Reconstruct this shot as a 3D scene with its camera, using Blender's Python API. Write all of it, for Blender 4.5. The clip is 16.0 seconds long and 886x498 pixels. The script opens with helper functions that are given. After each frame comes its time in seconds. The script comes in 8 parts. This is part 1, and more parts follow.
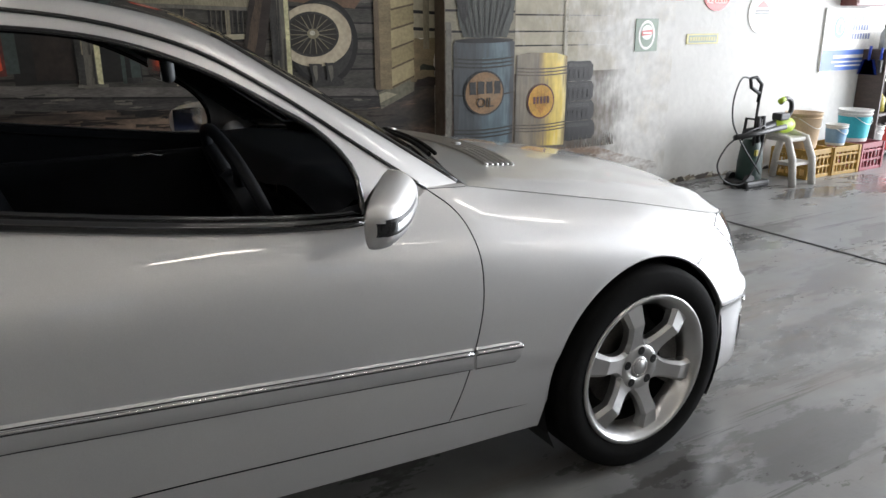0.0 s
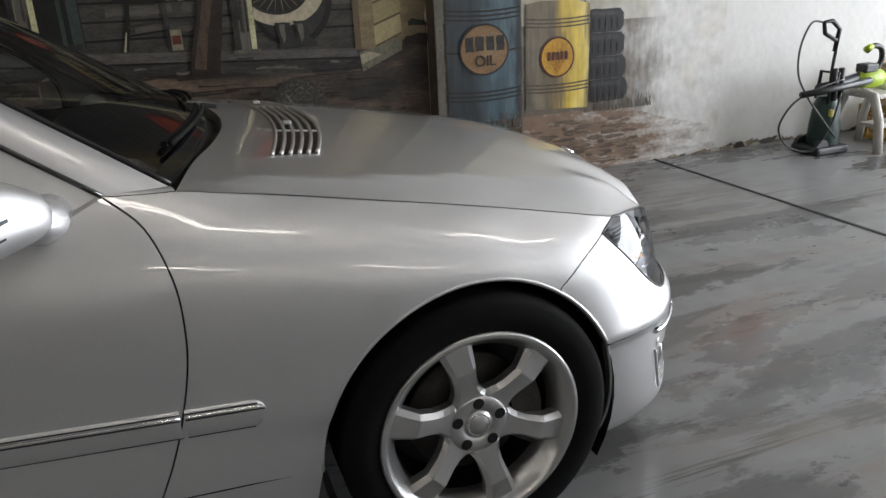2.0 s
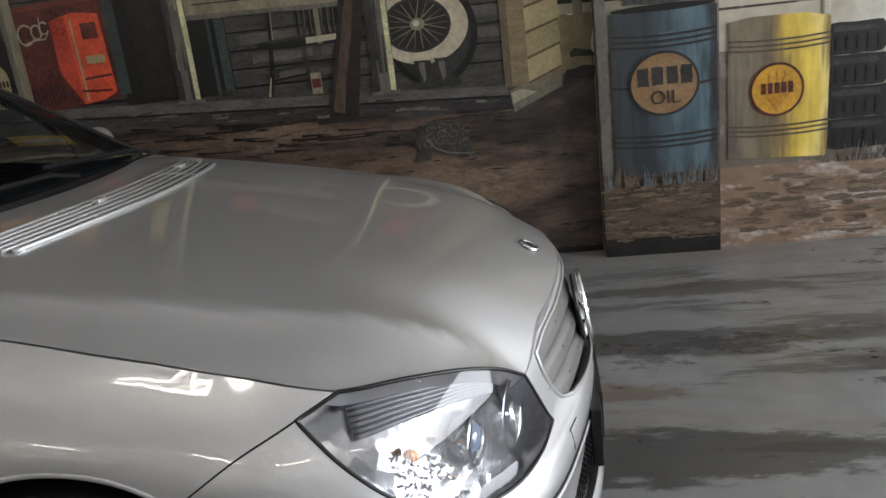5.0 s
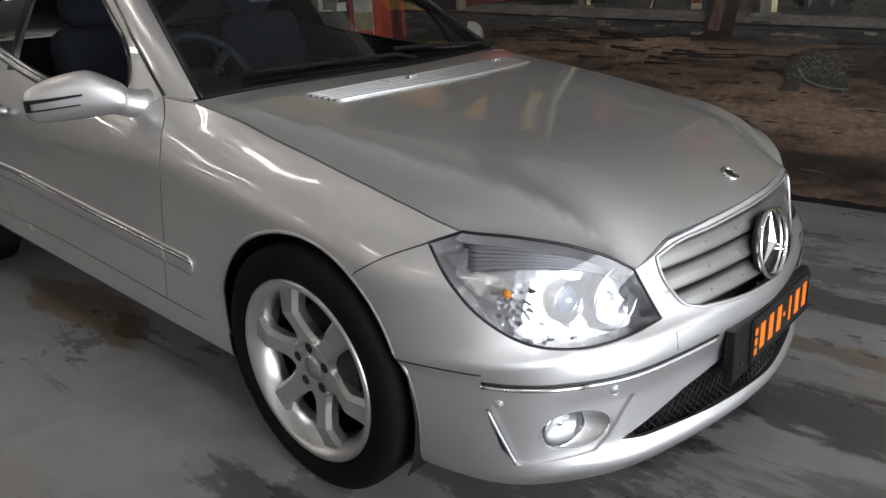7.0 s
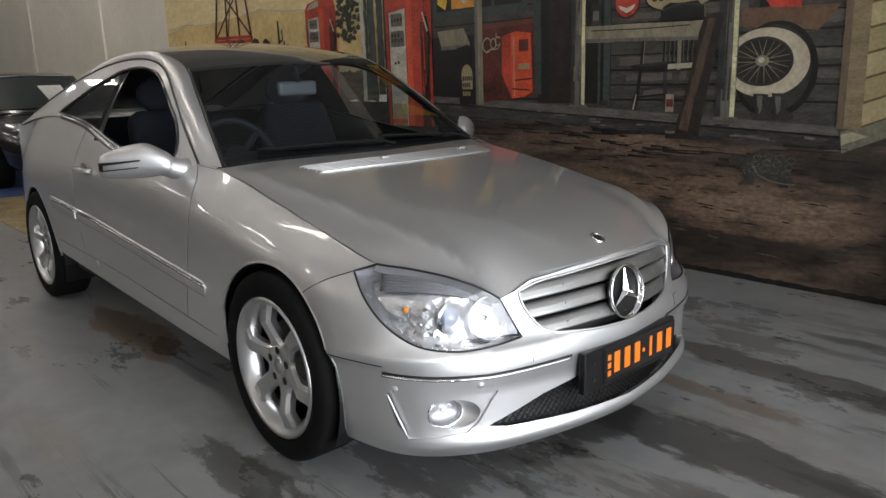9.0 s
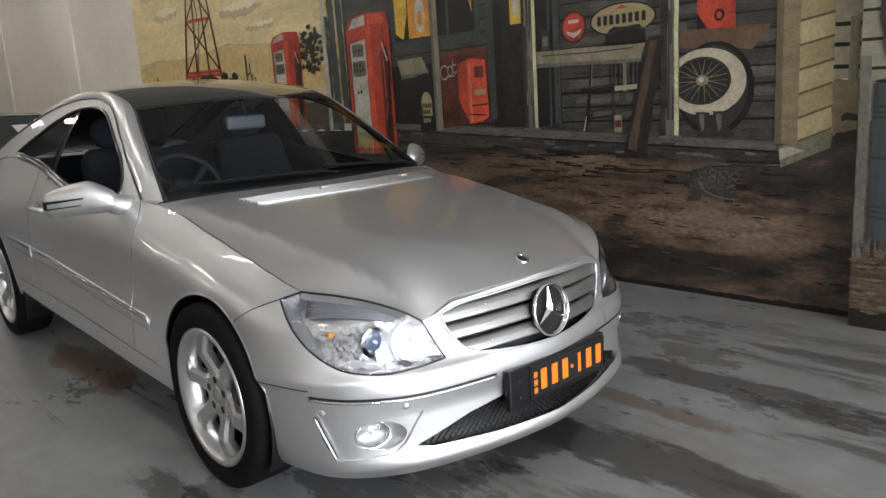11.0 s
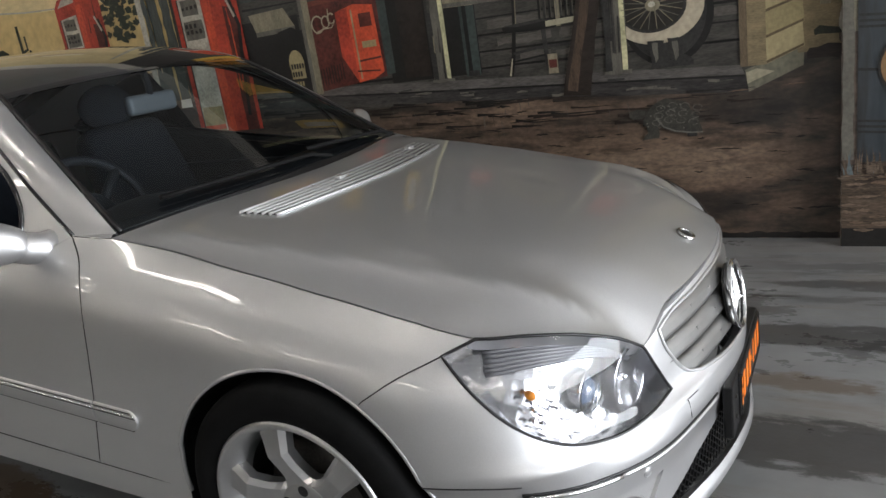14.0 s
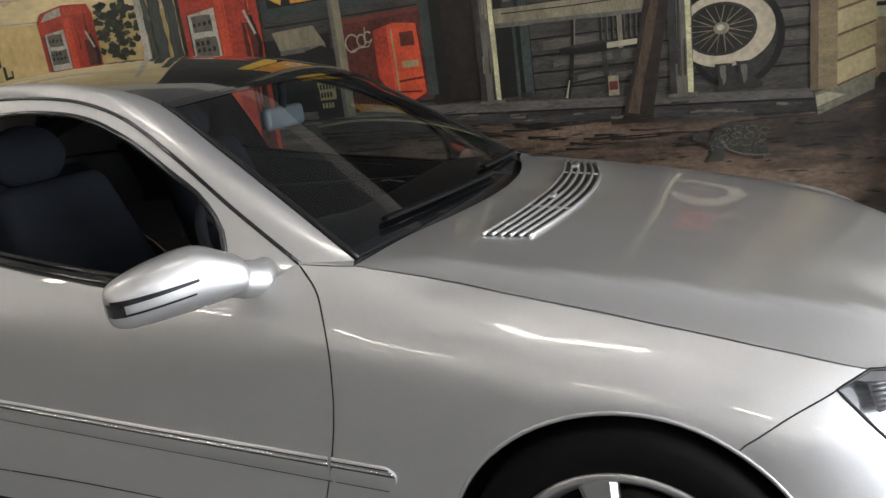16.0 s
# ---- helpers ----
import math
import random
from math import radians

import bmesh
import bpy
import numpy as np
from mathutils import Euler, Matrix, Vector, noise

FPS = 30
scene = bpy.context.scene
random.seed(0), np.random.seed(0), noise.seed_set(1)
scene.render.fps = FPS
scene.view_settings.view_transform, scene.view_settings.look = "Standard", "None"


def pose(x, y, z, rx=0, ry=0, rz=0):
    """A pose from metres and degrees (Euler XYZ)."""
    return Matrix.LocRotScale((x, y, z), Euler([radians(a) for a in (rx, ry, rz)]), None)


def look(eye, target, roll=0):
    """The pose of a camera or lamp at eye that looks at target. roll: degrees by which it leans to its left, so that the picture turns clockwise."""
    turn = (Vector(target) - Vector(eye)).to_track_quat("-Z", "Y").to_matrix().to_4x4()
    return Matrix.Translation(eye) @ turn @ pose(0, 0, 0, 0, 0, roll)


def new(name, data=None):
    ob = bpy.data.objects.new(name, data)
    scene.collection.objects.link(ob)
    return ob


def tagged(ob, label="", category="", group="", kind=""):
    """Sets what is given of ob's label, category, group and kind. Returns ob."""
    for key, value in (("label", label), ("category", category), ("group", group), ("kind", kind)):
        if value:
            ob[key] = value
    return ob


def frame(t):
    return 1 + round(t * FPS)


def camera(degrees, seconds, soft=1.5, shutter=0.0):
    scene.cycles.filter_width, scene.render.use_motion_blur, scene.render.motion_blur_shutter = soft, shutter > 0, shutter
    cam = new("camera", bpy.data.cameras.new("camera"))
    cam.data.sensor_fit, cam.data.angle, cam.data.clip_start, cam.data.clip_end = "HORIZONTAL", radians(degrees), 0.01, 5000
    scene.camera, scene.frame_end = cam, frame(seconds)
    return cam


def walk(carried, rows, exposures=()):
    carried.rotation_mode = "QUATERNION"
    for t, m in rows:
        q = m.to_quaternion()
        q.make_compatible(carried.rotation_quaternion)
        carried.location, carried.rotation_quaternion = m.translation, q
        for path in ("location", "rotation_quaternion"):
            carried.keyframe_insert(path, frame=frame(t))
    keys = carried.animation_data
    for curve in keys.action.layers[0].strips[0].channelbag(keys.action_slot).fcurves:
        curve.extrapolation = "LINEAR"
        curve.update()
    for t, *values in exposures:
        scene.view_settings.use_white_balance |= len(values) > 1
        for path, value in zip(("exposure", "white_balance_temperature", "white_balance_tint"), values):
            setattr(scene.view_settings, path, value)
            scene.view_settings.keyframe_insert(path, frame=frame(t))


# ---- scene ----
cam = camera(61.7, 16.0)
PATH = [
    (0, (-1.51, -2.234, 1.303), (-0.553, -0.578, 0.716), -0.3),
    (0.5, (-1.303, -2.139, 1.283), (-0.352, -0.457, 0.766), -2.9),
    (1, (-1.039, -2.059, 1.245), (-0.09, -0.405, 0.643), -3.6),
    (1.5, (-0.819, -2.078, 1.248), (0.072, -0.402, 0.619), -3.1),
    (2, (-0.543, -2.097, 1.256), (0.101, -0.334, 0.567), -2.8),
    (2.5, (-0.302, -1.975, 1.226), (0.262, -0.181, 0.677), -2.7),
    (3, (-0.053, -1.927, 1.194), (0.362, -0.06, 0.611), -4.6),
    (3.2, (0.037, -1.946, 1.159), (0.4, -0.083, 0.527), -6.0),
    (5.3, (0.803, -1.557, 1.184), (0.283, 0.295, 0.636), -5.4),
    (5.5, (0.845, -1.542, 1.183), (0.164, 0.238, 0.578), -4.7),
    (6, (1.002, -1.548, 1.197), (-0.006, 0.06, 0.566), -2.9),
    (6.5, (1.122, -1.617, 1.211), (-0.194, -0.244, 0.593), -6.5),
    (7, (1.346, -1.719, 1.182), (0.052, -0.355, 0.499), -3.7),
    (7.5, (1.497, -1.732, 1.185), (0.15, -0.384, 0.577), -3.5),
    (8, (1.717, -1.751, 1.189), (0.242, -0.546, 0.579), -1.4),
    (8.5, (1.871, -1.806, 1.214), (0.33, -0.613, 0.765), -3.7),
    (9, (2.06, -1.882, 1.226), (0.603, -0.592, 0.765), -1.9),
    (9.2, (2.118, -1.888, 1.234), (0.595, -0.651, 0.849), -4.0),
    (11.3, (2.248, -1.77, 1.235), (0.823, -0.43, 0.817), -3.4),
    (11.5, (2.182, -1.788, 1.24), (0.782, -0.428, 0.802), -3.1),
    (12, (2.01, -1.829, 1.237), (0.743, -0.37, 0.723), -2.8),
    (12.5, (1.77, -1.768, 1.215), (0.593, -0.236, 0.699), -5.6),
    (13, (1.488, -1.692, 1.213), (0.41, -0.126, 0.593), -7.9),
    (13.5, (1.27, -1.748, 1.236), (0.214, -0.133, 0.713), -7.1),
    (14, (1.034, -1.814, 1.273), (0.068, -0.155, 0.711), -8.7),
    (14.5, (0.849, -1.808, 1.266), (-0.093, -0.134, 0.708), -7.2),
    (15, (0.596, -1.77, 1.263), (-0.298, -0.045, 0.789), -6.6),
    (15.5, (0.452, -1.83, 1.292), (-0.403, -0.12, 0.706), -5.0),
    (16, (0.21, -1.99, 1.322), (-0.537, -0.209, 0.802), -7.6),
]
walk(cam, [(t, look(eye, target, roll)) for t, eye, target, roll in PATH],
     ((0, 0.02), (1.2, -0.08), (2.2, -0.25), (3.2, -0.26), (5.3, -0.08), (9.2, -0.04), (11.3, 0.23), (13, 0.12), (14.5, 0.13), (16, 0.38)))

# ---- world and light ----
world = bpy.data.worlds.new("sky_world")
scene.world = world
world.use_nodes = True
_wn = world.node_tree.nodes
_sky = _wn.new("ShaderNodeTexSky")
_sky.sky_type = "NISHITA"
_sky.sun_disc = False
_sky.sun_elevation = radians(38)
_sky.sun_rotation = radians(120)
_wn["Background"].inputs["Strength"].default_value = 0.10
world.node_tree.links.new(_sky.outputs[0], _wn["Background"].inputs["Color"])
sun = new("sun", bpy.data.lights.new("sun", "SUN"))
sun.data.energy, sun.data.angle, sun.data.color = 2.5, radians(0.6), (1.0, 0.95, 0.88)
sun.matrix_world = look((14, -8, 12), (9, -4, 0))


def area_lamp(name, eye, target, w, h, watts, color):
    d = bpy.data.lights.new(name, "AREA")
    d.shape, d.size, d.size_y, d.energy, d.color = "RECTANGLE", w, h, watts, color
    ob = new(name, d)
    ob.matrix_world = look(eye, target)
    return ob


# daylight through the open roller door at the end of the workshop
area_lamp("door_daylight", (8.6, -1.6, 1.55), (0, -1.6, 1.2), 6.4, 2.9, 850, (0.90, 0.935, 1.0))
scene.view_settings.exposure = 0.0

# ---- materials ----
def material(name, color, rough=0.5, metal=0.0, coat=0.0, spec=0.5, var=0.12, scale=6.0, bump=0.0, bscale=40.0, tint=None, stretch=(1, 1, 1)):
    """A principled surface whose colour varies at two scales, with a fine relief."""
    m = bpy.data.materials.new(name)
    m.use_nodes = True
    n, l = m.node_tree.nodes, m.node_tree.links
    p = n["Principled BSDF"]
    p.inputs["Roughness"].default_value = rough
    p.inputs["Metallic"].default_value = metal
    p.inputs["Coat Weight"].default_value = coat
    p.inputs["Coat Roughness"].default_value = 0.03
    p.inputs["Specular IOR Level"].default_value = spec
    p.inputs["Base Color"].default_value = (*color, 1)
    if var or bump:
        tc = n.new("ShaderNodeTexCoord")
        mp = n.new("ShaderNodeMapping")
        mp.inputs["Scale"].default_value = stretch
        l.new(tc.outputs["Object"], mp.inputs[0])
    if var:
        a, b = n.new("ShaderNodeTexNoise"), n.new("ShaderNodeTexNoise")
        a.inputs["Scale"].default_value, b.inputs["Scale"].default_value = scale, scale * 7.3
        a.inputs["Detail"].default_value = b.inputs["Detail"].default_value = 5
        l.new(mp.outputs[0], a.inputs["Vector"]), l.new(mp.outputs[0], b.inputs["Vector"])
        add = n.new("ShaderNodeMath")
        add.operation = "ADD"
        l.new(a.outputs[0], add.inputs[0]), l.new(b.outputs[0], add.inputs[1])
        rp = n.new("ShaderNodeValToRGB")
        e = rp.color_ramp.elements
        lo = [max(0, c * (1 - var)) for c in color]
        hi = [min(1, c * (1 + var)) for c in (tint or color)]
        e[0].position, e[1].position = 0.36, 0.64
        e[0].color, e[1].color = (*lo, 1), (*hi, 1)
        half = n.new("ShaderNodeMath")
        half.operation = "MULTIPLY"
        half.inputs[1].default_value = 0.5
        l.new(add.outputs[0], half.inputs[0]), l.new(half.outputs[0], rp.inputs[0])
        l.new(rp.outputs[0], p.inputs["Base Color"])
    if bump:
        c = n.new("ShaderNodeTexNoise")
        c.inputs["Scale"].default_value, c.inputs["Detail"].default_value = bscale, 6
        l.new(mp.outputs[0], c.inputs["Vector"])
        bp = n.new("ShaderNodeBump")
        bp.inputs["Strength"].default_value, bp.inputs["Distance"].default_value = bump, 0.01
        l.new(c.outputs[0], bp.inputs["Height"]), l.new(bp.outputs[0], p.inputs["Normal"])
    return m


def glass_material(name, color, rough=0.0, ior=1.5):
    """Thin pane: mostly clear, with a mirror-like Fresnel gloss."""
    m = bpy.data.materials.new(name)
    m.use_nodes = True
    n, l = m.node_tree.nodes, m.node_tree.links
    n.remove(n["Principled BSDF"])
    t, g, x, f = (n.new("ShaderNode" + k) for k in ("BsdfTransparent", "BsdfGlossy", "MixShader", "Fresnel"))
    t.inputs[0].default_value = (*color, 1)
    g.inputs["Roughness"].default_value = rough
    f.inputs[0].default_value = ior
    l.new(f.outputs[0], x.inputs[0]), l.new(t.outputs[0], x.inputs[1]), l.new(g.outputs[0], x.inputs[2])
    l.new(x.outputs[0], n["Material Output"].inputs["Surface"])
    return m


def glow_material(name, color, strength):
    m = bpy.data.materials.new(name)
    m.use_nodes = True
    p = m.node_tree.nodes["Principled BSDF"]
    p.inputs["Base Color"].default_value = (*color, 1)
    p.inputs["Emission Color"].default_value = (*color, 1)
    p.inputs["Emission Strength"].default_value = strength
    return m


SILVER = material("silver_paint", (0.655, 0.656, 0.660), 0.46, 0.94, 1.0, var=0.05, scale=420)
SILVER.node_tree.nodes["Principled BSDF"].inputs["Coat IOR"].default_value = 1.62
BLACK = material("black_trim", (0.006, 0.006, 0.0065), 0.38, var=0.2, scale=30)
GLOSSBLACK = material("gloss_black_trim", (0.008, 0.008, 0.009), 0.08, coat=1, var=0)
RUBBER = material("tyre_rubber", (0.005, 0.005, 0.005), 0.8, spec=0.12, var=0.25, scale=25, bump=0.03, bscale=120)
ALLOY = material("alloy_paint", (0.56, 0.56, 0.56), 0.30, 0.88, 0.5, var=0.03, scale=80)
ALLOYDARK = material("cast_iron_brake", (0.06, 0.055, 0.05), 0.55, 0.6, var=0.35, scale=20)
CHROME = material("chrome", (0.85, 0.85, 0.86), 0.06, 1.0, var=0)
CABIN = material("dark_cabin_trim", (0.010, 0.0115, 0.0145), 0.6, spec=0.25, var=0.2, scale=20)
SEAT = material("dark_seat_cloth", (0.009, 0.011, 0.015), 0.85, spec=0.15, var=0.15, scale=20)
ROOFGLASS = material("coated_black_roof_glass", (0.008, 0.008, 0.009), 0.06, coat=1, spec=1.0, var=0)
ROOFGLASS.node_tree.nodes["Principled BSDF"].inputs["Coat IOR"].default_value = 1.8
GLASS = glass_material("tinted_glass", (0.68, 0.78, 0.83), ior=1.62)
SIDEGLASS = glass_material("side_glass", (0.84, 0.87, 0.86))
LENS = glass_material("clear_lens", (0.93, 0.94, 0.95))
MIRRORBACK = material("pale_grey_trim", (0.11, 0.118, 0.122), 0.5, var=0.05)
AMBER = material("amber_lens", (0.9, 0.32, 0.03), 0.15, coat=1, var=0)
PLATEBLACK = material("number_plate_black", (0.012, 0.012, 0.012), 0.35, var=0.15)
PLATEORANGE = material("number_plate_orange", (0.85, 0.20, 0.015), 0.4, var=0.1)


# ---- mesh helpers ----
def link_mesh(name, me, mat, parent=None, label=""):
    mats = mat if isinstance(mat, (list, tuple)) else [mat]
    for m in mats:
        me.materials.append(m)
    ob = new(name, me)
    if parent:
        ob.parent = parent
    return tagged(ob, label)


def part(name, bm, mat, parent=None, label="", smooth=None):
    """One mesh object out of a bmesh; smooth: the angle, in degrees, under which edges are shaded round."""
    me = bpy.data.meshes.new(name)
    if smooth:
        for f in bm.faces:
            f.smooth = True
        for e in bm.edges:
            if len(e.link_faces) == 2 and e.calc_face_angle(0) > radians(smooth):
                e.smooth = False
    bm.to_mesh(me)
    bm.free()
    return link_mesh(name, me, mat, parent, label)


def thing(name, label, category, at=(0, 0, 0), group="", kind="", turn=0):
    ob = new(name)
    ob.matrix_basis = pose(*at, 0, 0, turn)
    return tagged(ob, label, category, group, kind)


def box_bm(x0, x1, y0, y1, z0, z1, bev=0.0, seg=2, bm=None):
    bm = bm or bmesh.new()
    r = bmesh.ops.create_cube(bm, size=1, matrix=Matrix.LocRotScale(((x0 + x1) / 2, (y0 + y1) / 2, (z0 + z1) / 2), None, (x1 - x0, y1 - y0, z1 - z0)))
    if bev:
        es = list({e for v in r["verts"] for e in v.link_edges})
        bmesh.ops.bevel(bm, geom=es, offset=bev, segments=seg, profile=0.6, affect="EDGES")
    return bm


def cyl_bm(r, h, seg=24, m=None, r2=None, bm=None):
    bm = bm or bmesh.new()
    bmesh.ops.create_cone(bm, cap_ends=True, segments=seg, radius1=r, radius2=r if r2 is None else r2, depth=h, matrix=m or Matrix())
    return bm


def lathe_bm(profile, seg=40, m=None, bm=None):
    """profile: (radius, height) pairs turned round z."""
    bm = bm or bmesh.new()
    m = m or Matrix()
    rings = []
    for r, h in profile:
        rings.append([bm.verts.new(m @ Vector((r * math.cos(2 * math.pi * k / seg), r * math.sin(2 * math.pi * k / seg), h))) for k in range(seg)])
    for a, b in zip(rings, rings[1:]):
        for k in range(seg):
            bm.faces.new((a[k], a[(k + 1) % seg], b[(k + 1) % seg], b[k]))
    return bm


def tube_bm(pts, r, seg=8, bm=None, closed=False):
    bm = bm or bmesh.new()
    pts = [Vector(p) for p in pts]
    n = len(pts)
    rings, up = [], None
    for i, p in enumerate(pts):
        a = pts[(i - 1) % n] if closed else pts[max(i - 1, 0)]
        b = pts[(i + 1) % n] if closed else pts[min(i + 1, n - 1)]
        d = (b - a).normalized()
        if up is None:
            up = d.orthogonal().normalized()
        side = d.cross(up)
        side = side.normalized() if side.length > 1e-6 else d.orthogonal().normalized()
        up = side.cross(d).normalized()
        rings.append([bm.verts.new(p + r * (math.cos(2 * math.pi * k / seg) * side + math.sin(2 * math.pi * k / seg) * up)) for k in range(seg)])
    pairs = list(zip(rings, rings[1:])) + ([(rings[-1], rings[0])] if closed else [])
    for a, b in pairs:
        for k in range(seg):
            bm.faces.new((a[k], a[(k + 1) % seg], b[(k + 1) % seg], b[k]))
    if not closed:
        bm.faces.new(rings[0][::-1]), bm.faces.new(rings[-1])
    return bm


def grid_bm(fn, nu, nv, bm=None, thick=0.0):
    """fn(u, v) over the unit square."""
    bm = bm or bmesh.new()
    g = [[bm.verts.new(fn(i / nu, j / nv)) for j in range(nv + 1)] for i in range(nu + 1)]
    fs = [bm.faces.new((g[i][j], g[i + 1][j], g[i + 1][j + 1], g[i][j + 1])) for i in range(nu) for j in range(nv)]
    if thick:
        bmesh.ops.recalc_face_normals(bm, faces=fs)
        bmesh.ops.solidify(bm, geom=fs, thickness=thick)
    return bm


def spline(xs, ys):
    """A smooth monotone-preserving curve through the points, for numpy arrays."""
    xs, ys = np.array(xs, float), np.array(ys, float)
    h, d = np.diff(xs), np.diff(ys) / np.diff(xs)
    m = np.empty_like(ys)
    m[0], m[-1] = d[0], d[-1]
    for k in range(1, len(xs) - 1):
        m[k] = 0 if d[k - 1] * d[k] <= 0 else (h[k - 1] + h[k]) * 3 / ((2 * h[k] + h[k - 1]) / d[k - 1] + (h[k] + 2 * h[k - 1]) / d[k])

    def f(q):
        q = np.asarray(q, float)
        k = np.clip(np.searchsorted(xs, q) - 1, 0, len(xs) - 2)
        t = (q - xs[k]) / h[k]
        lo, hi = t < 0, t > 1
        tc = np.clip(t, 0, 1)
        v = (2 * tc**3 - 3 * tc**2 + 1) * ys[k] + (tc**3 - 2 * tc**2 + tc) * h[k] * m[k] + (3 * tc**2 - 2 * tc**3) * ys[k + 1] + (tc**3 - tc**2) * h[k] * m[k + 1]
        return v + np.where(lo, t * h[k] * m[k], 0) + np.where(hi, (t - 1) * h[k] * m[k + 1], 0)

    return f


def smooth_line(pts, n=60):
    """A rounded curve through points of any dimension, n samples evenly by length."""
    p = np.array(pts, float)
    s = np.r_[0, np.cumsum(np.linalg.norm(np.diff(p, axis=0), axis=1))]
    # centripetal-like cubic: natural tangents by central differences
    m = np.gradient(p, s, axis=0) if len(p) > 2 else np.repeat([(p[1] - p[0]) / s[1]], 2, axis=0)
    q = np.linspace(0, s[-1], n)
    k = np.clip(np.searchsorted(s, q) - 1, 0, len(s) - 2)
    h = (s[k + 1] - s[k])[:, None]
    t = ((q - s[k]) / h[:, 0])[:, None]
    return (2 * t**3 - 3 * t**2 + 1) * p[k] + (t**3 - 2 * t**2 + t) * h * m[k] + (3 * t**2 - 2 * t**3) * p[k + 1] + (t**3 - t**2) * h * m[k + 1]


def inside(poly, q):
    poly, q = np.asarray(poly), np.asarray(q)
    x, y = q[:, 0][:, None], q[:, 1][:, None]
    a, b = poly, np.roll(poly, -1, axis=0)
    c = ((a[:, 1] > y) != (b[:, 1] > y)) & (x < (b[:, 0] - a[:, 0]) * (y - a[:, 1]) / (b[:, 1] - a[:, 1] + 1e-15) + a[:, 0])
    return c.sum(1) % 2 == 1


def edge_distance(poly, q):
    a, b = np.asarray(poly), np.roll(poly, -1, axis=0)
    best = np.full(len(q), 1e9)
    for p0, p1 in zip(a, b):
        d = p1 - p0
        t = np.clip(((q - p0) @ d) / max(d @ d, 1e-15), 0, 1)
        best = np.minimum(best, np.linalg.norm(q - p0 - t[:, None] * d, axis=1))
    return best


def resample(poly, step):
    out = []
    p = np.asarray(poly, float)
    for a, b in zip(p, np.roll(p, -1, axis=0)):
        d = np.linalg.norm(b - a)
        if d < 1e-6:
            continue
        n = max(1, int(math.ceil(d / step)))
        out += [a + (b - a) * k / n for k in range(n)]
    return np.array(out)


def shrink(poly, g):
    """Moves a closed outline inwards by g."""
    area = np.sum(poly[:, 0] * np.roll(poly[:, 1], -1) - np.roll(poly[:, 0], -1) * poly[:, 1])
    d = np.roll(poly, -1, axis=0) - poly
    d /= np.linalg.norm(d, axis=1)[:, None] + 1e-12
    nrm = np.c_[-d[:, 1], d[:, 0]] * (1 if area > 0 else -1)
    v = nrm + np.roll(nrm, 1, axis=0)
    v /= np.maximum(np.linalg.norm(v, axis=1)[:, None], 0.4)
    return poly + v * g


from mathutils.geometry import delaunay_2d_cdt


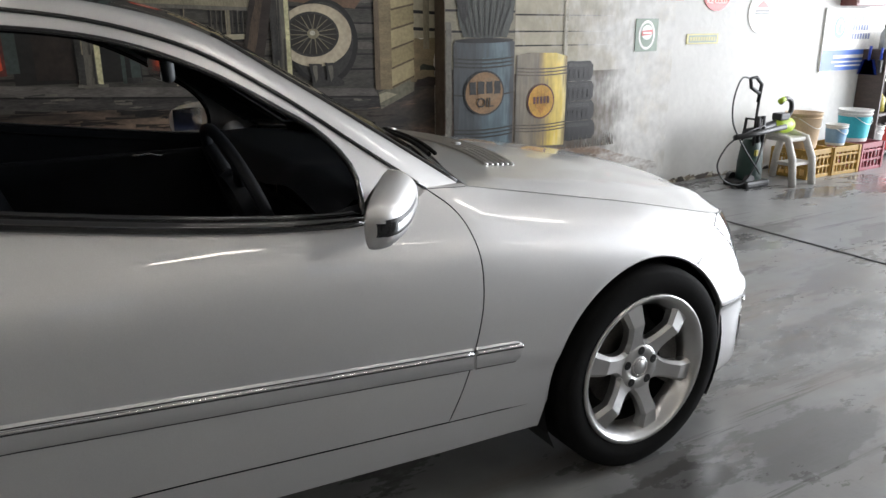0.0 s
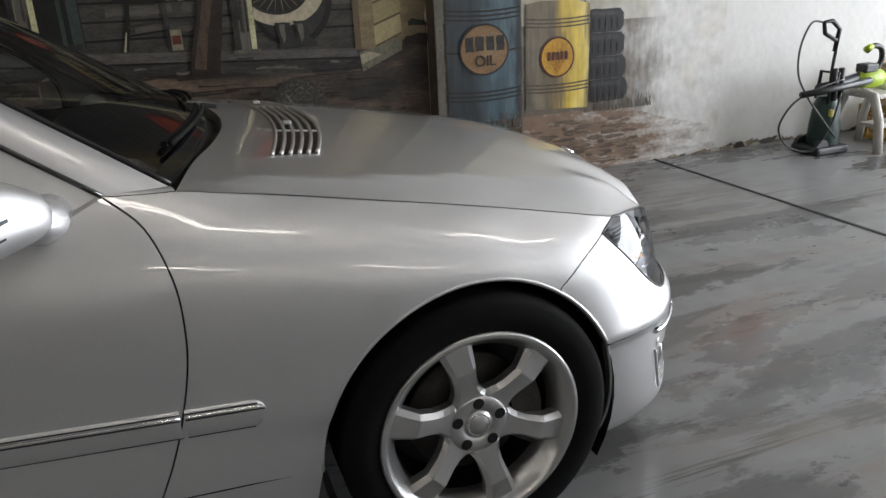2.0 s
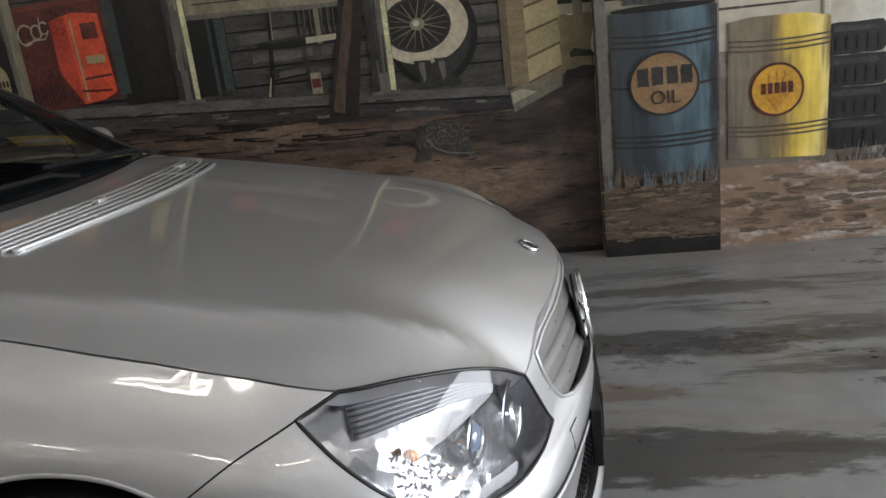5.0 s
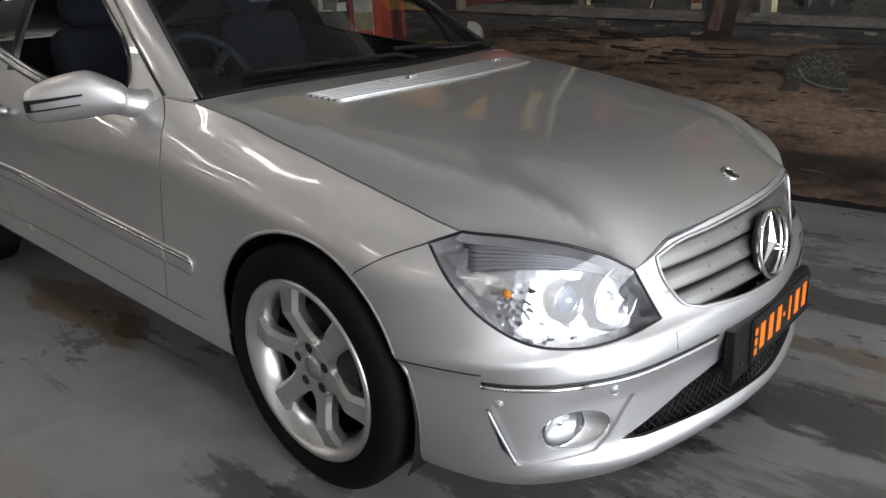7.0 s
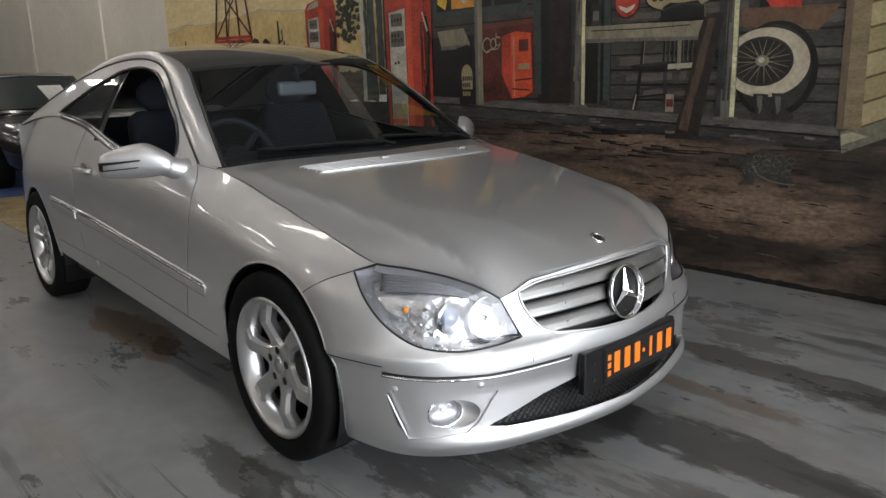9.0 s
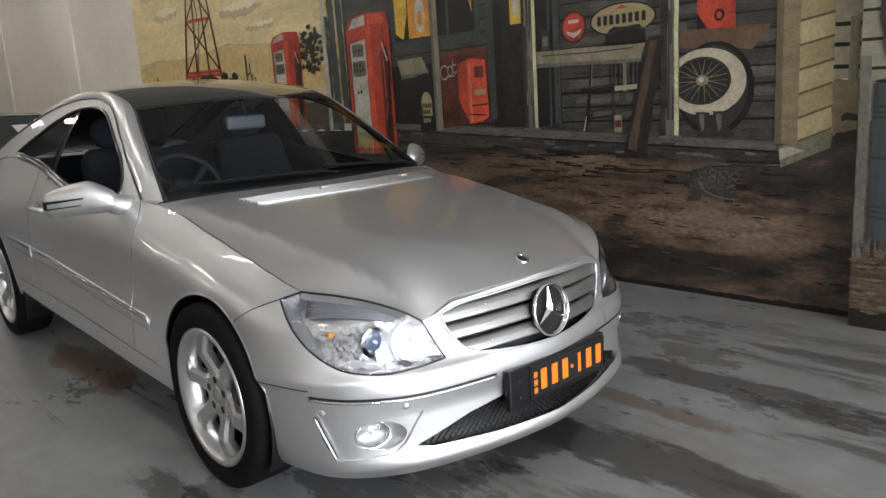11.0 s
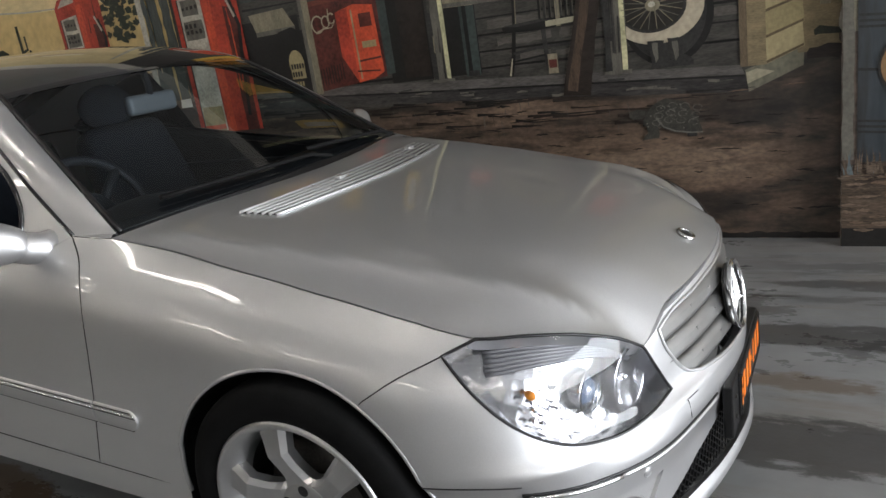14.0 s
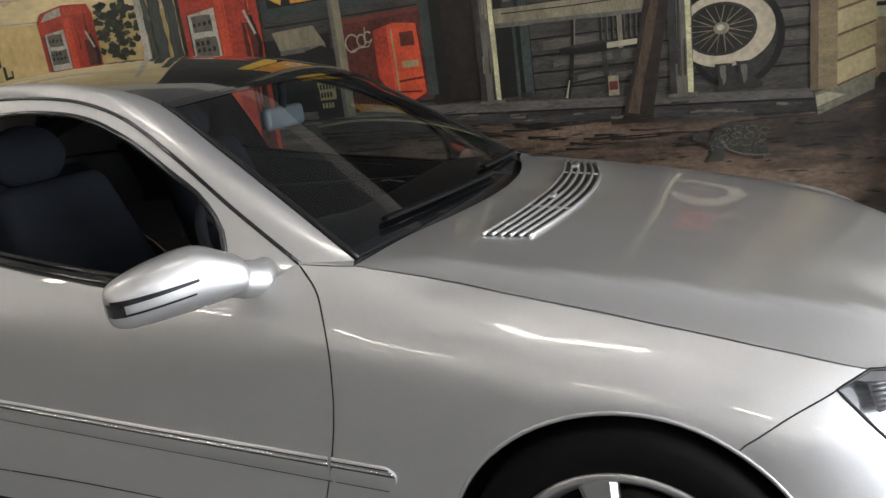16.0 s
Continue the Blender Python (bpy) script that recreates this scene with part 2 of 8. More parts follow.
def panel(name, outline, place, mat, parent, step=0.022, holes=(), gap=0.002, flange=0.014, label="", outward=1, lift=0.0, dark_edge=True):
    """A sheet-metal panel: the plane outline, filled with an even net and laid on the curved surface place(a, b),
    with its edges folded inwards by flange."""
    rim = shrink(resample(outline, step * 0.8), gap)
    hs = [shrink(resample(h, step * 0.8), -gap) for h in holes]
    lo, hi = rim.min(0), rim.max(0)
    gx, gy = np.meshgrid(np.arange(lo[0] + step / 2, hi[0], step), np.arange(lo[1] + step / 2, hi[1], step))
    q = np.c_[gx.ravel(), gy.ravel()]
    keep = inside(rim, q)
    q = q[keep]
    q = q[edge_distance(rim, q) > step * 0.4]
    for h in hs:
        q = q[~inside(h, q)]
        q = q[edge_distance(h, q) > step * 0.4]
    pts = np.concatenate([rim, *hs, q])
    edges, start = [], 0
    for loop in (rim, *hs):
        edges += [(start + k, start + (k + 1) % len(loop)) for k in range(len(loop))]
        start += len(loop)
    out = delaunay_2d_cdt([Vector(p) for p in pts], edges, [], 0, 1e-7)
    v2 = np.array([tuple(v) for v in out[0]])
    tris = np.array([f for f in out[2] if len(f) == 3])
    c = v2[tris].mean(1)
    ok = inside(rim, c)
    for h in hs:
        ok &= ~inside(h, c)
    tris = tris[ok]
    e = 1e-3
    P = place(v2[:, 0], v2[:, 1])
    N = np.cross(place(v2[:, 0] + e, v2[:, 1]) - place(v2[:, 0] - e, v2[:, 1]), place(v2[:, 0], v2[:, 1] + e) - place(v2[:, 0], v2[:, 1] - e)) * outward
    N /= np.linalg.norm(N, axis=1)[:, None] + 1e-12
    P = P + N * lift
    # orient the faces with the normals
    fn = np.cross(P[tris[:, 1]] - P[tris[:, 0]], P[tris[:, 2]] - P[tris[:, 0]])
    flip = (fn * N[tris].mean(1)).sum(1) < 0
    tris[flip] = tris[flip][:, ::-1]
    verts, faces, nors = [tuple(p) for p in P], [tuple(int(i) for i in t) for t in tris], [tuple(x) for x in N]
    nskin = len(faces)
    if flange:
        seen = {}
        for t in tris:
            for a, b in ((t[0], t[1]), (t[1], t[2]), (t[2], t[0])):
                seen[(int(a), int(b))] = 1
        rimedges = [k for k in seen if (k[1], k[0]) not in seen]
        new_id = {}
        for a, b in rimedges:
            for k in (a, b):
                if k not in new_id:
                    new_id[k] = len(verts)
                    verts += [tuple(P[k] - N[k] * 0.0), tuple(P[k] - N[k] * flange)]
        out_n = {}
        for a, b in rimedges:
            d = P[b] - P[a]
            for k in (a, b):
                out_n[k] = out_n.get(k, 0) + np.cross(d, N[k])
            i, j = new_id[a], new_id[b]
            faces.append((i, i + 1, j + 1, j))
        for k in new_id:
            w = out_n[k] / (np.linalg.norm(out_n[k]) + 1e-12)
            nors += [tuple(w), tuple(w)]
    me = bpy.data.meshes.new(name)
    me.from_pydata(verts, [], faces)
    me.shade_smooth()
    me.normals_split_custom_set_from_vertices(nors)
    ob = link_mesh(name, me, [mat, BLACK] if dark_edge else mat, parent, label)
    if dark_edge:
        for f in list(me.polygons)[nskin:]:
            f.material_index = 1
    return ob


def text_part(name, words, size, m, mat, parent, label=""):
    """Lettering in the built-in font, centred, lying in the xy plane of m."""
    c = bpy.data.curves.new(name, "FONT")
    c.body, c.size, c.extrude, c.align_x, c.align_y = words, size, 0.0008, "CENTER", "CENTER"
    c.materials.append(mat)
    ob = new(name, c)
    ob.matrix_basis = m
    ob.parent = parent
    return tagged(ob, label)


def polygon_prism(pts, place, depth, bm=None):
    """A flat outline (a, b) extruded: place(a, b, d)."""
    bm = bm or bmesh.new()
    lo = [bm.verts.new(place(a, b, 0)) for a, b in pts]
    hi = [bm.verts.new(place(a, b, depth)) for a, b in pts]
    bm.faces.new(lo[::-1]), bm.faces.new(hi)
    for k in range(len(pts)):
        j = (k + 1) % len(pts)
        bm.faces.new((lo[k], lo[j], hi[j], hi[k]))
    bmesh.ops.recalc_face_normals(bm, faces=bm.faces)
    return bm

# ---- the workshop: floor, walls, ceiling ----
Y_MURAL, Y_PIER, Y_WHITE = 2.18, 2.05, 2.10
X_STEP, X_PIER_END = 0.985, 1.54
CEIL = 3.7


def structure(name, bm, mat, label, category):
    return tagged(part(name, bm, mat), label, category, kind="structure")


OIL, RUSTY = (0.038, 0.035, 0.032), (0.12, 0.075, 0.04)
STAINS = [(1.05, 0.24, 0.75, 0.13, OIL, 0.75), (1.0, 0.98, 0.75, 0.12, OIL, 0.7), (0.60, 0.05, 0.13, 0.30, OIL, 0.75), (-0.05, -0.95, 0.34, 0.09, OIL, 0.75), (-1.75, -0.69, 0.60, 0.12, RUSTY, 0.75),
          (0.60, -0.98, 0.34, 0.16, OIL, 0.6), (1.35, 1.52, 0.6, 0.07, OIL, 0.6), (1.7, -0.5, 0.7, 0.16, OIL, 0.55), (1.3, -1.2, 0.5, 0.12, OIL, 0.5), (2.3, 0.75, 0.7, 0.12, OIL, 0.6), (0.5, 0.62, 0.5, 0.07, RUSTY, 0.6), (3.4, 0.2, 0.6, 0.25, OIL, 0.45)]


def floor_material():
    m = material("painted_concrete", (0.235, 0.238, 0.238), 0.40, var=0.16, scale=1.1, bump=0.05, bscale=60)
    n, l = m.node_tree.nodes, m.node_tree.links
    p = n["Principled BSDF"]
    base = p.inputs["Base Color"].links[0].from_socket
    tc = n.new("ShaderNodeTexCoord")

    def mask(scale, stretch, lo, hi, turn=0.0, detail=6):
        mp, tx, rp = n.new("ShaderNodeMapping"), n.new("ShaderNodeTexNoise"), n.new("ShaderNodeValToRGB")
        mp.inputs["Scale"].default_value = stretch
        mp.inputs["Rotation"].default_value = (0, 0, turn)
        tx.inputs["Scale"].default_value, tx.inputs["Detail"].default_value, tx.inputs["Roughness"].default_value = scale, detail, 0.70
        rp.color_ramp.elements[0].position, rp.color_ramp.elements[1].position = lo, hi
        l.new(tc.outputs["Object"], mp.inputs[0]), l.new(mp.outputs[0], tx.inputs["Vector"]), l.new(tx.outputs[0], rp.inputs[0])
        return rp.outputs[0]

    def blend(a, color, f, k):
        mx, mu = n.new("ShaderNodeMix"), n.new("ShaderNodeMath")
        mx.data_type = "RGBA"
        mu.operation = "MULTIPLY"
        mu.inputs[1].default_value = k
        l.new(f, mu.inputs[0]), l.new(mu.outputs[0], mx.inputs[0])
        l.new(a, mx.inputs[6])
        mx.inputs[7].default_value = (*color, 1)
        return mx.outputs[2]

    def both(a, b):
        mu = n.new("ShaderNodeMath")
        mu.operation = "MULTIPLY"
        l.new(a, mu.inputs[0]), l.new(b, mu.inputs[1])
        return mu.outputs[0]

    edge = n.new("ShaderNodeTexNoise")
    edge.inputs["Scale"].default_value, edge.inputs["Detail"].default_value, edge.inputs["Roughness"].default_value = 3.4, 8, 0.68
    mpe = n.new("ShaderNodeMapping")
    mpe.inputs["Scale"].default_value = (0.7, 1.8, 1)
    l.new(tc.outputs["Object"], mpe.inputs[0]), l.new(mpe.outputs[0], edge.inputs["Vector"])

    def pool(cx, cy, rx, ry):
        """A spill with a ragged edge."""
        mp, ln, ad, mr = (n.new("ShaderNode" + q) for q in ("Mapping", "VectorMath", "Math", "MapRange"))
        mp.inputs["Location"].default_value, mp.inputs["Scale"].default_value = (-cx / rx, -cy / ry, 0), (1 / rx, 1 / ry, 0)
        ln.operation = "LENGTH"
        ad.operation = "MULTIPLY_ADD"
        ad.inputs[1].default_value = 3.2
        l.new(tc.outputs["Object"], mp.inputs[0]), l.new(mp.outputs[0], ln.inputs[0])
        l.new(edge.outputs[0], ad.inputs[0]), l.new(ln.outputs["Value"], ad.inputs[2])
        mr.inputs["From Min"].default_value, mr.inputs["From Max"].default_value = 2.62, 2.42
        l.new(ad.outputs[0], mr.inputs["Value"])
        return mr.outputs[0]

    # heavier dirt where cars turn in, ahead of the parked car
    sep, mr0 = n.new("ShaderNodeSeparateXYZ"), n.new("ShaderNodeMapRange")
    l.new(tc.outputs["Object"], sep.inputs[0]), l.new(sep.outputs["X"], mr0.inputs["Value"])
    mr0.inputs["From Min"].default_value, mr0.inputs["From Max"].default_value = 0.1, 1.3
    # dirt colour fades towards the door, standing in for its light there
    mr1 = n.new("ShaderNodeMapRange")
    l.new(sep.outputs["X"], mr1.inputs["Value"])
    mr1.inputs["From Min"].default_value, mr1.inputs["From Max"].default_value = 3.0, 1.7
    ahead = both(mr0.outputs[0], mr1.outputs[0])
    wet = mask(0.75, (0.7, 1.5, 1), 0.535, 0.565, 0.10, 9)
    drag = mask(1.3, (0.45, 1.8, 1), 0.54, 0.58, -0.06, 9)
    scrape = both(mask(2.2, (0.16, 4.5, 1), 0.57, 0.60, 0.07, 9), mask(0.5, (0.8, 1.0, 1), 0.50, 0.56, 0.3, 3))
    rust = mask(1.5, (0.3, 1.9, 1), 0.55, 0.66, 0.2, 9)
    pale = mask(1.1, (0.3, 2.2, 1), 0.58, 0.70, 0.02, 9)
    c = blend(base, (0.215, 0.218, 0.212), pale, 0.35)
    c = blend(c, (0.075, 0.073, 0.071), wet, 0.55)
    c = blend(c, (0.085, 0.078, 0.070), drag, 0.18)
    c = blend(c, (0.20, 0.145, 0.095), rust, 0.42)
    c = blend(c, (0.035, 0.033, 0.031), scrape, 0.7)
    c = blend(c, (0.19, 0.14, 0.095), both(mask(1.4, (0.35, 2.0, 1), 0.48, 0.58, -0.05, 10), ahead), 0.4)
    c = blend(c, (0.045, 0.042, 0.038), both(mask(1.7, (0.38, 1.9, 1), 0.53, 0.56, -0.06, 10), ahead), 0.6)
    for cx, cy, rx, ry, col, k in STAINS:
        c = blend(c, col, pool(cx, cy, rx, ry), k)
    l.new(c, p.inputs["Base Color"])
    mr = n.new("ShaderNodeMapRange")
    mr.inputs["To Min"].default_value, mr.inputs["To Max"].default_value = 0.33, 0.17
    l.new(wet, mr.inputs["Value"]), l.new(mr.outputs[0], p.inputs["Roughness"])
    return m


def wall_material():
    m = material("white_painted_render", (0.655, 0.65, 0.628), 0.7, var=0.05, scale=2.5, bump=0.25, bscale=18)
    return m


FLOOR, WHITE = floor_material(), wall_material()
GREYWALL = material("grey_beige_wall_panel", (0.70, 0.655, 0.575), 0.6, var=0.06, scale=1.5, bump=0.1, bscale=10)
# unseen wall, coloured dark to lower the fill light on the car's side
SOUTHWALL = material("dark_unseen_wall", (0.13, 0.125, 0.115), 0.7, var=0.15, scale=1.2, bump=0.1, bscale=10)
CEILING = material("dusty_white_ceiling", (0.47, 0.462, 0.445), 0.8, var=0.08, scale=1)
JOINT = material("floor_joint_dirt", (0.03, 0.03, 0.03), 0.7, var=0.2)
FLOORBLUE = material("blue_floor_paint", (0.06, 0.10, 0.26), 0.4, var=0.2, scale=3)
FLOORYELLOW = material("worn_yellow_line_paint", (0.30, 0.215, 0.085), 0.5, var=0.5, scale=4)
EARTHBASE = material("mural_base_coat", (0.10, 0.075, 0.055), 0.55, var=0.35, scale=3, bump=0.1, bscale=25)

structure("floor", box_bm(-24, 9.5, -9, 2.6, -0.12, 0), FLOOR, "grey painted concrete workshop floor with wet stains", "floor")
structure("ground", box_bm(-200, 200, -200, 200, -0.3, -0.13), material("outside_concrete", (0.4, 0.39, 0.37), 0.8, var=0.1, scale=0.5), "pale concrete yard outside the workshop", "ground")
structure("wall_north", box_bm(-24, X_STEP, Y_MURAL, 2.45, 0, CEIL), GREYWALL, "plain grey wall behind the painted mural", "wall")
structure("wall_north_pier", box_bm(X_STEP, X_PIER_END, Y_PIER, 2.45, 0, CEIL), EARTHBASE, "wall pier that carries the painted blue drum", "wall")
structure("wall_north_white", box_bm(X_PIER_END, 9.5, Y_WHITE, 2.45, 0, CEIL), WHITE, "white rendered wall with old signs", "wall")
structure("wall_west", box_bm(-24.3, -24, -9, 2.45, 0, CEIL), GREYWALL, "grey end wall", "wall")
# the opposite wall has a row of high windows
WIN_Z0, WIN_Z1 = 2.0, 2.65
WINS = [(-4.4, -3.5), (-1.4, -0.5), (1.4, 2.3), (4.2, 5.1)]
structure("wall_south", box_bm(-24, 9.5, -7.7, -7.4, 0, WIN_Z0), SOUTHWALL, "plain unseen workshop wall, darkened to cut fill light", "wall")
structure("wall_south_head", box_bm(-24, 9.5, -7.7, -7.4, WIN_Z1, CEIL), GREYWALL, "plain pale workshop wall over the windows", "wall")
for a, b in zip([-24] + [w[1] for w in WINS], [w[0] for w in WINS] + [9.5]):
    structure("wall_south_pier", box_bm(a, b, -7.7, -7.4, WIN_Z0, WIN_Z1), SOUTHWALL, "plain unseen wall between windows, darkened to cut fill light", "wall")
structure("wall_east_a", box_bm(8.8, 9.1, 1.7, 2.1, 0, CEIL), WHITE, "white wall beside the end door", "wall")
structure("wall_east_b", box_bm(8.8, 9.1, -7.4, -4.9, 0, CEIL), WHITE, "white wall beside the end door", "wall")
structure("wall_east_head", box_bm(8.8, 9.1, -4.9, 1.7, 3.05, CEIL), WHITE, "wall over the end door opening", "wall")
structure("ceiling", box_bm(-24, 9.5, -7.7, 2.45, CEIL, CEIL + 0.15), CEILING, "dusty off-white workshop ceiling", "ceiling")
for k, x in enumerate((-10.3, -14.3, -18.5)):
    structure("trim", box_bm(x - 0.10, x + 0.10, Y_MURAL - 0.025, Y_MURAL, 0, CEIL, 0.006), GREYWALL, "slim grey wall column", "column")
# saw-cut joint and painted patches on the floor
structure("floor_joint", polygon_prism([(2.568, 2.098), (2.588, 2.098), (2.592, -7.3), (2.572, -7.3)], lambda a, b, d: (a, b, 0.0045 - d), 0.004), JOINT, "dark saw-cut joint in the concrete floor", "joint")
structure("floor_patch", box_bm(-14, -7.6, -3.0, 2.1, -0.01, 0.003), FLOORBLUE, "blue painted floor bay", "floor paint")
structure("floor_line", box_bm(-7.5, -3.4, -0.42, 0.25, -0.01, 0.0025), FLOORYELLOW, "worn yellow floor marking", "floor paint")

# ---- the silver coupe: front axle at x = 0, nose towards +x ----
# half outline in plan at bumper height, from the tail round the side to the nose: x, half width
PLAN = [(-3.62, 0.0), (-3.58, 0.40), (-3.44, 0.66), (-3.15, 0.775), (-2.7, 0.812), (-2.0, 0.822), (-1.2, 0.818), (-0.6, 0.813), (-0.3, 0.812), (0.0, 0.813), (0.2, 0.808),
        (0.32, 0.80), (0.42, 0.775), (0.50, 0.742), (0.572, 0.69), (0.64, 0.61), (0.695, 0.52), (0.742, 0.38), (0.772, 0.25), (0.792, 0.12), (0.80, 0.0)]
_p = np.array(PLAN)
_ext = np.concatenate([_p, (_p[:-1] * (1, -1))[::-1]])
_s = np.r_[0, np.cumsum(np.linalg.norm(np.diff(_ext, axis=0), axis=1))]
S_ST = _s[: len(PLAN)]
S_END = S_ST[-1]


def natural(xs, ys):
    n = len(xs)
    h = np.diff(xs)
    A, r = np.zeros((n, n)), np.zeros(n)
    A[0, 0] = A[-1, -1] = 1
    for k in range(1, n - 1):
        A[k, k - 1], A[k, k], A[k, k + 1] = h[k - 1], 2 * (h[k - 1] + h[k]), h[k]
        r[k] = 3 * ((ys[k + 1] - ys[k]) / h[k] - (ys[k] - ys[k - 1]) / h[k - 1])
    c = np.linalg.solve(A, r)
    b = np.diff(ys) / h - h * (2 * c[:-1] + c[1:]) / 3
    d = np.diff(c) / (3 * h)

    def f(q, der=0):
        q = np.asarray(q, float)
        k = np.clip(np.searchsorted(xs, q) - 1, 0, n - 2)
        t = q - xs[k]
        if der:
            return b[k] + 2 * c[k] * t + 3 * d[k] * t * t
        return ys[k] + b[k] * t + c[k] * t * t + d[k] * t**3

    return f


_fx, _fw = natural(_s, _ext[:, 0]), natural(_s, _ext[:, 1])
LEVELS = [0.15, 0.20, 0.25, 0.34, 0.42, 0.455, 0.49, 0.55, 0.61, 0.68, 0.75, 0.82, 0.88, 0.94, 1.02]
# how far the skin lies inside the plan outline, at each level, by the distance along the outline
_side = [0.075, 0.040, 0.026, 0.012, 0.003, 0.001, 0.0, -0.001, 0.0, 0.006, 0.016, 0.034, 0.058, 0.084, 0.122]
_rows = {
    0: [0.05, 0.02, 0.01, 0, 0, 0, 0, 0.02, 0.03, 0.05, 0.07, 0.09, 0.12, 0.16, 0.24],
    2: [0.06, 0.02, 0.01, 0, 0, 0, 0, 0.01, 0.015, 0.02, 0.03, 0.045, 0.07, 0.10, 0.15],
    4: _side, 5: _side, 6: _side,
    7: [0.075, 0.040, 0.024, 0.010, 0.002, 0.0, -0.001, -0.001, 0.0, 0.006, 0.018, 0.045, 0.090, 0.150, 0.220],
    8: [0.070, 0.036, 0.024, 0.013, 0.006, -0.002, -0.002, -0.001, 0.001, 0.009, 0.030, 0.090, 0.190, 0.30, 0.42],
    9: [0.070, 0.036, 0.026, 0.017, 0.011, -0.003, -0.003, 0.000, 0.005, 0.019, 0.066, 0.165, 0.26, 0.36, 0.48],
    10: [0.070, 0.036, 0.025, 0.017, 0.012, -0.004, -0.002, 0.004, 0.013, 0.042, 0.118, 0.21, 0.30, 0.40, 0.52],
    11: [0.064, 0.034, 0.022, 0.014, 0.010, -0.004, 0.001, 0.012, 0.026, 0.066, 0.140, 0.21, 0.30, 0.4, 0.52],
    12: [0.056, 0.028, 0.018, 0.011, 0.007, -0.002, 0.007, 0.022, 0.040, 0.080, 0.14, 0.22, 0.31, 0.42, 0.54],
    14: [0.040, 0.012, 0.013, 0.009, 0.004, 0.002, 0.024, 0.044, 0.060, 0.095, 0.15, 0.23, 0.32, 0.42, 0.54],
    16: [0.030, 0.000, 0.012, 0.010, 0, 0.006, 0.034, 0.050, 0.064, 0.090, 0.14, 0.21, 0.30, 0.40, 0.52],
    17: [0.024, -0.006, 0.012, 0.012, 0, 0.006, 0.034, 0.046, 0.056, 0.080, 0.13, 0.20, 0.29, 0.4, 0.52],
    18: [0.022, -0.010, 0.012, 0.014, 0, 0.005, 0.026, 0.038, 0.050, 0.074, 0.12, 0.2, 0.29, 0.4, 0.52],
    20: [0.020, -0.012, 0.012, 0.016, 0, 0.004, 0.016, 0.030, 0.046, 0.072, 0.12, 0.2, 0.29, 0.4, 0.52],
}
_keys = sorted(_rows)
_ins = [spline([S_ST[k] for k in _keys], [_rows[k][i] for k in _keys]) for i in range(len(LEVELS))]


_SG = np.linspace(0, S_END, 2600)
_V = np.array([f(_SG) for f in _ins])
_L = np.array(LEVELS)


def _slopes(v):
    h = np.diff(_L)[:, None]
    d = np.diff(v, axis=0) / h
    m = np.empty_like(v)
    m[0], m[-1] = d[0], d[-1]
    same = d[:-1] * d[1:] > 0
    den = (2 * h[1:] + h[:-1]) / np.where(same, d[:-1], 1) + (h[1:] + 2 * h[:-1]) / np.where(same, d[1:], 1)
    m[1:-1] = np.where(same, 3 * (h[:-1] + h[1:]) / np.where(same, den, 1), 0)
    return m


_M = _slopes(_V)


def inset(s, z):
    """The inset at many points: smooth along the outline and in height."""
    q = np.clip(s, 0, S_END) / S_END * (len(_SG) - 1)
    i = np.minimum(q.astype(int), len(_SG) - 2)
    f = q - i
    k = np.clip(np.searchsorted(_L, z) - 1, 0, len(_L) - 2)
    g = lambda t, j: t[j, i] * (1 - f) + t[j, i + 1] * f
    hh = _L[k + 1] - _L[k]
    t = np.clip((z - _L[k]) / hh, 0, 1.5)
    return (2 * t**3 - 3 * t**2 + 1) * g(_V, k) + (t**3 - 2 * t**2 + t) * hh * g(_M, k) + (3 * t**2 - 2 * t**3) * g(_V, k + 1) + (t**3 - t**2) * hh * g(_M, k + 1)


def skin(side):
    """The car's outer skin by distance along the outline and height; side -1 is the driver's side."""
    def place(s, z):
        s, z = np.atleast_1d(np.asarray(s, float)), np.atleast_1d(np.asarray(z, float))
        q = np.where(s > S_END, 2 * S_END - s, s)
        dx, dw = _fx(q, 1), _fw(q, 1)
        ln = np.hypot(dx, dw)
        i = inset(q, z)
        x, w = _fx(q) + i * dw / ln, _fw(q) - i * dx / ln
        w = np.where(s > S_END, -w, w)
        return np.c_[x, side * w, z]
    return place


def s_at(x, w, z):
    """The distance along the outline at which the skin at height z comes nearest to (x, w)."""
    lo, hi = 0.0, S_END
    for _ in range(4):
        q = np.linspace(lo, hi, 60)
        p = skin(1)(q, np.full_like(q, z))
        k = int(np.argmin((p[:, 0] - x) ** 2 + (p[:, 1] - w) ** 2))
        lo, hi = q[max(k - 1, 0)], q[min(k + 1, 59)]
    return float(q[k])


def _seek(lo, hi, axis, value, z):
    for _ in range(4):
        q = np.linspace(lo, hi, 40)
        p = skin(1)(q, np.full_like(q, z))
        k = int(np.argmin(np.abs(p[:, axis] - value)))
        lo, hi = q[max(k - 1, 0)], q[min(k + 1, 39)]
    return float(q[k])


def s_x(x, z):
    return _seek(S_ST[1], S_ST[14], 0, x, z)


def s_w(w, z):
    return _seek(S_ST[11], S_END, 1, w, z)


def sx_line(pts, n=30):
    return [(s_x(x, z), z) for x, z in smooth_line(pts, n)]


def sxw_line(pts, n=24):
    return [(s_at(x, w, z), z) for x, w, z in smooth_line(pts, n)]


car = thing("car", "silver two-door coupe with clean alloy wheels parked on the workshop floor", "car")
R_ARCH, HUB, BASE = 0.350, 0.316, -2.715
ARCH_X, ARCH_Z = -0.003, 0.311


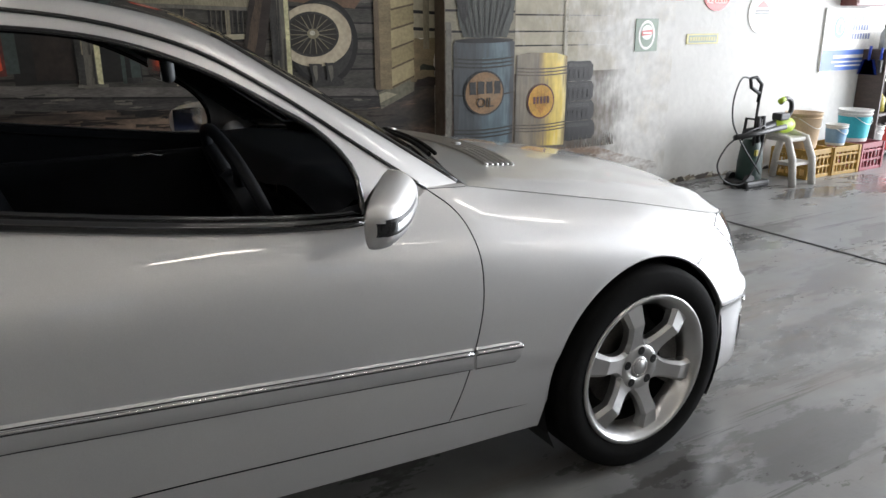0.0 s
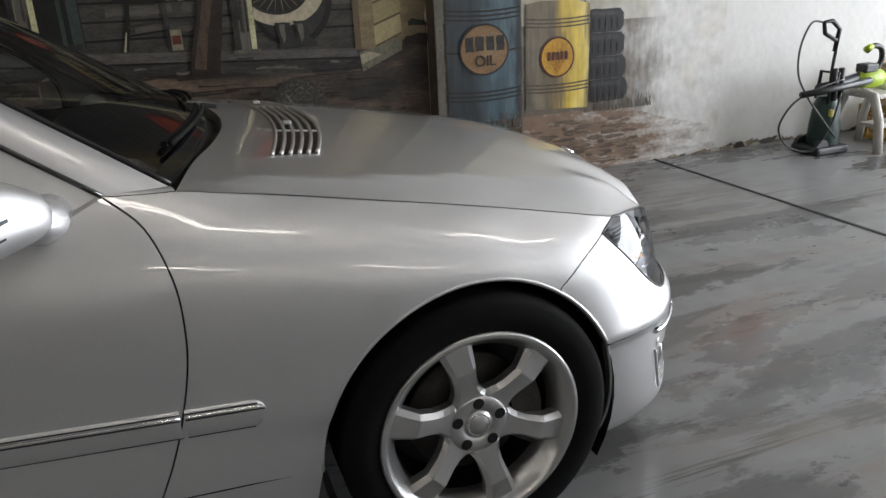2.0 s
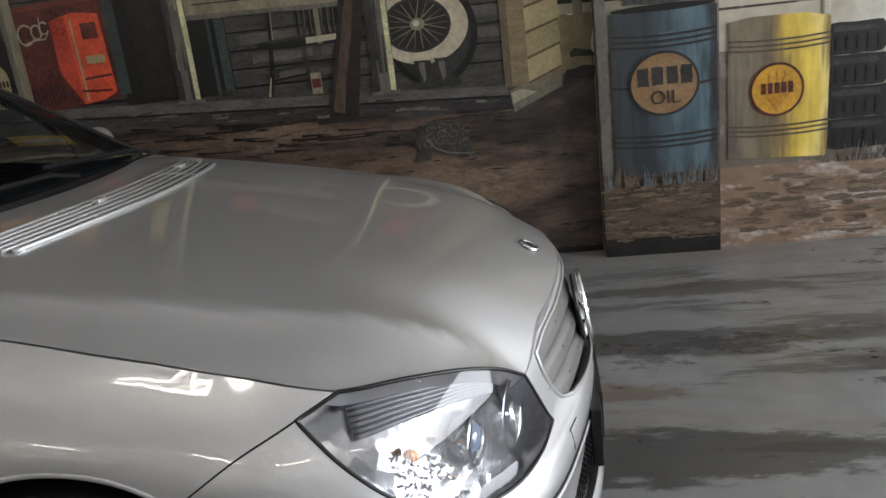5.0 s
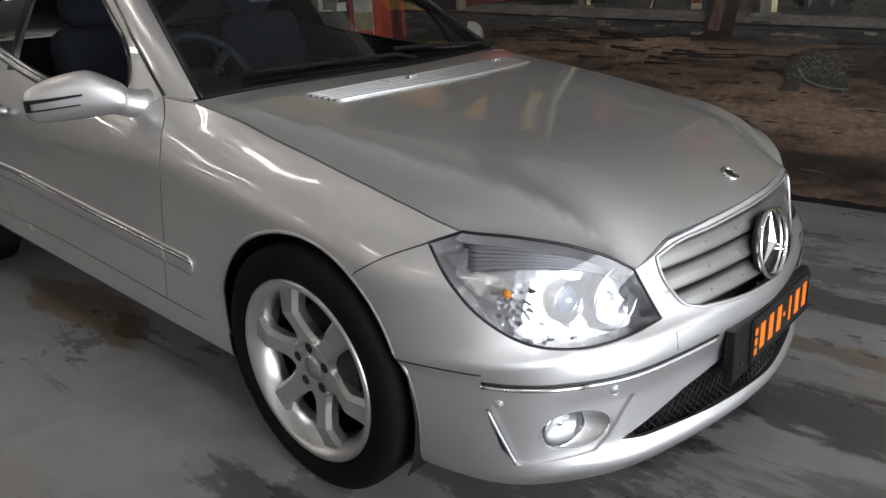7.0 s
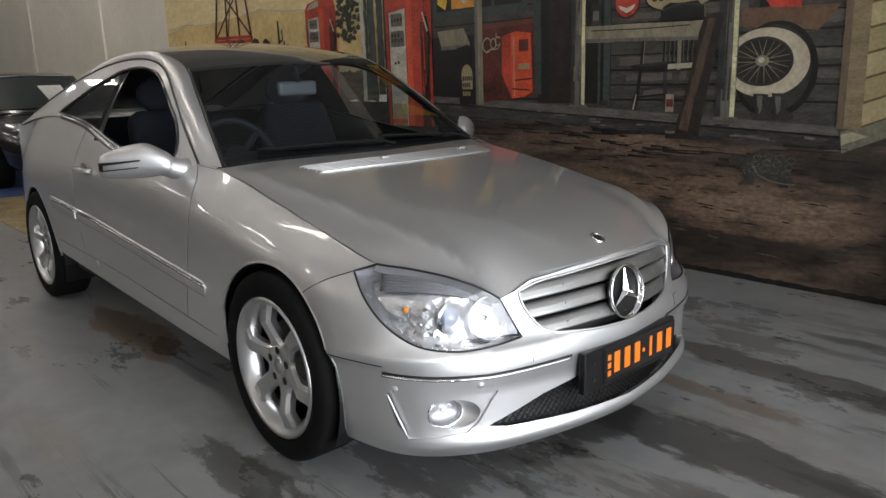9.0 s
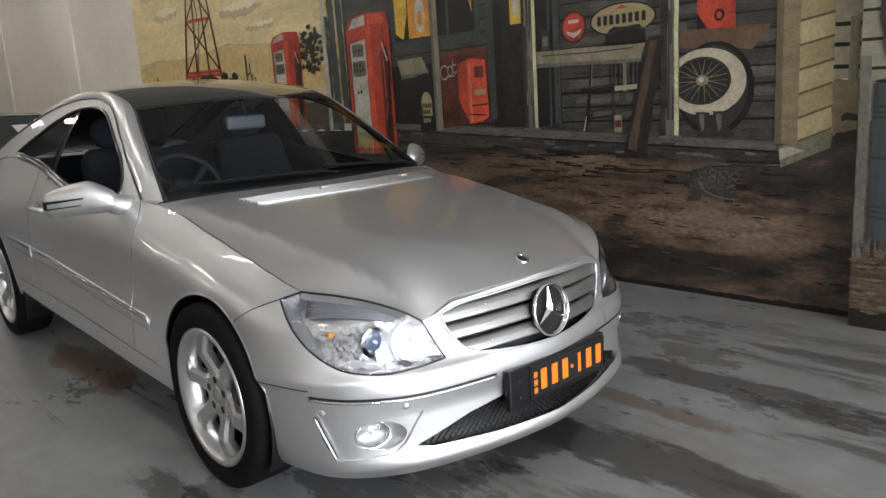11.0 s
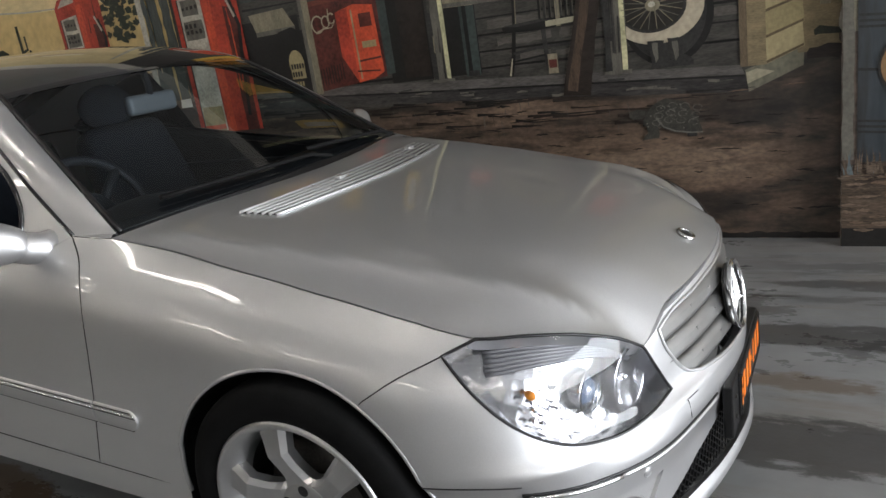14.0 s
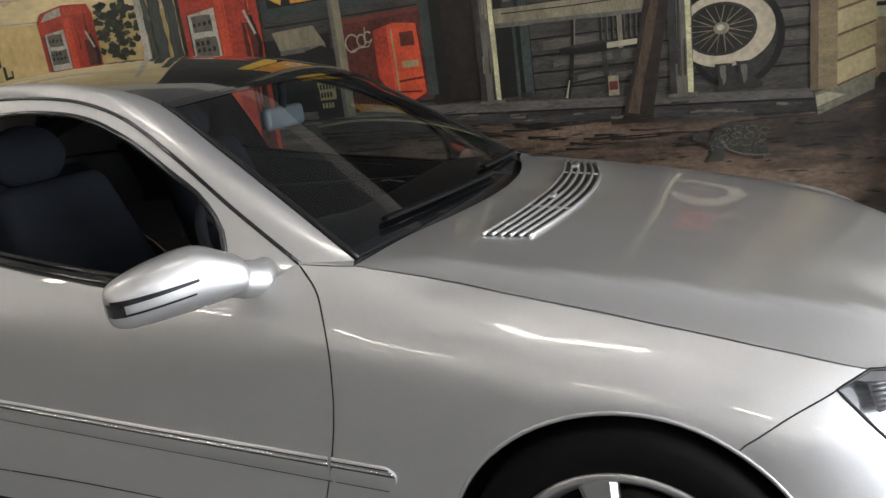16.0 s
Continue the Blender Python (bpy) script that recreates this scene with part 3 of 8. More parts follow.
def arch_line(cx, a0, a1, n=30, r=R_ARCH):
    return [(s_x(cx + ARCH_X + r * math.cos(a), ARCH_Z + r * math.sin(a)), ARCH_Z + r * math.sin(a)) for a in np.linspace(a0, a1, n)]


def arch_angle(dx, dz):
    return math.atan2(dz, dx)


A_SEAM = arch_angle(0.205, 0.300)
A_FRONT_LOW = arch_angle(0.325, -0.130)
A_REAR_LOW = math.pi + math.asin(0.004 / R_ARCH)
sill_line = [(-0.345, 0.312), (-0.668, 0.336), (-1.05, 0.364), (-1.4, 0.390), (-1.83, 0.405), (-2.366, 0.415)]
_sill = spline([-x for x, z in sill_line], [z for x, z in sill_line])
door_front = [(-0.668, 0.918), (-0.610, 0.865), (-0.577, 0.785), (-0.570, 0.67), (-0.600, 0.515), (-0.632, 0.42), (-0.668, 0.336)]
door_rear = [(-1.93, 1.022), (-1.96, 0.92), (-1.95, 0.77), (-1.90, 0.60), (-1.86, 0.50), (-1.83, 0.405)]
belt = [(-0.668, 0.918), (-0.76, 0.884), (-0.86, 0.868), (-1.1, 0.894), (-1.27, 0.916), (-1.5, 0.950), (-1.93, 1.022)]
belt_rear = [(-1.93, 1.022), (-2.2, 1.050), (-2.55, 1.060), (-3.05, 1.03), (-3.42, 0.985)]
hood_seam = [(-0.552, 0.662, 0.908), (-0.35, 0.678, 0.868), (-0.15, 0.688, 0.830), (0.05, 0.690, 0.790), (0.22, 0.688, 0.752), (0.33, 0.684, 0.726), (0.411, 0.677, 0.706)]
hl_rear = (0.357, 0.721, 0.685)
hl_top = [(0.411, 0.677, 0.706), (0.50, 0.612, 0.694), (0.575, 0.535, 0.668), (0.622, 0.480, 0.638), (0.655, 0.434, 0.602)]
hl_inner = [(0.655, 0.434, 0.602), (0.675, 0.413, 0.545), (0.690, 0.388, 0.487)]
hl_low = [(0.690, 0.388, 0.487), (0.66, 0.48, 0.478), (0.60, 0.57, 0.476), (0.54, 0.635, 0.492), (0.47, 0.685, 0.545), (0.41, 0.708, 0.615), (0.357, 0.721, 0.685)]
fender_seam = [(0.357, 0.721, 0.685), (0.27, 0.775, 0.650), (0.195, 0.803, 0.606)]

SEAM_S = sxw_line(hood_seam, 40)
DOOR_F = sx_line(door_front, 40)
for side in (-1, 1):
    put = skin(side)
    way = -side
    # front wing
    arch = arch_line(0, A_SEAM, A_REAR_LOW, 50)
    outline = DOOR_F + [(s_x(-0.5, float(_sill(0.5))), float(_sill(0.5)))] + arch[::-1] + sxw_line(fender_seam, 14)[::-1][1:] + [(s_at(*hood_seam[-1]), hood_seam[-1][2])] + SEAM_S[::-1][1:]
    panel("front_wing", outline, put, SILVER, car, holes=(), outward=way, gap=0.0013)
    # door
    outline = DOOR_F[::-1] + sx_line(belt, 40)[1:] + sx_line(door_rear, 30)[1:] + [(s_x(-x, float(_sill(x))), float(_sill(x))) for x in np.linspace(1.75, 0.72, 12)]
    door = panel("door", outline, put, SILVER, car, outward=way, step=0.03)
    # rear wing
    arch = arch_line(BASE, math.asin(0.10 / R_ARCH), math.pi + 0.2, 50)
    outline = sx_line(door_rear, 30)[::-1] + sx_line(belt_rear, 30)[1:] + [(s_x(-3.44, 0.75), 0.75), (s_x(-3.42, 0.45), 0.45), (s_x(-3.25, 0.22), 0.22)] + arch[::-1] + [(s_x(-2.2, 0.413), 0.413)]
    panel("rear_wing", outline, put, SILVER, car, outward=way, step=0.035)
    # sill
    outline = [(s_x(-x, float(_sill(x))), float(_sill(x))) for x in np.linspace(0.352, 2.368, 30)] + [(s_x(x, z), z) for x, z in [(-2.36, 0.335), (-1.8, 0.310), (-1.2, 0.275), (-0.7, 0.245), (-0.37, 0.228)]]
    panel("sill", outline, put, SILVER, car, outward=way, step=0.03)
    # rubbing strip along the door and the wing, with its bright line
    for name, x0, x1 in (("door_strip", -0.606, -1.88), ("wing_strip", -0.452, -0.597), ("rear_strip", -1.91, -2.33)):
        rows = []
        n = 48
        for k in range(n + 1):
            x = x0 + (x1 - x0) * (k / n) ** (2.0 if name == "wing_strip" else 1.0)
            zc = float(np.interp(-x, [0.35, 0.6, 1.0, 1.4, 1.6, 2.15, 2.4], [0.488, 0.508, 0.542, 0.577, 0.595, 0.622, 0.63]))
            tip = min(1.0, (x0 - x + 0.0004) / 0.030) if name == "wing_strip" else 1.0
            end = 0.0215 * math.sqrt(1 - (1 - tip) ** 2)
            rows.append((x, zc, end))
        bm = bmesh.new()
        rings = []
        for x, zc, hh in rows:
            ring = []
            for dz, out in ((-hh * 1.65, -0.002), (-hh * 1.65, 0.002), (-hh * 1.5, 0.0045), (0.0, 0.0060), (hh * 0.85, 0.0050), (hh, 0.002), (hh, -0.002)):
                p = put(s_x(x, zc + dz), zc + dz)[0]
                ring.append(bm.verts.new((p[0], p[1] + side * out, p[2])))
            rings.append(ring)
        for a, b in zip(rings, rings[1:]):
            for k in range(6):
                bm.faces.new((a[k], a[k + 1], b[k + 1], b[k]))
        bm.faces.new(rings[0]), bm.faces.new(rings[-1][::-1])
        bmesh.ops.recalc_face_normals(bm, faces=bm.faces)
        part(name, bm, SILVER, door if name == "door_strip" else car, "silver side rubbing strip", 50)
        own = door if name == "door_strip" else car
        # thin black tubes draw in the shadow along the strip's edges
        for nm, dz, out, r, m, lab in (("bright_line", 0.0085, 0.0058, 0.0040, CHROME, "thin chrome line"), ("strip_shadow", 0.0150, 0.0045, 0.0020, BLACK, "dark shadow line along the strip"), ("strip_shadow", 0.0025, 0.0052, 0.0018, BLACK, "dark shadow line along the strip"), ("strip_shadow", -0.0362, 0.0010, 0.0017, BLACK, "dark shadow line along the strip")):
            pts = []
            for x, zc, hh in rows:
                if hh > (dz + 0.003 if dz > 0 else 0.0205):
                    p = put(s_x(x, zc + dz), zc + dz)[0]
                    pts.append((p[0], p[1] + side * out, p[2]))
            part(nm, tube_bm(pts, r, 6), m, own, lab, 60)

# ---- front bumper, one shell from wheel arch to wheel arch ----
grille_half = [(s_w(0.0, 0.648), 0.648), (s_w(0.2, 0.640), 0.640), (s_w(0.34, 0.628), 0.628), (s_w(0.381, 0.615), 0.615), (s_w(0.377, 0.585), 0.585), (s_w(0.352, 0.535), 0.535),
               (s_w(0.318, 0.495), 0.495), (s_w(0.28, 0.480), 0.480), (s_w(0.14, 0.466), 0.466), (s_w(0.0, 0.460), 0.460)]
grille_half = [tuple(p) for p in smooth_line(grille_half[:4], 14)] + [tuple(p) for p in smooth_line(grille_half[3:8], 18)][1:] + [tuple(p) for p in smooth_line(grille_half[7:], 10)][1:]
intake_half = [(s_w(0.0, 0.338), 0.338), (s_w(0.2, 0.330), 0.330), (s_w(0.34, 0.305), 0.305), (s_w(0.44, 0.272), 0.272), (s_w(0.512, 0.246), 0.246), (s_w(0.46, 0.236), 0.236), (s_w(0.25, 0.226), 0.226), (s_w(0.0, 0.220), 0.220)]
fog_c = (s_at(0.612, 0.607, 0.289), 0.289)
half = arch_line(0, A_SEAM, A_FRONT_LOW, 24)[::-1]                       # up the arch edge
half = half + sxw_line(fender_seam, 14)[::-1][1:] + sxw_line(hl_low, 40)[::-1][1:] + sxw_line(hl_inner, 14)[::-1][1:] + [(s_w(0.390, 0.618), 0.618), (s_w(0.34, 0.641), 0.641), (s_w(0.2, 0.655), 0.655)]
bottom = [(s_x(0.315, 0.165), 0.165), (s_at(0.45, 0.72, 0.158), 0.158), (s_w(0.6, 0.154), 0.154), (s_w(0.4, 0.160), 0.160), (s_w(0.2, 0.166), 0.166)]
outline = [(S_END, 0.168)] + bottom[::-1] + half + [(S_END, 0.664)]
outline = outline + [(2 * S_END - s, z) for s, z in outline[1:-1]][::-1]


def full(h):
    return h + [(2 * S_END - s, z) for s, z in h[1:-1]][::-1]


def circle(c, r, n=28, sx=1.0):
    return [(c[0] + r * sx * math.cos(a), c[1] + r * math.sin(a)) for a in np.linspace(0, 2 * math.pi, n, endpoint=False)]


put = skin(-1)
bowl_c = (fog_c[0] + 0.020, fog_c[1])
fogs = [circle(bowl_c, 0.048, sx=1.75), circle((2 * S_END - bowl_c[0], bowl_c[1]), 0.048, sx=1.75)]
recess = [(s_at(0.505, 0.742, 0.360), 0.360), (s_at(0.58, 0.68, 0.346), 0.346), (s_at(0.64, 0.61, 0.338), 0.338), (s_at(0.69, 0.53, 0.344), 0.344), (s_at(0.708, 0.49, 0.350), 0.350),
          (s_at(0.70, 0.512, 0.318), 0.318), (s_at(0.685, 0.545, 0.262), 0.262), (s_at(0.668, 0.575, 0.236), 0.236), (s_at(0.61, 0.64, 0.228), 0.228), (s_at(0.55, 0.700, 0.224), 0.224), (s_at(0.528, 0.722, 0.262), 0.262)]
recesses = [recess, [(2 * S_END - s, z) for s, z in recess][::-1]]
blade = [(s_at(0.500, 0.752, 0.358), 0.358), (s_at(0.512, 0.745, 0.358), 0.358), (s_at(0.530, 0.728, 0.30), 0.30), (s_at(0.552, 0.705, 0.228), 0.228), (s_at(0.540, 0.712, 0.226), 0.226), (s_at(0.516, 0.735, 0.29), 0.29)]
blades = [blade, [(2 * S_END - s, z) for s, z in blade][::-1]]
panel("front_bumper", outline, put, SILVER, car, step=0.017, holes=[full(grille_half), full(intake_half)] + recesses, flange=0.022, outward=1, gap=0.0013, dark_edge=False)


def surf(s, z, off=0.0, p=None):
    """A point of the front skin, moved out by off."""
    q = (p or put)
    a, e = q(s, z)[0], 1e-3
    n = np.cross(q(s + e, z)[0] - q(s - e, z)[0], q(s, z + e)[0] - q(s, z - e)[0])
    n /= np.linalg.norm(n)
    return Vector(a + n * off)


def offset(off, p=None):
    """The skin moved in or out, for pieces that sit behind or before it."""
    q = p or put

    def f(s, z):
        e = 1e-3
        a = q(s, z)
        n = np.cross(q(np.asarray(s) + e, z) - q(np.asarray(s) - e, z), q(s, np.asarray(z) + e) - q(s, np.asarray(z) - e))
        return a + n / (np.linalg.norm(n, axis=1)[:, None] + 1e-12) * off
    return f


GRILLE = material("satin_silver_plastic", (0.31, 0.308, 0.30), 0.36, 0.85, 0.3, var=0.03, scale=60)
# grille: dark back, three silver slats, ring and star
grille_poly = np.array(full(grille_half))
panel("grille_back", shrink(resample(grille_poly, 0.03), 0.001), offset(-0.05), BLACK, car, step=0.03, gap=0, flange=0)
for zc, hh in ((0.616, 0.0235), (0.563, 0.0235), (0.508, 0.0225)):
    # slats run between the sides of the opening
    q = np.linspace(S_END - 0.42, S_END + 0.42, 240)
    ok = inside(grille_poly, np.c_[q, np.full_like(q, zc)])
    a, b = q[ok].min(), q[ok].max()

    def slat(u, v, a=a, b=b, zc=zc, hh=hh):
        s = a + (b - a) * u
        ang = 2 * math.pi * v
        e = lambda t_, p_: math.copysign(abs(t_) ** p_, t_)
        off, dz = 0.010 * e(math.cos(ang), 0.6) - 0.014 - 0.013 * math.sin(ang), hh * e(math.sin(ang), 0.7)
        zz = zc + dz
        return surf(s, zc - 0.010 * (abs(s - S_END) / 0.4) ** 2, off) + Vector((0, 0, zz - zc))
    part("grille_slat", grid_bm(slat, 36, 14), GRILLE, car, "slim silver grille slat", 70)
    for s in (S_END - 0.24, S_END - 0.12, S_END + 0.12, S_END + 0.24):
        p = surf(s, zc, -0.004)
        part("slat_clip", box_bm(p.x - 0.004, p.x + 0.002, p.y - 0.003, p.y + 0.003, p.z - 0.016, p.z - 0.002, 0.001), CHROME, car, "small chrome slat clip")
rim_pts = [surf(s, z, 0.001) for s, z in resample(grille_poly, 0.02)]
part("grille_frame", tube_bm(rim_pts, 0.0045, 8, closed=True), SILVER, car, "", 70)

EMB = Matrix.Translation((0.783, 0, 0.552)) @ Euler((0, radians(90 - 8), 0)).to_matrix().to_4x4()
badge = part("star_badge", lathe_bm([(0.078, -0.006), (0.085, 0.0), (0.086, 0.006), (0.083, 0.010), (0.080, 0.009), (0.078, 0.003)], 48, EMB), CHROME, car, "chrome ring badge with a three-pointed emblem", 50)
bm = bmesh.new()
for k in range(3):
    a = 2 * math.pi * k / 3 + math.pi
    t, l, r = Vector((0.076 * math.cos(a), 0.076 * math.sin(a), 0.003)), Vector((0.015 * math.cos(a + 1.047), 0.015 * math.sin(a + 1.047), 0)), Vector((0.015 * math.cos(a - 1.047), 0.015 * math.sin(a - 1.047), 0))
    c = Vector((0, 0, 0.011))
    v = [bm.verts.new(EMB @ p) for p in (t, l, c, r, Vector((0, 0, -0.004)))]
    for f in ((0, 1, 2), (0, 2, 3), (0, 4, 1), (0, 3, 4)):
        bm.faces.new([v[i] for i in f])
bmesh.ops.recalc_face_normals(bm, faces=bm.faces)
part("star_point", bm, CHROME, badge)
part("badge_back", cyl_bm(0.077, 0.006, 40, EMB @ Matrix.Translation((0, 0, -0.012))), BLACK, badge)

# lower intake: dark well with a diamond mesh
panel("intake_well", np.array(full(intake_half)), offset(-0.06), BLACK, car, step=0.04, gap=-0.01, flange=0)
ip = np.array(full(intake_half))
bm = bmesh.new()
for sgn in (1, -1):
    for c in np.arange(-0.62, 0.62, 0.021):
        seg = []
        for tt in np.linspace(-0.08, 0.08, 34):
            s, z = S_END + c + sgn * tt * 1.25, 0.28 + tt
            if inside(ip, np.array([(s, z)]))[0]:
                seg.append(surf(s, z, -0.020))
        if len(seg) > 1:
            tube_bm([seg[0], seg[len(seg) // 2], seg[-1]] if len(seg) > 2 else seg, 0.0021, 4, bm)
part("intake_mesh", bm, BLACK, car, "black diamond mesh in the lower air intake")

# fog lamps in round recesses
FOGREF = material("frosted_reflector", (0.50, 0.50, 0.51), 0.30, 0.7, var=0.1, scale=60)
for sg in (1, -1):
    c = fog_c if sg == 1 else (2 * S_END - fog_c[0], fog_c[1])
    o = surf(*c, -0.012)
    n = (surf(*c, 0.01) - o).normalized()
    n = (n * 0.55 + Vector((0.45, 0, 0))).normalized()
    M = Matrix.Translation(o) @ n.to_track_quat("Z", "Y").to_matrix().to_4x4()
    cb = bowl_c if sg == 1 else (2 * S_END - bowl_c[0], bowl_c[1])

    def bowl(u, v, cb=cb):
        a, r = 2 * math.pi * v, max(u, 0.02)
        return surf(cb[0] + 0.085 * r * math.cos(a), cb[1] + 0.049 * r * math.sin(a), -0.008 - 0.040 * (1 - r * r) ** 0.8)
    fl = part("fog_lamp", grid_bm(bowl, 10, 36), SILVER, car, "oval fog lamp recess with a clear round lamp", 60)
    M = M @ Matrix.Translation((0, 0, 0.004)) @ Matrix.Diagonal((1.18, 1.0, 1.0, 1.0))
    part("bezel", lathe_bm([(0.046, -0.030), (0.046, -0.014), (0.042, -0.010), (0.040, -0.016)], 36, M), CHROME, fl, "", 40)
    part("reflector", lathe_bm([(0.041, -0.016), (0.030, -0.040), (0.012, -0.050), (0.0005, -0.052)], 36, M), FOGREF, fl, "", 40)
    part("lens", lathe_bm([(0.041, -0.013), (0.030, -0.006), (0.015, -0.003), (0.0005, -0.002)], 36, M), LENS, fl, "clear fog lamp glass", 60)
    part("bulb", lathe_bm([(0.007, -0.05), (0.007, -0.03), (0.004, -0.024), (0.0005, -0.022)], 12, M), CHROME, fl, "", 60)
for rc, fg in zip(recesses, fogs):
    panel('fog_recess', np.array(rc), offset(-0.009), SILVER, car, step=0.016, holes=[fg], gap=-0.004, flange=0.01, dark_edge=False)
for bl in blades:
    panel("blade_slot", np.array(bl), offset(-0.0055), BLACK, car, step=0.02, gap=-0.001, flange=0)
    pts = [surf(*p, 0.003) for p in bl[1:4]]
    part("blade_trim", tube_bm([Vector(q) for q in smooth_line([tuple(p) for p in pts], 16)], 0.0035, 8), SILVER, car, "", 60)
# bright strip in the bumper's waist, broken by the plate
for sg in (1, -1):
    line = [(s_at(0.498, 0.742, 0.418), 0.4185), (s_w(0.66, 0.408), 0.408), (s_w(0.55, 0.403), 0.403), (s_w(0.42, 0.402), 0.402), (s_w(0.25, 0.404), 0.404)]
    line = [tuple(p) for p in smooth_line(line, 40)]
    line = [((s if sg == 1 else 2 * S_END - s), z) for s, z in line]
    part("bumper_groove", tube_bm([surf(s, z + 0.004, 0.0005) for s, z in line], 0.0032, 6), BLACK, car, "dark groove in the bumper", 60)
    part("bumper_strip", tube_bm([surf(s, z - 0.004, 0.003) for s, z in line[:15]], 0.0052, 8), CHROME, car, "thin bright strip at the bumper corner", 60)
    part("bumper_ledge", tube_bm([surf(s, z - 0.004, 0.001) for s, z in line[14:]], 0.0056, 8), SILVER, car, "silver ledge across the bumper", 60)
    for w, z in ((0.535, 0.373), (0.72, 0.372)):
        s = s_w(w, z) if sg == 1 else 2 * S_END - s_w(w, z)
        o = surf(s, z, 0.001)
        M = Matrix.Translation(o) @ (surf(s, z, 0.01) - o).to_track_quat("Z", "Y").to_matrix().to_4x4()
        part("parking_sensor", lathe_bm([(0.0118, -0.002), (0.0118, 0.0001), (0.0104, 0.0002), (0.0100, -0.0006), (0.0092, 0.0001), (0.0005, 0.0004)], 24, M), SILVER, car, "round silver parking sensor", 30)
    # headlamp washer flap and the line between upper and lower bumper
    s0, z0 = s_w(0.357, 0.437), 0.437
    sq = [(s0 - 0.028, z0 - 0.018), (s0 + 0.022, z0 - 0.019), (s0 + 0.024, z0 + 0.020), (s0 - 0.026, z0 + 0.021)]
    if sg == -1:
        sq = [(2 * S_END - s, z) for s, z in sq][::-1]
    panel("washer_flap", np.array(sq), offset(0.0015), SILVER, car, step=0.012, gap=0.0, flange=0.004)
    ln = [(arch_line(0, 0.40, 0.41, 2)[0]), (s_at(0.42, 0.775, 0.445), 0.445), (s_at(0.50, 0.742, 0.440), 0.440)]
    ln = [tuple(p) for p in smooth_line(ln, 20)]
    part("bumper_line", tube_bm([surf(s if sg == 1 else 2 * S_END - s, z, -0.001) for s, z in ln], 0.0022, 6), BLACK, car, "", 60)

# ---- headlamps ----
HLFACET = material("headlamp_facets", (0.82, 0.82, 0.84), 0.12, 0.95, var=0.05, scale=30)
HLBEZEL = material("headlamp_bezel", (0.60, 0.60, 0.62), 0.20, 0.92, var=0.1, scale=25)
_n, _l = HLBEZEL.node_tree.nodes, HLBEZEL.node_tree.links
_vo, _bp, _tc = _n.new("ShaderNodeTexVoronoi"), _n.new("ShaderNodeBump"), _n.new("ShaderNodeTexCoord")
_vo.inputs["Scale"].default_value = 38
_bp.inputs["Strength"].default_value, _bp.inputs["Distance"].default_value = 0.13, 0.012
_l.new(_tc.outputs["Object"], _vo.inputs["Vector"]), _l.new(_vo.outputs["Distance"], _bp.inputs["Height"]), _l.new(_bp.outputs[0], _n["Principled BSDF"].inputs["Normal"])
HLBOWL = material("headlamp_bowl", (0.60, 0.60, 0.62), 0.22, 0.95, var=0.03, scale=25)
HLSHADE = material("headlamp_shade", (0.20, 0.20, 0.215), 0.38, 0.4, var=0.1, scale=40)
hl = sxw_line(hl_top, 24) + sxw_line(hl_inner, 10)[1:] + sxw_line(hl_low, 36)[1:-1] + [(s_at(*hl_rear), hl_rear[2])]
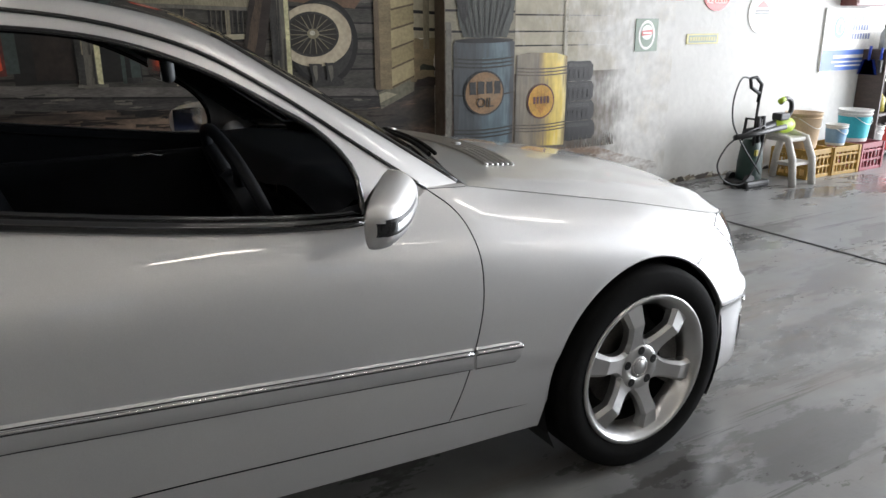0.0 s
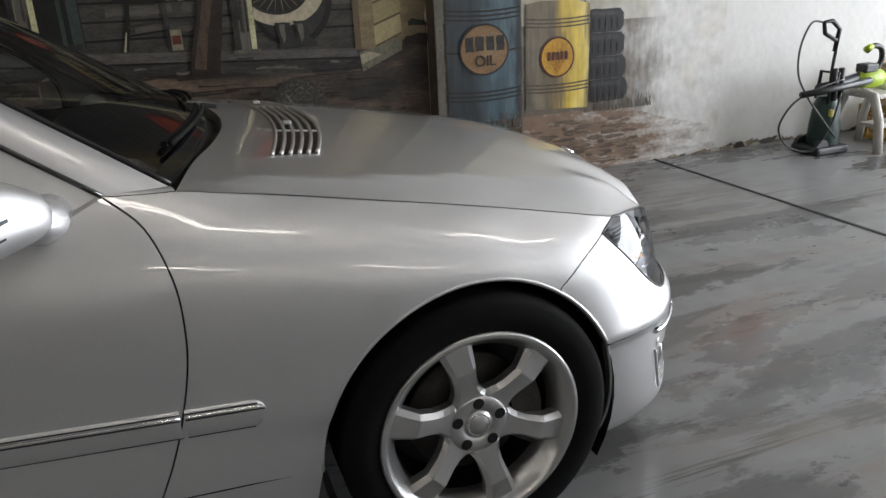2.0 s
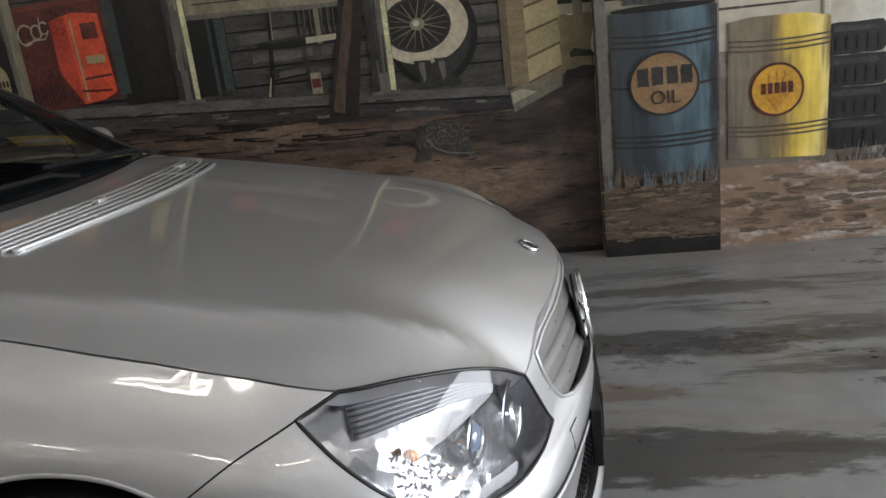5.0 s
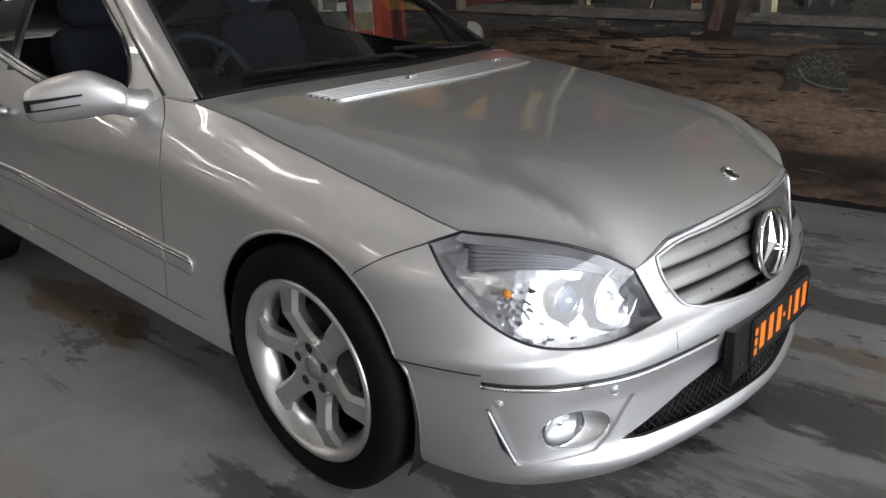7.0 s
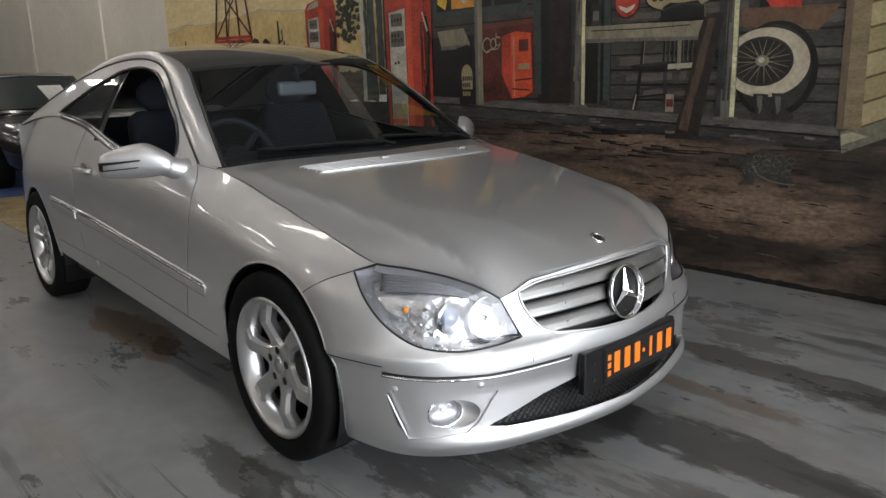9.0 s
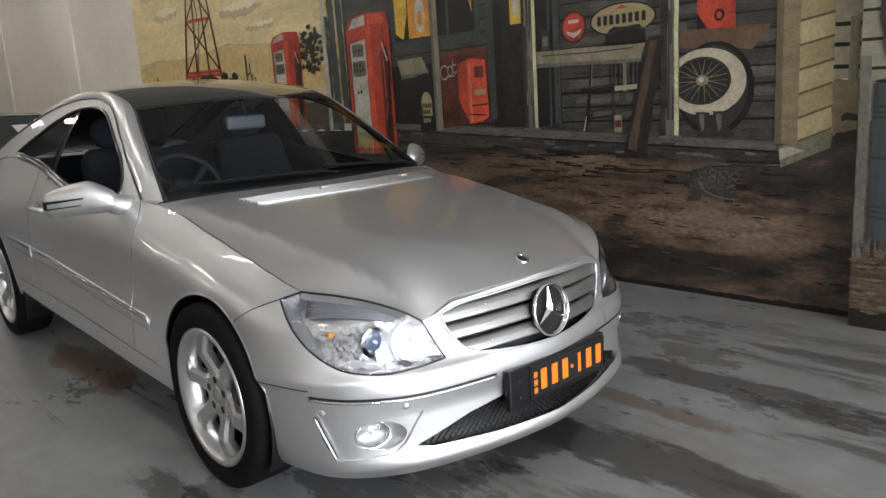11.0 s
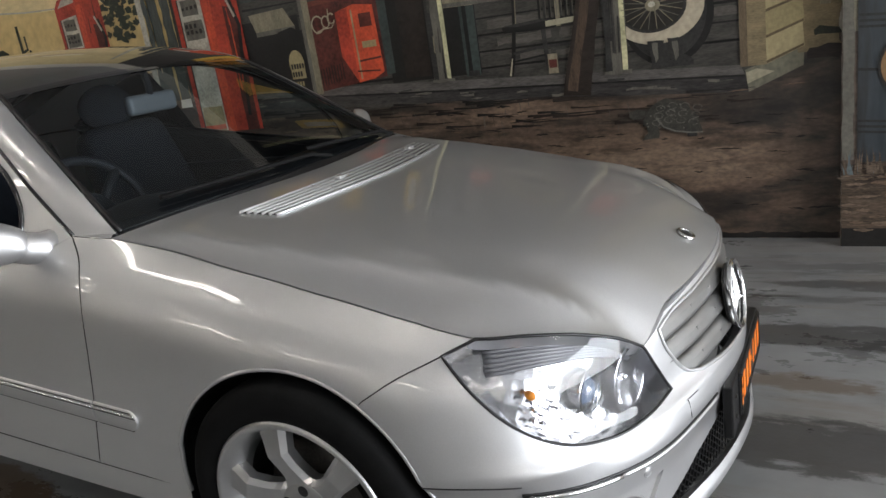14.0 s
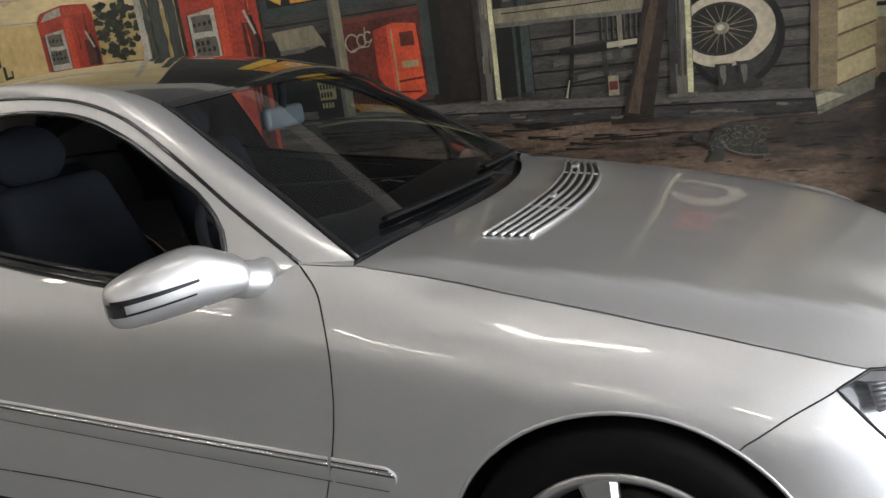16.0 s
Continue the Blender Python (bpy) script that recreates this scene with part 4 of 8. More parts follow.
for side in (-1, 1):
    q = skin(side)
    way = -side
    lamp = panel("headlamp", np.array(hl), offset(-0.055 * way, q), ALLOYDARK, car, step=0.03, gap=0.0, flange=0, outward=way, label="clear-lens headlamp with bright reflectors")
    lamp.data.materials[0] = HLBEZEL

    def hs(w, z, off, q=q, way=way):
        return surf(s_w(w, z), z, off * way, q)
    for w, z, r, nm in ((0.572, 0.562, 0.044, "projector"), (0.472, 0.550, 0.066, "reflector")):
        o = hs(w, z, -0.045)
        M = Matrix.Translation(o) @ Vector((1, side * 0.18, -0.02)).to_track_quat("Z", "Y").to_matrix().to_4x4()
        part(nm, lathe_bm([(r * 1.1, 0.016), (r * 1.02, 0.020), (r * 0.98, 0.014), (r * 0.75, -0.014), (r * 0.4, -0.034), (0.0005, -0.04)], 36, M), CHROME if nm == "projector" else HLBOWL, lamp, "", 50)
        if nm == "projector":
            part("projector_lens", lathe_bm([(r * 0.72, -0.012), (r * 0.66, 0.010), (r * 0.4, 0.022), (0.0005, 0.026)], 30, M), material("projector_glass", (0.10, 0.14, 0.22), 0.03, coat=1, spec=1, var=0), lamp, "", 60)
            part("projector_ring", lathe_bm([(r * 0.72, -0.014), (r * 0.86, 0.004), (r * 0.84, 0.012), (r * 0.70, 0.008)], 30, M), CHROME, lamp, "", 50)
        else:
            part("bulb", lathe_bm([(0.010, -0.03), (0.010, 0.0), (0.006, 0.008), (0.0005, 0.010)], 16, M), CHROME, lamp, "", 50)
    # broken, bright facets along the lower edge and the amber corner bulb
    rng = random.Random(5)
    bm = bmesh.new()
    for k in range(90):
        w, z = 0.53 + 0.16 * rng.random() ** 0.7, 0.490 + 0.105 * rng.random()
        if abs(w - 0.572) < 0.045 and abs(z - 0.562) < 0.045:
            continue
        if not inside(np.array(hl), np.array([(s_w(w, z), z)]))[0]:
            continue
        o = hs(w, z, -0.046)
        bmesh.ops.create_cube(bm, size=1, matrix=Matrix.LocRotScale(o, Euler((rng.uniform(-1, 1), rng.uniform(-1, 1), rng.uniform(-1, 1))), (0.003, 0.003 + 0.010 * rng.random(), 0.002 + 0.005 * rng.random())))
    tagged(part("facet_reflector", bm, HLFACET, lamp), "bright faceted reflector pieces", kind="stuff")
    o = hs(0.668, 0.590, -0.028)
    part("corner_bulb", lathe_bm([(0.006, -0.016), (0.009, -0.006), (0.009, 0.002), (0.006, 0.008), (0.0005, 0.010)], 20, Matrix.Translation(o) @ Vector((0.8, side * 0.6, 0)).to_track_quat("Z", "Y").to_matrix().to_4x4()), AMBER, lamp, "amber indicator bulb", 60)
    # ribbed upper shelf inside the lens
    for k in range(7):
        pts = []
        for u in np.linspace(0.03, 0.97, 20):
            line = smooth_line(hl_top, 40)
            p = line[int(u * 39)]
            z = p[2] - 0.008 - (0.0082 - 0.0045 * u) * k
            pts.append(surf(s_at(p[0], p[1], z), z, (-0.034) * way, q))
        part("shelf_rib", tube_bm(pts, 0.0048, 6), HLSHADE, lamp, "", 60)
    loop = resample(np.array(hl), 0.012)
    bm = bmesh.new()
    g = [[bm.verts.new(surf(s, z, o * way, q)) for o in (-0.003, -0.030, -0.055)] for s, z in loop]
    for i in range(len(g)):
        for j in range(2):
            bm.faces.new((g[i][j], g[(i + 1) % len(g)][j], g[(i + 1) % len(g)][j + 1], g[i][j + 1]))
    part("lamp_wall", bm, HLBEZEL, lamp, "", 60)
    gl = panel("lens", np.array(hl), offset(0.0, q), LENS, lamp, step=0.02, gap=0.002, flange=0, outward=way, label="clear headlamp cover")
    gl.visible_shadow = False
    rimp = [surf(s, z, -0.001 * way, q) for s, z in resample(np.array(hl), 0.015)]
    part("lamp_seal", tube_bm(rimp, 0.0034, 6, closed=True), BLACK, lamp, "dark rubber seal", 70)

# ---- bonnet ----
_zc = spline([-0.46, -0.2, 0.0, 0.2, 0.4, 0.55, 0.66, 0.70, 0.725, 0.742, 0.76], [0.930, 0.902, 0.873, 0.840, 0.800, 0.755, 0.712, 0.694, 0.678, 0.657, 0.625])
_hs = skin(1)(np.array([p[0] for p in SEAM_S]), np.array([p[1] for p in SEAM_S]))
_front = np.array(smooth_line([hood_seam[-1]] + hl_top[1:] + [(0.674, 0.390, 0.624), (0.690, 0.34, 0.648), (0.722, 0.2, 0.660), (0.743, 0.0, 0.664)], 60))
_fs = [s_at(*p) for p in _front]
_front = skin(1)(np.array(_fs), _front[:, 2])
_front[-1, 1] = 0.0
_edge = np.concatenate([_hs[:-1], _front])
_o = np.argsort(_hs[:, 0])
_ws = spline(_hs[_o][::2, 0], _hs[_o][::2, 1])
_zs = spline(_hs[_o][::2, 0], _hs[_o][::2, 2])
# front edge height by half width
_fo = _front[np.argsort(_front[:, 1])]
_fw_s = spline(_fo[::3, 1], _fo[::3, 2])
_fx_s = spline(_fo[::3, 1], _fo[::3, 0])


def hood_raw(x, y):
    x, y = np.atleast_1d(np.asarray(x, float)), np.atleast_1d(np.asarray(y, float))
    w = np.abs(y)
    xs = np.minimum(x, 0.411)
    ws, zs, zc = _ws(xs), _zs(xs), _zc(x)
    # the seam height runs on forwards as the lamp's upper edge
    fx = _fx_s(np.clip(w, 0, 0.677))
    rel = np.clip(w / ws, 0, 1.1)
    z0 = _zc(xs) - (_zc(xs) - zs) * rel ** 2.6
    # ahead of the lamps' rear corner the surface runs down to the front edge
    span = np.maximum(fx - 0.30, 0.02)
    u = np.clip((x - 0.30) / span, 0, 1.15)
    zedge = _fw_s(np.clip(w, 0, 0.677))
    zb = _zc(np.full_like(x, 0.30)) - (_zc(np.full_like(x, 0.30)) - _zs(np.full_like(x, 0.30))) * np.clip(w / _ws(np.full_like(x, 0.30)), 0, 1.1) ** 2.6
    zf = zb + (zedge - zb) * (0.42 * u + 0.58 * u ** 2.6)
    z = np.where(x > 0.30, zf, z0)
    bl = np.clip((x - 0.10) / 0.20, 0, 1)
    bl = bl * bl * (3 - 2 * bl)
    sl = (zb + (zedge - zb) * 0.42 * np.minimum((x - 0.30) / span, 0))
    z = np.where((x <= 0.30) & (x > 0.10), z0 * (1 - bl) + (z0 * 0.35 + sl * 0.65) * bl, z)
    return z


# the bonnet's heights, evened out over a net of 1 cm
HX0, HW, HSTEP = -0.72, 0.86, 0.01
_gx, _gw = np.arange(HX0, 0.96, HSTEP), np.arange(-HW, HW + HSTEP / 2, HSTEP)
_field = np.array([hood_raw(np.full_like(_gw, x), _gw) for x in _gx])
for _axis, _wide in ((0, 4.2), (1, 2.4)):
    _ker = np.exp(-0.5 * (np.arange(-14, 15) / _wide) ** 2)
    _ker /= _ker.sum()
    _pad = np.pad(_field, [(14, 14) if k == _axis else (0, 0) for k in (0, 1)], mode="reflect", reflect_type="odd")
    _field = np.apply_along_axis(lambda v: np.convolve(v, _ker, "valid"), _axis, _pad)
_crease = spline([-0.55, -0.45, -0.35, -0.15, 0.05, 0.27, 0.44, 0.53, 0.60, 0.66, 0.80], [0.618, 0.612, 0.606, 0.590, 0.568, 0.546, 0.522, 0.492, 0.452, 0.415, 0.33])


def _cubic(t):
    return ((-t**3 + 2 * t**2 - t) / 2, (3 * t**3 - 5 * t**2 + 2) / 2, (-3 * t**3 + 4 * t**2 + t) / 2, (t**3 - t**2) / 2)


def hood_even(x, y):
    x, y = np.atleast_1d(np.asarray(x, float)), np.atleast_1d(np.asarray(y, float))
    x, y = np.broadcast_arrays(x, y)
    u, v = np.clip((x - HX0) / HSTEP, 1, len(_gx) - 3), np.clip((y + HW) / HSTEP, 1, len(_gw) - 3)
    i, j = u.astype(int), v.astype(int)
    cu, cv = _cubic(u - i), _cubic(v - j)
    z = sum(cu[a] * cv[b] * _field[i + a - 1, j + b - 1] for a in range(4) for b in range(4))
    # creases from the grille's corners to the windscreen
    d = np.abs(y) - _crease(x)
    fade = np.clip((0.665 - x) / 0.16, 0, 1) * np.clip((x + 0.52) / 0.14, 0, 1)
    fade = fade * fade * (3 - 2 * fade)
    r = np.sqrt(d * d + 0.006 ** 2) - 0.006
    return z + fade * 0.0145 * np.exp(-r / np.where(d > 0, 0.034, 0.15))


_rim_lift = _edge[:, 2] - hood_even(_edge[:, 0], _edge[:, 1])


def hood_z(x, y):
    """The evened bonnet, led up to its own edges."""
    x, y = np.broadcast_arrays(np.atleast_1d(np.asarray(x, float)), np.atleast_1d(np.asarray(y, float)))
    d2 = (x[:, None] - _edge[None, :, 0]) ** 2 + (np.abs(y)[:, None] - _edge[None, :, 1]) ** 2
    near = np.exp(-(d2 - d2.min(1)[:, None]) / 0.02 ** 2)
    lift = (near * _rim_lift).sum(1) / near.sum(1)
    return np.c_[x, y, hood_even(x, y) + lift * np.exp(-d2.min(1) / 0.055 ** 2)]


rear = smooth_line([(_edge[0][0], _edge[0][1]), (-0.503, 0.50), (-0.448, 0.33), (-0.412, 0.15), (-0.402, 0.0)], 24)
half = [(x, w) for x, w, z in _edge]
outline = [(x, -w) for x, w in rear[::-1]] + [(x, -w) for x, w in half[1:]] + [(x, w) for x, w in half[::-1][1:]] + [(x, w) for x, w in rear[1:]]
outline = np.array(outline[:-1])
# one wide fresh-air vent across the bonnet


def vent_x(k, y):
    """x of the edge k (0 rear to 5 front) of the vent at y."""
    bow = 1 - (y / 0.46) ** 2
    return -0.335 + 0.0195 * k + (0.060 + 0.003 * k) * bow


hood = panel("bonnet", outline, hood_z, SILVER, car, step=0.02, gap=0.0013, flange=0.030, outward=1, dark_edge=False)
ys = np.linspace(-0.455, 0.455, 40)
well = np.array([(vent_x(0, y), y) for y in ys] + [(vent_x(5, y), y * 0.96) for y in ys[::-1]])
panel("vent_well", well, hood_z, BLACK, hood, step=0.02, gap=0, flange=0, lift=0.0012)
for k in range(6):
    e = 0.455 - 0.018 * k / 5
    pts = [Vector(hood_z(vent_x(k, y), y)[0]) + Vector((0, 0, 0.0030)) for y in np.linspace(-e, e, 40)]
    part("vent_fin", tube_bm(pts, 0.0052, 8), SILVER, hood, "silver air vent fin", 60)
for y in (-0.215, 0.215):
    part("vent_rib", tube_bm([Vector(hood_z(vent_x(k, y), y)[0]) + Vector((0, 0, 0.002)) for k in range(6)], 0.004, 6), SILVER, hood, "", 60)
for y in (-0.13, 0.30):
    p = Vector(hood_z(vent_x(1.6, y), y)[0])
    part("washer_jet", box_bm(p.x - 0.011, p.x + 0.011, p.y - 0.017, p.y + 0.017, p.z + 0.004, p.z + 0.016, 0.005), SILVER, hood, "small washer jet")
em = Vector(hood_z(0.672, 0)[0])
nz = Vector(hood_z(0.664, 0)[0]) - Vector(hood_z(0.680, 0)[0])
M = Matrix.Translation(em + Vector((0.001, 0, 0.002))) @ Euler((0, math.atan2(nz.z, -nz.x), 0)).to_matrix().to_4x4()
eb = part("bonnet_badge", lathe_bm([(0.0005, 0.003), (0.016, 0.003), (0.0165, 0.002)], 28, M), PLATEBLACK, hood, "small round dark bonnet badge", 40)
part("badge_ring", lathe_bm([(0.016, 0.002), (0.0175, 0.005), (0.023, 0.004), (0.0245, 0.0)], 28, M), CHROME, eb, "", 40)

# ---- greenhouse ----
def cabin_w(x, z):
    """Half width of the glasshouse."""
    d = z - 0.90
    t = np.clip((x + 1.20) / 0.65, 0, 1)
    b = np.clip((-2.3 - x) / 1.0, 0, 1)
    return 0.766 - 0.41 * d - 0.40 * np.clip(d, 0, 1) ** 2 - 0.072 * t * t * (3 - 2 * t) - 0.05 * b * b


def cabin(side):
    def place(x, z):
        x, z = np.atleast_1d(np.asarray(x, float)), np.atleast_1d(np.asarray(z, float))
        return np.c_[x, side * cabin_w(x, z), z]
    return place


rail = [(-0.668, 0.918), (-0.83, 1.033), (-1.0, 1.156), (-1.16, 1.250), (-1.31, 1.300), (-1.5, 1.330), (-1.8, 1.338), (-2.1, 1.312), (-2.4, 1.252), (-2.7, 1.172), (-3.05, 1.075), (-3.40, 0.992)]
glass_top = [(-0.850, 0.884), (-0.843, 0.925), (-0.852, 0.985), (-0.905, 1.058), (-1.01, 1.132), (-1.14, 1.208), (-1.28, 1.263), (-1.5, 1.298), (-1.75, 1.292), (-2.0, 1.240), (-2.25, 1.160), (-2.46, 1.082)]
glass_low = [(-2.46, 1.082), (-2.36, 1.074), (-1.93, 1.038), (-1.5, 0.966), (-1.27, 0.932), (-1.1, 0.910), (-0.95, 0.893), (-0.850, 0.884)]
RAIL, GT, GL_ = smooth_line(rail, 70), smooth_line(glass_top, 50), smooth_line(glass_low, 30)
opening = np.concatenate([GT, GL_[1:-1]])
low = np.concatenate([smooth_line(belt, 30), smooth_line(belt_rear, 30)[1:]])
frame_outline = np.concatenate([RAIL, low[::-1][1:-1]])
# windscreen edge and roof edge, as one long line inside the rail
inner = np.array([(-0.556, 0.655, 0.912), (-0.75, 0.605, 1.045), (-0.95, 0.553, 1.178), (-1.132, 0.508, 1.290), (-1.30, 0.497, 1.338), (-1.5, 0.490, 1.367), (-1.8, 0.485, 1.376), (-2.1, 0.485, 1.352), (-2.4, 0.485, 1.288), (-2.7, 0.49, 1.205), (-3.05, 0.50, 1.10), (-3.40, 0.52, 1.0)])
INNER = smooth_line(inner, 70)
K_TOP = 15.3   # where the windscreen ends and the glass roof begins
for side in (-1, 1):
    way = -side
    fr = panel("cabin_side", frame_outline, cabin(side), SILVER, car, step=0.028, holes=[opening], gap=0.0015, flange=0.016, outward=way)
    R3 = np.c_[RAIL[:, 0], side * cabin_w(RAIL[:, 0], RAIL[:, 1]), RAIL[:, 1]]
    I3 = INNER * (1, side, 1)

    def rail_fn(u, v, R3=R3, I3=I3, side=side):
        k = u * 69
        i = min(int(k), 68)
        t = k - i
        a, b = R3[i] * (1 - t) + R3[i + 1] * t, I3[i] * (1 - t) + I3[i + 1] * t
        p = a + (b - a) * v
        bulge = 0.014 * 4 * v * (1 - v) * min(1.0, u / 0.09) ** 0.8
        return Vector(p) + Vector((0.25, side * 0.55, 0.8)).normalized() * bulge
    part("roof_rail", grid_bm(rail_fn, 80, 8), SILVER, car, "silver roof rail and windscreen pillar", 40)
    part("pillar_trim", grid_bm(lambda u, v, rail_fn=rail_fn, side=side: rail_fn(0.02 + 0.9 * u, v) - Vector((0.25, side * 0.55, 0.8)).normalized() * 0.016, 60, 4), CABIN, car, "dark inner pillar trim", 40)
    # the wing's top runs up into the pillar's foot, and the door's top into the glass frame
    top0, top1 = DOOR_F[0], SEAM_S[0]

    def foot_fn(u, v, side=side, rail_fn=rail_fn):
        a = Vector(skin(side)(top0[0] + (top1[0] - top0[0]) * u, top0[1] + (top1[1] - top0[1]) * u)[0])
        b = rail_fn(0.0, u)
        return a.lerp(b, v) + Vector((0.1, side * 0.6, 0.8)) * (0.004 * math.sin(math.pi * v))
    part("pillar_foot", grid_bm(foot_fn, 14, 6), SILVER, car, "", 70)
    _b = smooth_line(belt, 60)

    def shelf_fn(u, v, side=side, _b=_b):
        x, z = _b[int(round(u * 30))]
        a, b = Vector(skin(side)(s_x(x, z), z)[0]), Vector(cabin(side)(x, z + 0.004)[0])
        return a.lerp(b, v) + Vector((0, 0, -0.003 * (1 - v)))
    part("door_shelf", grid_bm(shelf_fn, 30, 2), SILVER, car, "", 70)
    # black gutter between rail and door frame
    part("gutter", tube_bm([Vector(p) + Vector((0, side * 0.001, 0.0)) for p in R3[:62]], 0.0055, 6), GLOSSBLACK, car, "narrow black gutter strip", 60)
    part("window_seal", tube_bm([cabin(side)(x, z)[0] for x, z in resample(shrink(resample(opening, 0.03), 0.004), 0.03)], 0.0075, 8, closed=True), GLOSSBLACK, fr, "black window seal", 60)
    # the door glass is wound down; only the rear quarter keeps its pane
    pane = opening[opening[:, 0] < -1.70]
    g = panel("quarter_window", pane, offset(-0.004 * way, cabin(side)), SIDEGLASS, car, step=0.05, gap=0.0, flange=0, outward=way, label="dark tinted rear quarter window")
    g.visible_shadow = False
    # pillar between the door glass and the rear glass
    bm = grid_bm(lambda u, v, side=side: Vector(cabin(side)(-1.66 - 0.10 * v - 0.035 * u, 0.965 + 0.33 * u)[0]) - Vector((0, side * 0.006, 0)), 10, 3)
    part("door_pillar", bm, GLOSSBLACK, car, "black pillar behind the door glass")
    # waist seal
    part("waist_seal", tube_bm([Vector(cabin(side)(x, z - 0.012)[0]) + Vector((0, side * 0.004, 0)) for x, z in smooth_line(glass_low[1:], 40)], 0.014, 8), GLOSSBLACK, car, "black waist seal with a bright edge", 60)
    # door handle
    hx, hz = -1.78, 0.828
    o = Vector((hx, side * (skin(1)(s_x(hx, hz), hz)[0][1]), hz))
    dh = part("door_handle", tube_bm([o + Vector((dx, side * dy, 0.004 * math.cos(dx * 20))) for dx, dy in ((0.10, 0.004), (0.08, 0.026), (0.03, 0.036), (-0.03, 0.036), (-0.08, 0.026), (-0.10, 0.004))], 0.013, 10), SILVER, car, "silver bow door handle", 60)
    part("handle_cup", lathe_bm([(0.055, 0.001), (0.05, 0.0), (0.0005, -0.006)], 24, Matrix.Translation(o + Vector((0, side * 0.003, 0))) @ Vector((0, side, 0)).to_track_quat("Z", "Y").to_matrix().to_4x4() @ Matrix.Diagonal((1, 0.6, 1, 1))), SILVER, dh, "", 40)
    bpy.data.objects[dh.name].parent = car


def screen_fn(u, v):
    """Windscreen: u from the driver's to the far edge, v from the cowl to the roof."""
    w = 2 * u - 1
    e = INNER[:26]
    k = v * K_TOP
    i = min(int(k), 24)
    p = e[i] + (e[i + 1] - e[i]) * (k - i)
    bow = (1 - w * w)
    return Vector((p[0] + 0.115 * bow * (1 - 0.35 * v), w * p[1], p[2] + 0.024 * bow))


ws = part("windscreen", grid_bm(screen_fn, 36, 20), GLASS, car, "tinted laminated windscreen", 60)
ws.visible_shadow = False
for u in (0.0, 1.0):
    part("screen_seal", tube_bm([screen_fn(u + (0.008 if u == 0 else -0.008), v) for v in np.linspace(0, 1, 24)], 0.007, 8), BLACK, car, "black windscreen seal", 60)
part("screen_band", grid_bm(lambda u, v: screen_fn(u, 0.955 + 0.045 * v) + Vector((0, 0, 0.002)), 36, 2), GLOSSBLACK, car, "black band along the top of the windscreen")
part("sun_sensor_band", grid_bm(lambda u, v: screen_fn(0.012 + 0.976 * u, 0.055 * v) + Vector((-0.002, 0, -0.004)), 36, 2), BLACK, car, "black ceramic band along the foot of the windscreen")


def roof_fn(u, v):
    w = 2 * u - 1
    k = K_TOP + v * (46.0 - K_TOP)
    i = min(int(k), 68)
    p = INNER[i] + (INNER[i + 1] - INNER[i]) * (k - i)
    return Vector((p[0] + 0.115 * 0.65 * (1 - w * w) * (1 - v), w * p[1], p[2] + (0.024 + 0.012 * math.sin(math.pi * v)) * (1 - w * w)))


part("glass_roof", grid_bm(roof_fn, 24, 30), ROOFGLASS, car, "black glass panorama roof", 60)


def tail_fn(u, v):
    w = 2 * u - 1
    k = 46.0 + v * (69 - 46.0)
    i = min(int(k), 68)
    p = INNER[i] + (INNER[i + 1] - INNER[i]) * (k - i)
    return Vector((p[0] - 0.12 * (1 - w * w) * v, w * p[1], p[2] + 0.024 * (1 - w * w)))


part("rear_screen", grid_bm(tail_fn, 24, 20), GLOSSBLACK, car, "dark rear screen", 60)
part("tailgate", grid_bm(lambda u, v: Vector((-3.42 - 0.16 * v - 0.10 * (1 - (2 * u - 1) ** 2), (2 * u - 1) * (0.70 - 0.1 * v * v * 0 - 0.02), 0.995 - 0.84 * v)), 20, 12), SILVER, car, "silver tailgate", 50)
part("boot_lip", tube_bm([Vector((-3.40 - 0.16 * (1 - w * w), 0.60 * w, 1.000)) for w in np.linspace(-1, 1, 20)], 0.014, 8), SILVER, car, "silver boot lip spoiler", 60)

# cowl, wipers
WIPER = material("matt_black_wiper", (0.006, 0.006, 0.006), 0.75, spec=0.2, var=0.2, scale=40)


def cowl_fn(u, v):
    w = 2 * u - 1
    a = screen_fn(u, 0.015)
    fx = float(np.interp(abs(w) * 0.66, rear[::-1, 1], rear[::-1, 0]))
    h = hood_z(fx, w * 0.655)[0]
    b = Vector((fx + 0.01, w * 0.655, h[2] - 0.022))
    return a.lerp(b, v) + Vector((0, 0, -0.018 * math.sin(math.pi * v) - 0.004))


part("cowl", grid_bm(cowl_fn, 30, 6), BLACK, car, "black plastic cowl under the windscreen", 60)
for y0, y1, v1 in ((0.06, -0.52, 0.05), (0.56, 0.02, 0.05)):
    u0, u1 = (y0 / 0.655 + 1) / 2, (y1 / 0.655 + 1) / 2
    base = screen_fn(u0, 0.0) + Vector((0.035, 0, 0.012))
    pts = [base] + [screen_fn(u0 + (u1 - u0) * t, 0.02 + v1 * t) + Vector((0.014, 0, 0.018)) for t in np.linspace(0.1, 1, 8)]
    wp = part("wiper_arm", tube_bm(pts, 0.006, 6), WIPER, car, "black wiper arm", 60)
    part("wiper_blade", tube_bm([screen_fn(u0 + (u1 - u0) * t + 0.05, 0.02 + v1 * t + 0.012) + Vector((0.008, 0, 0.009)) for t in np.linspace(0.15, 1.1, 10)], 0.007, 6), WIPER, wp)

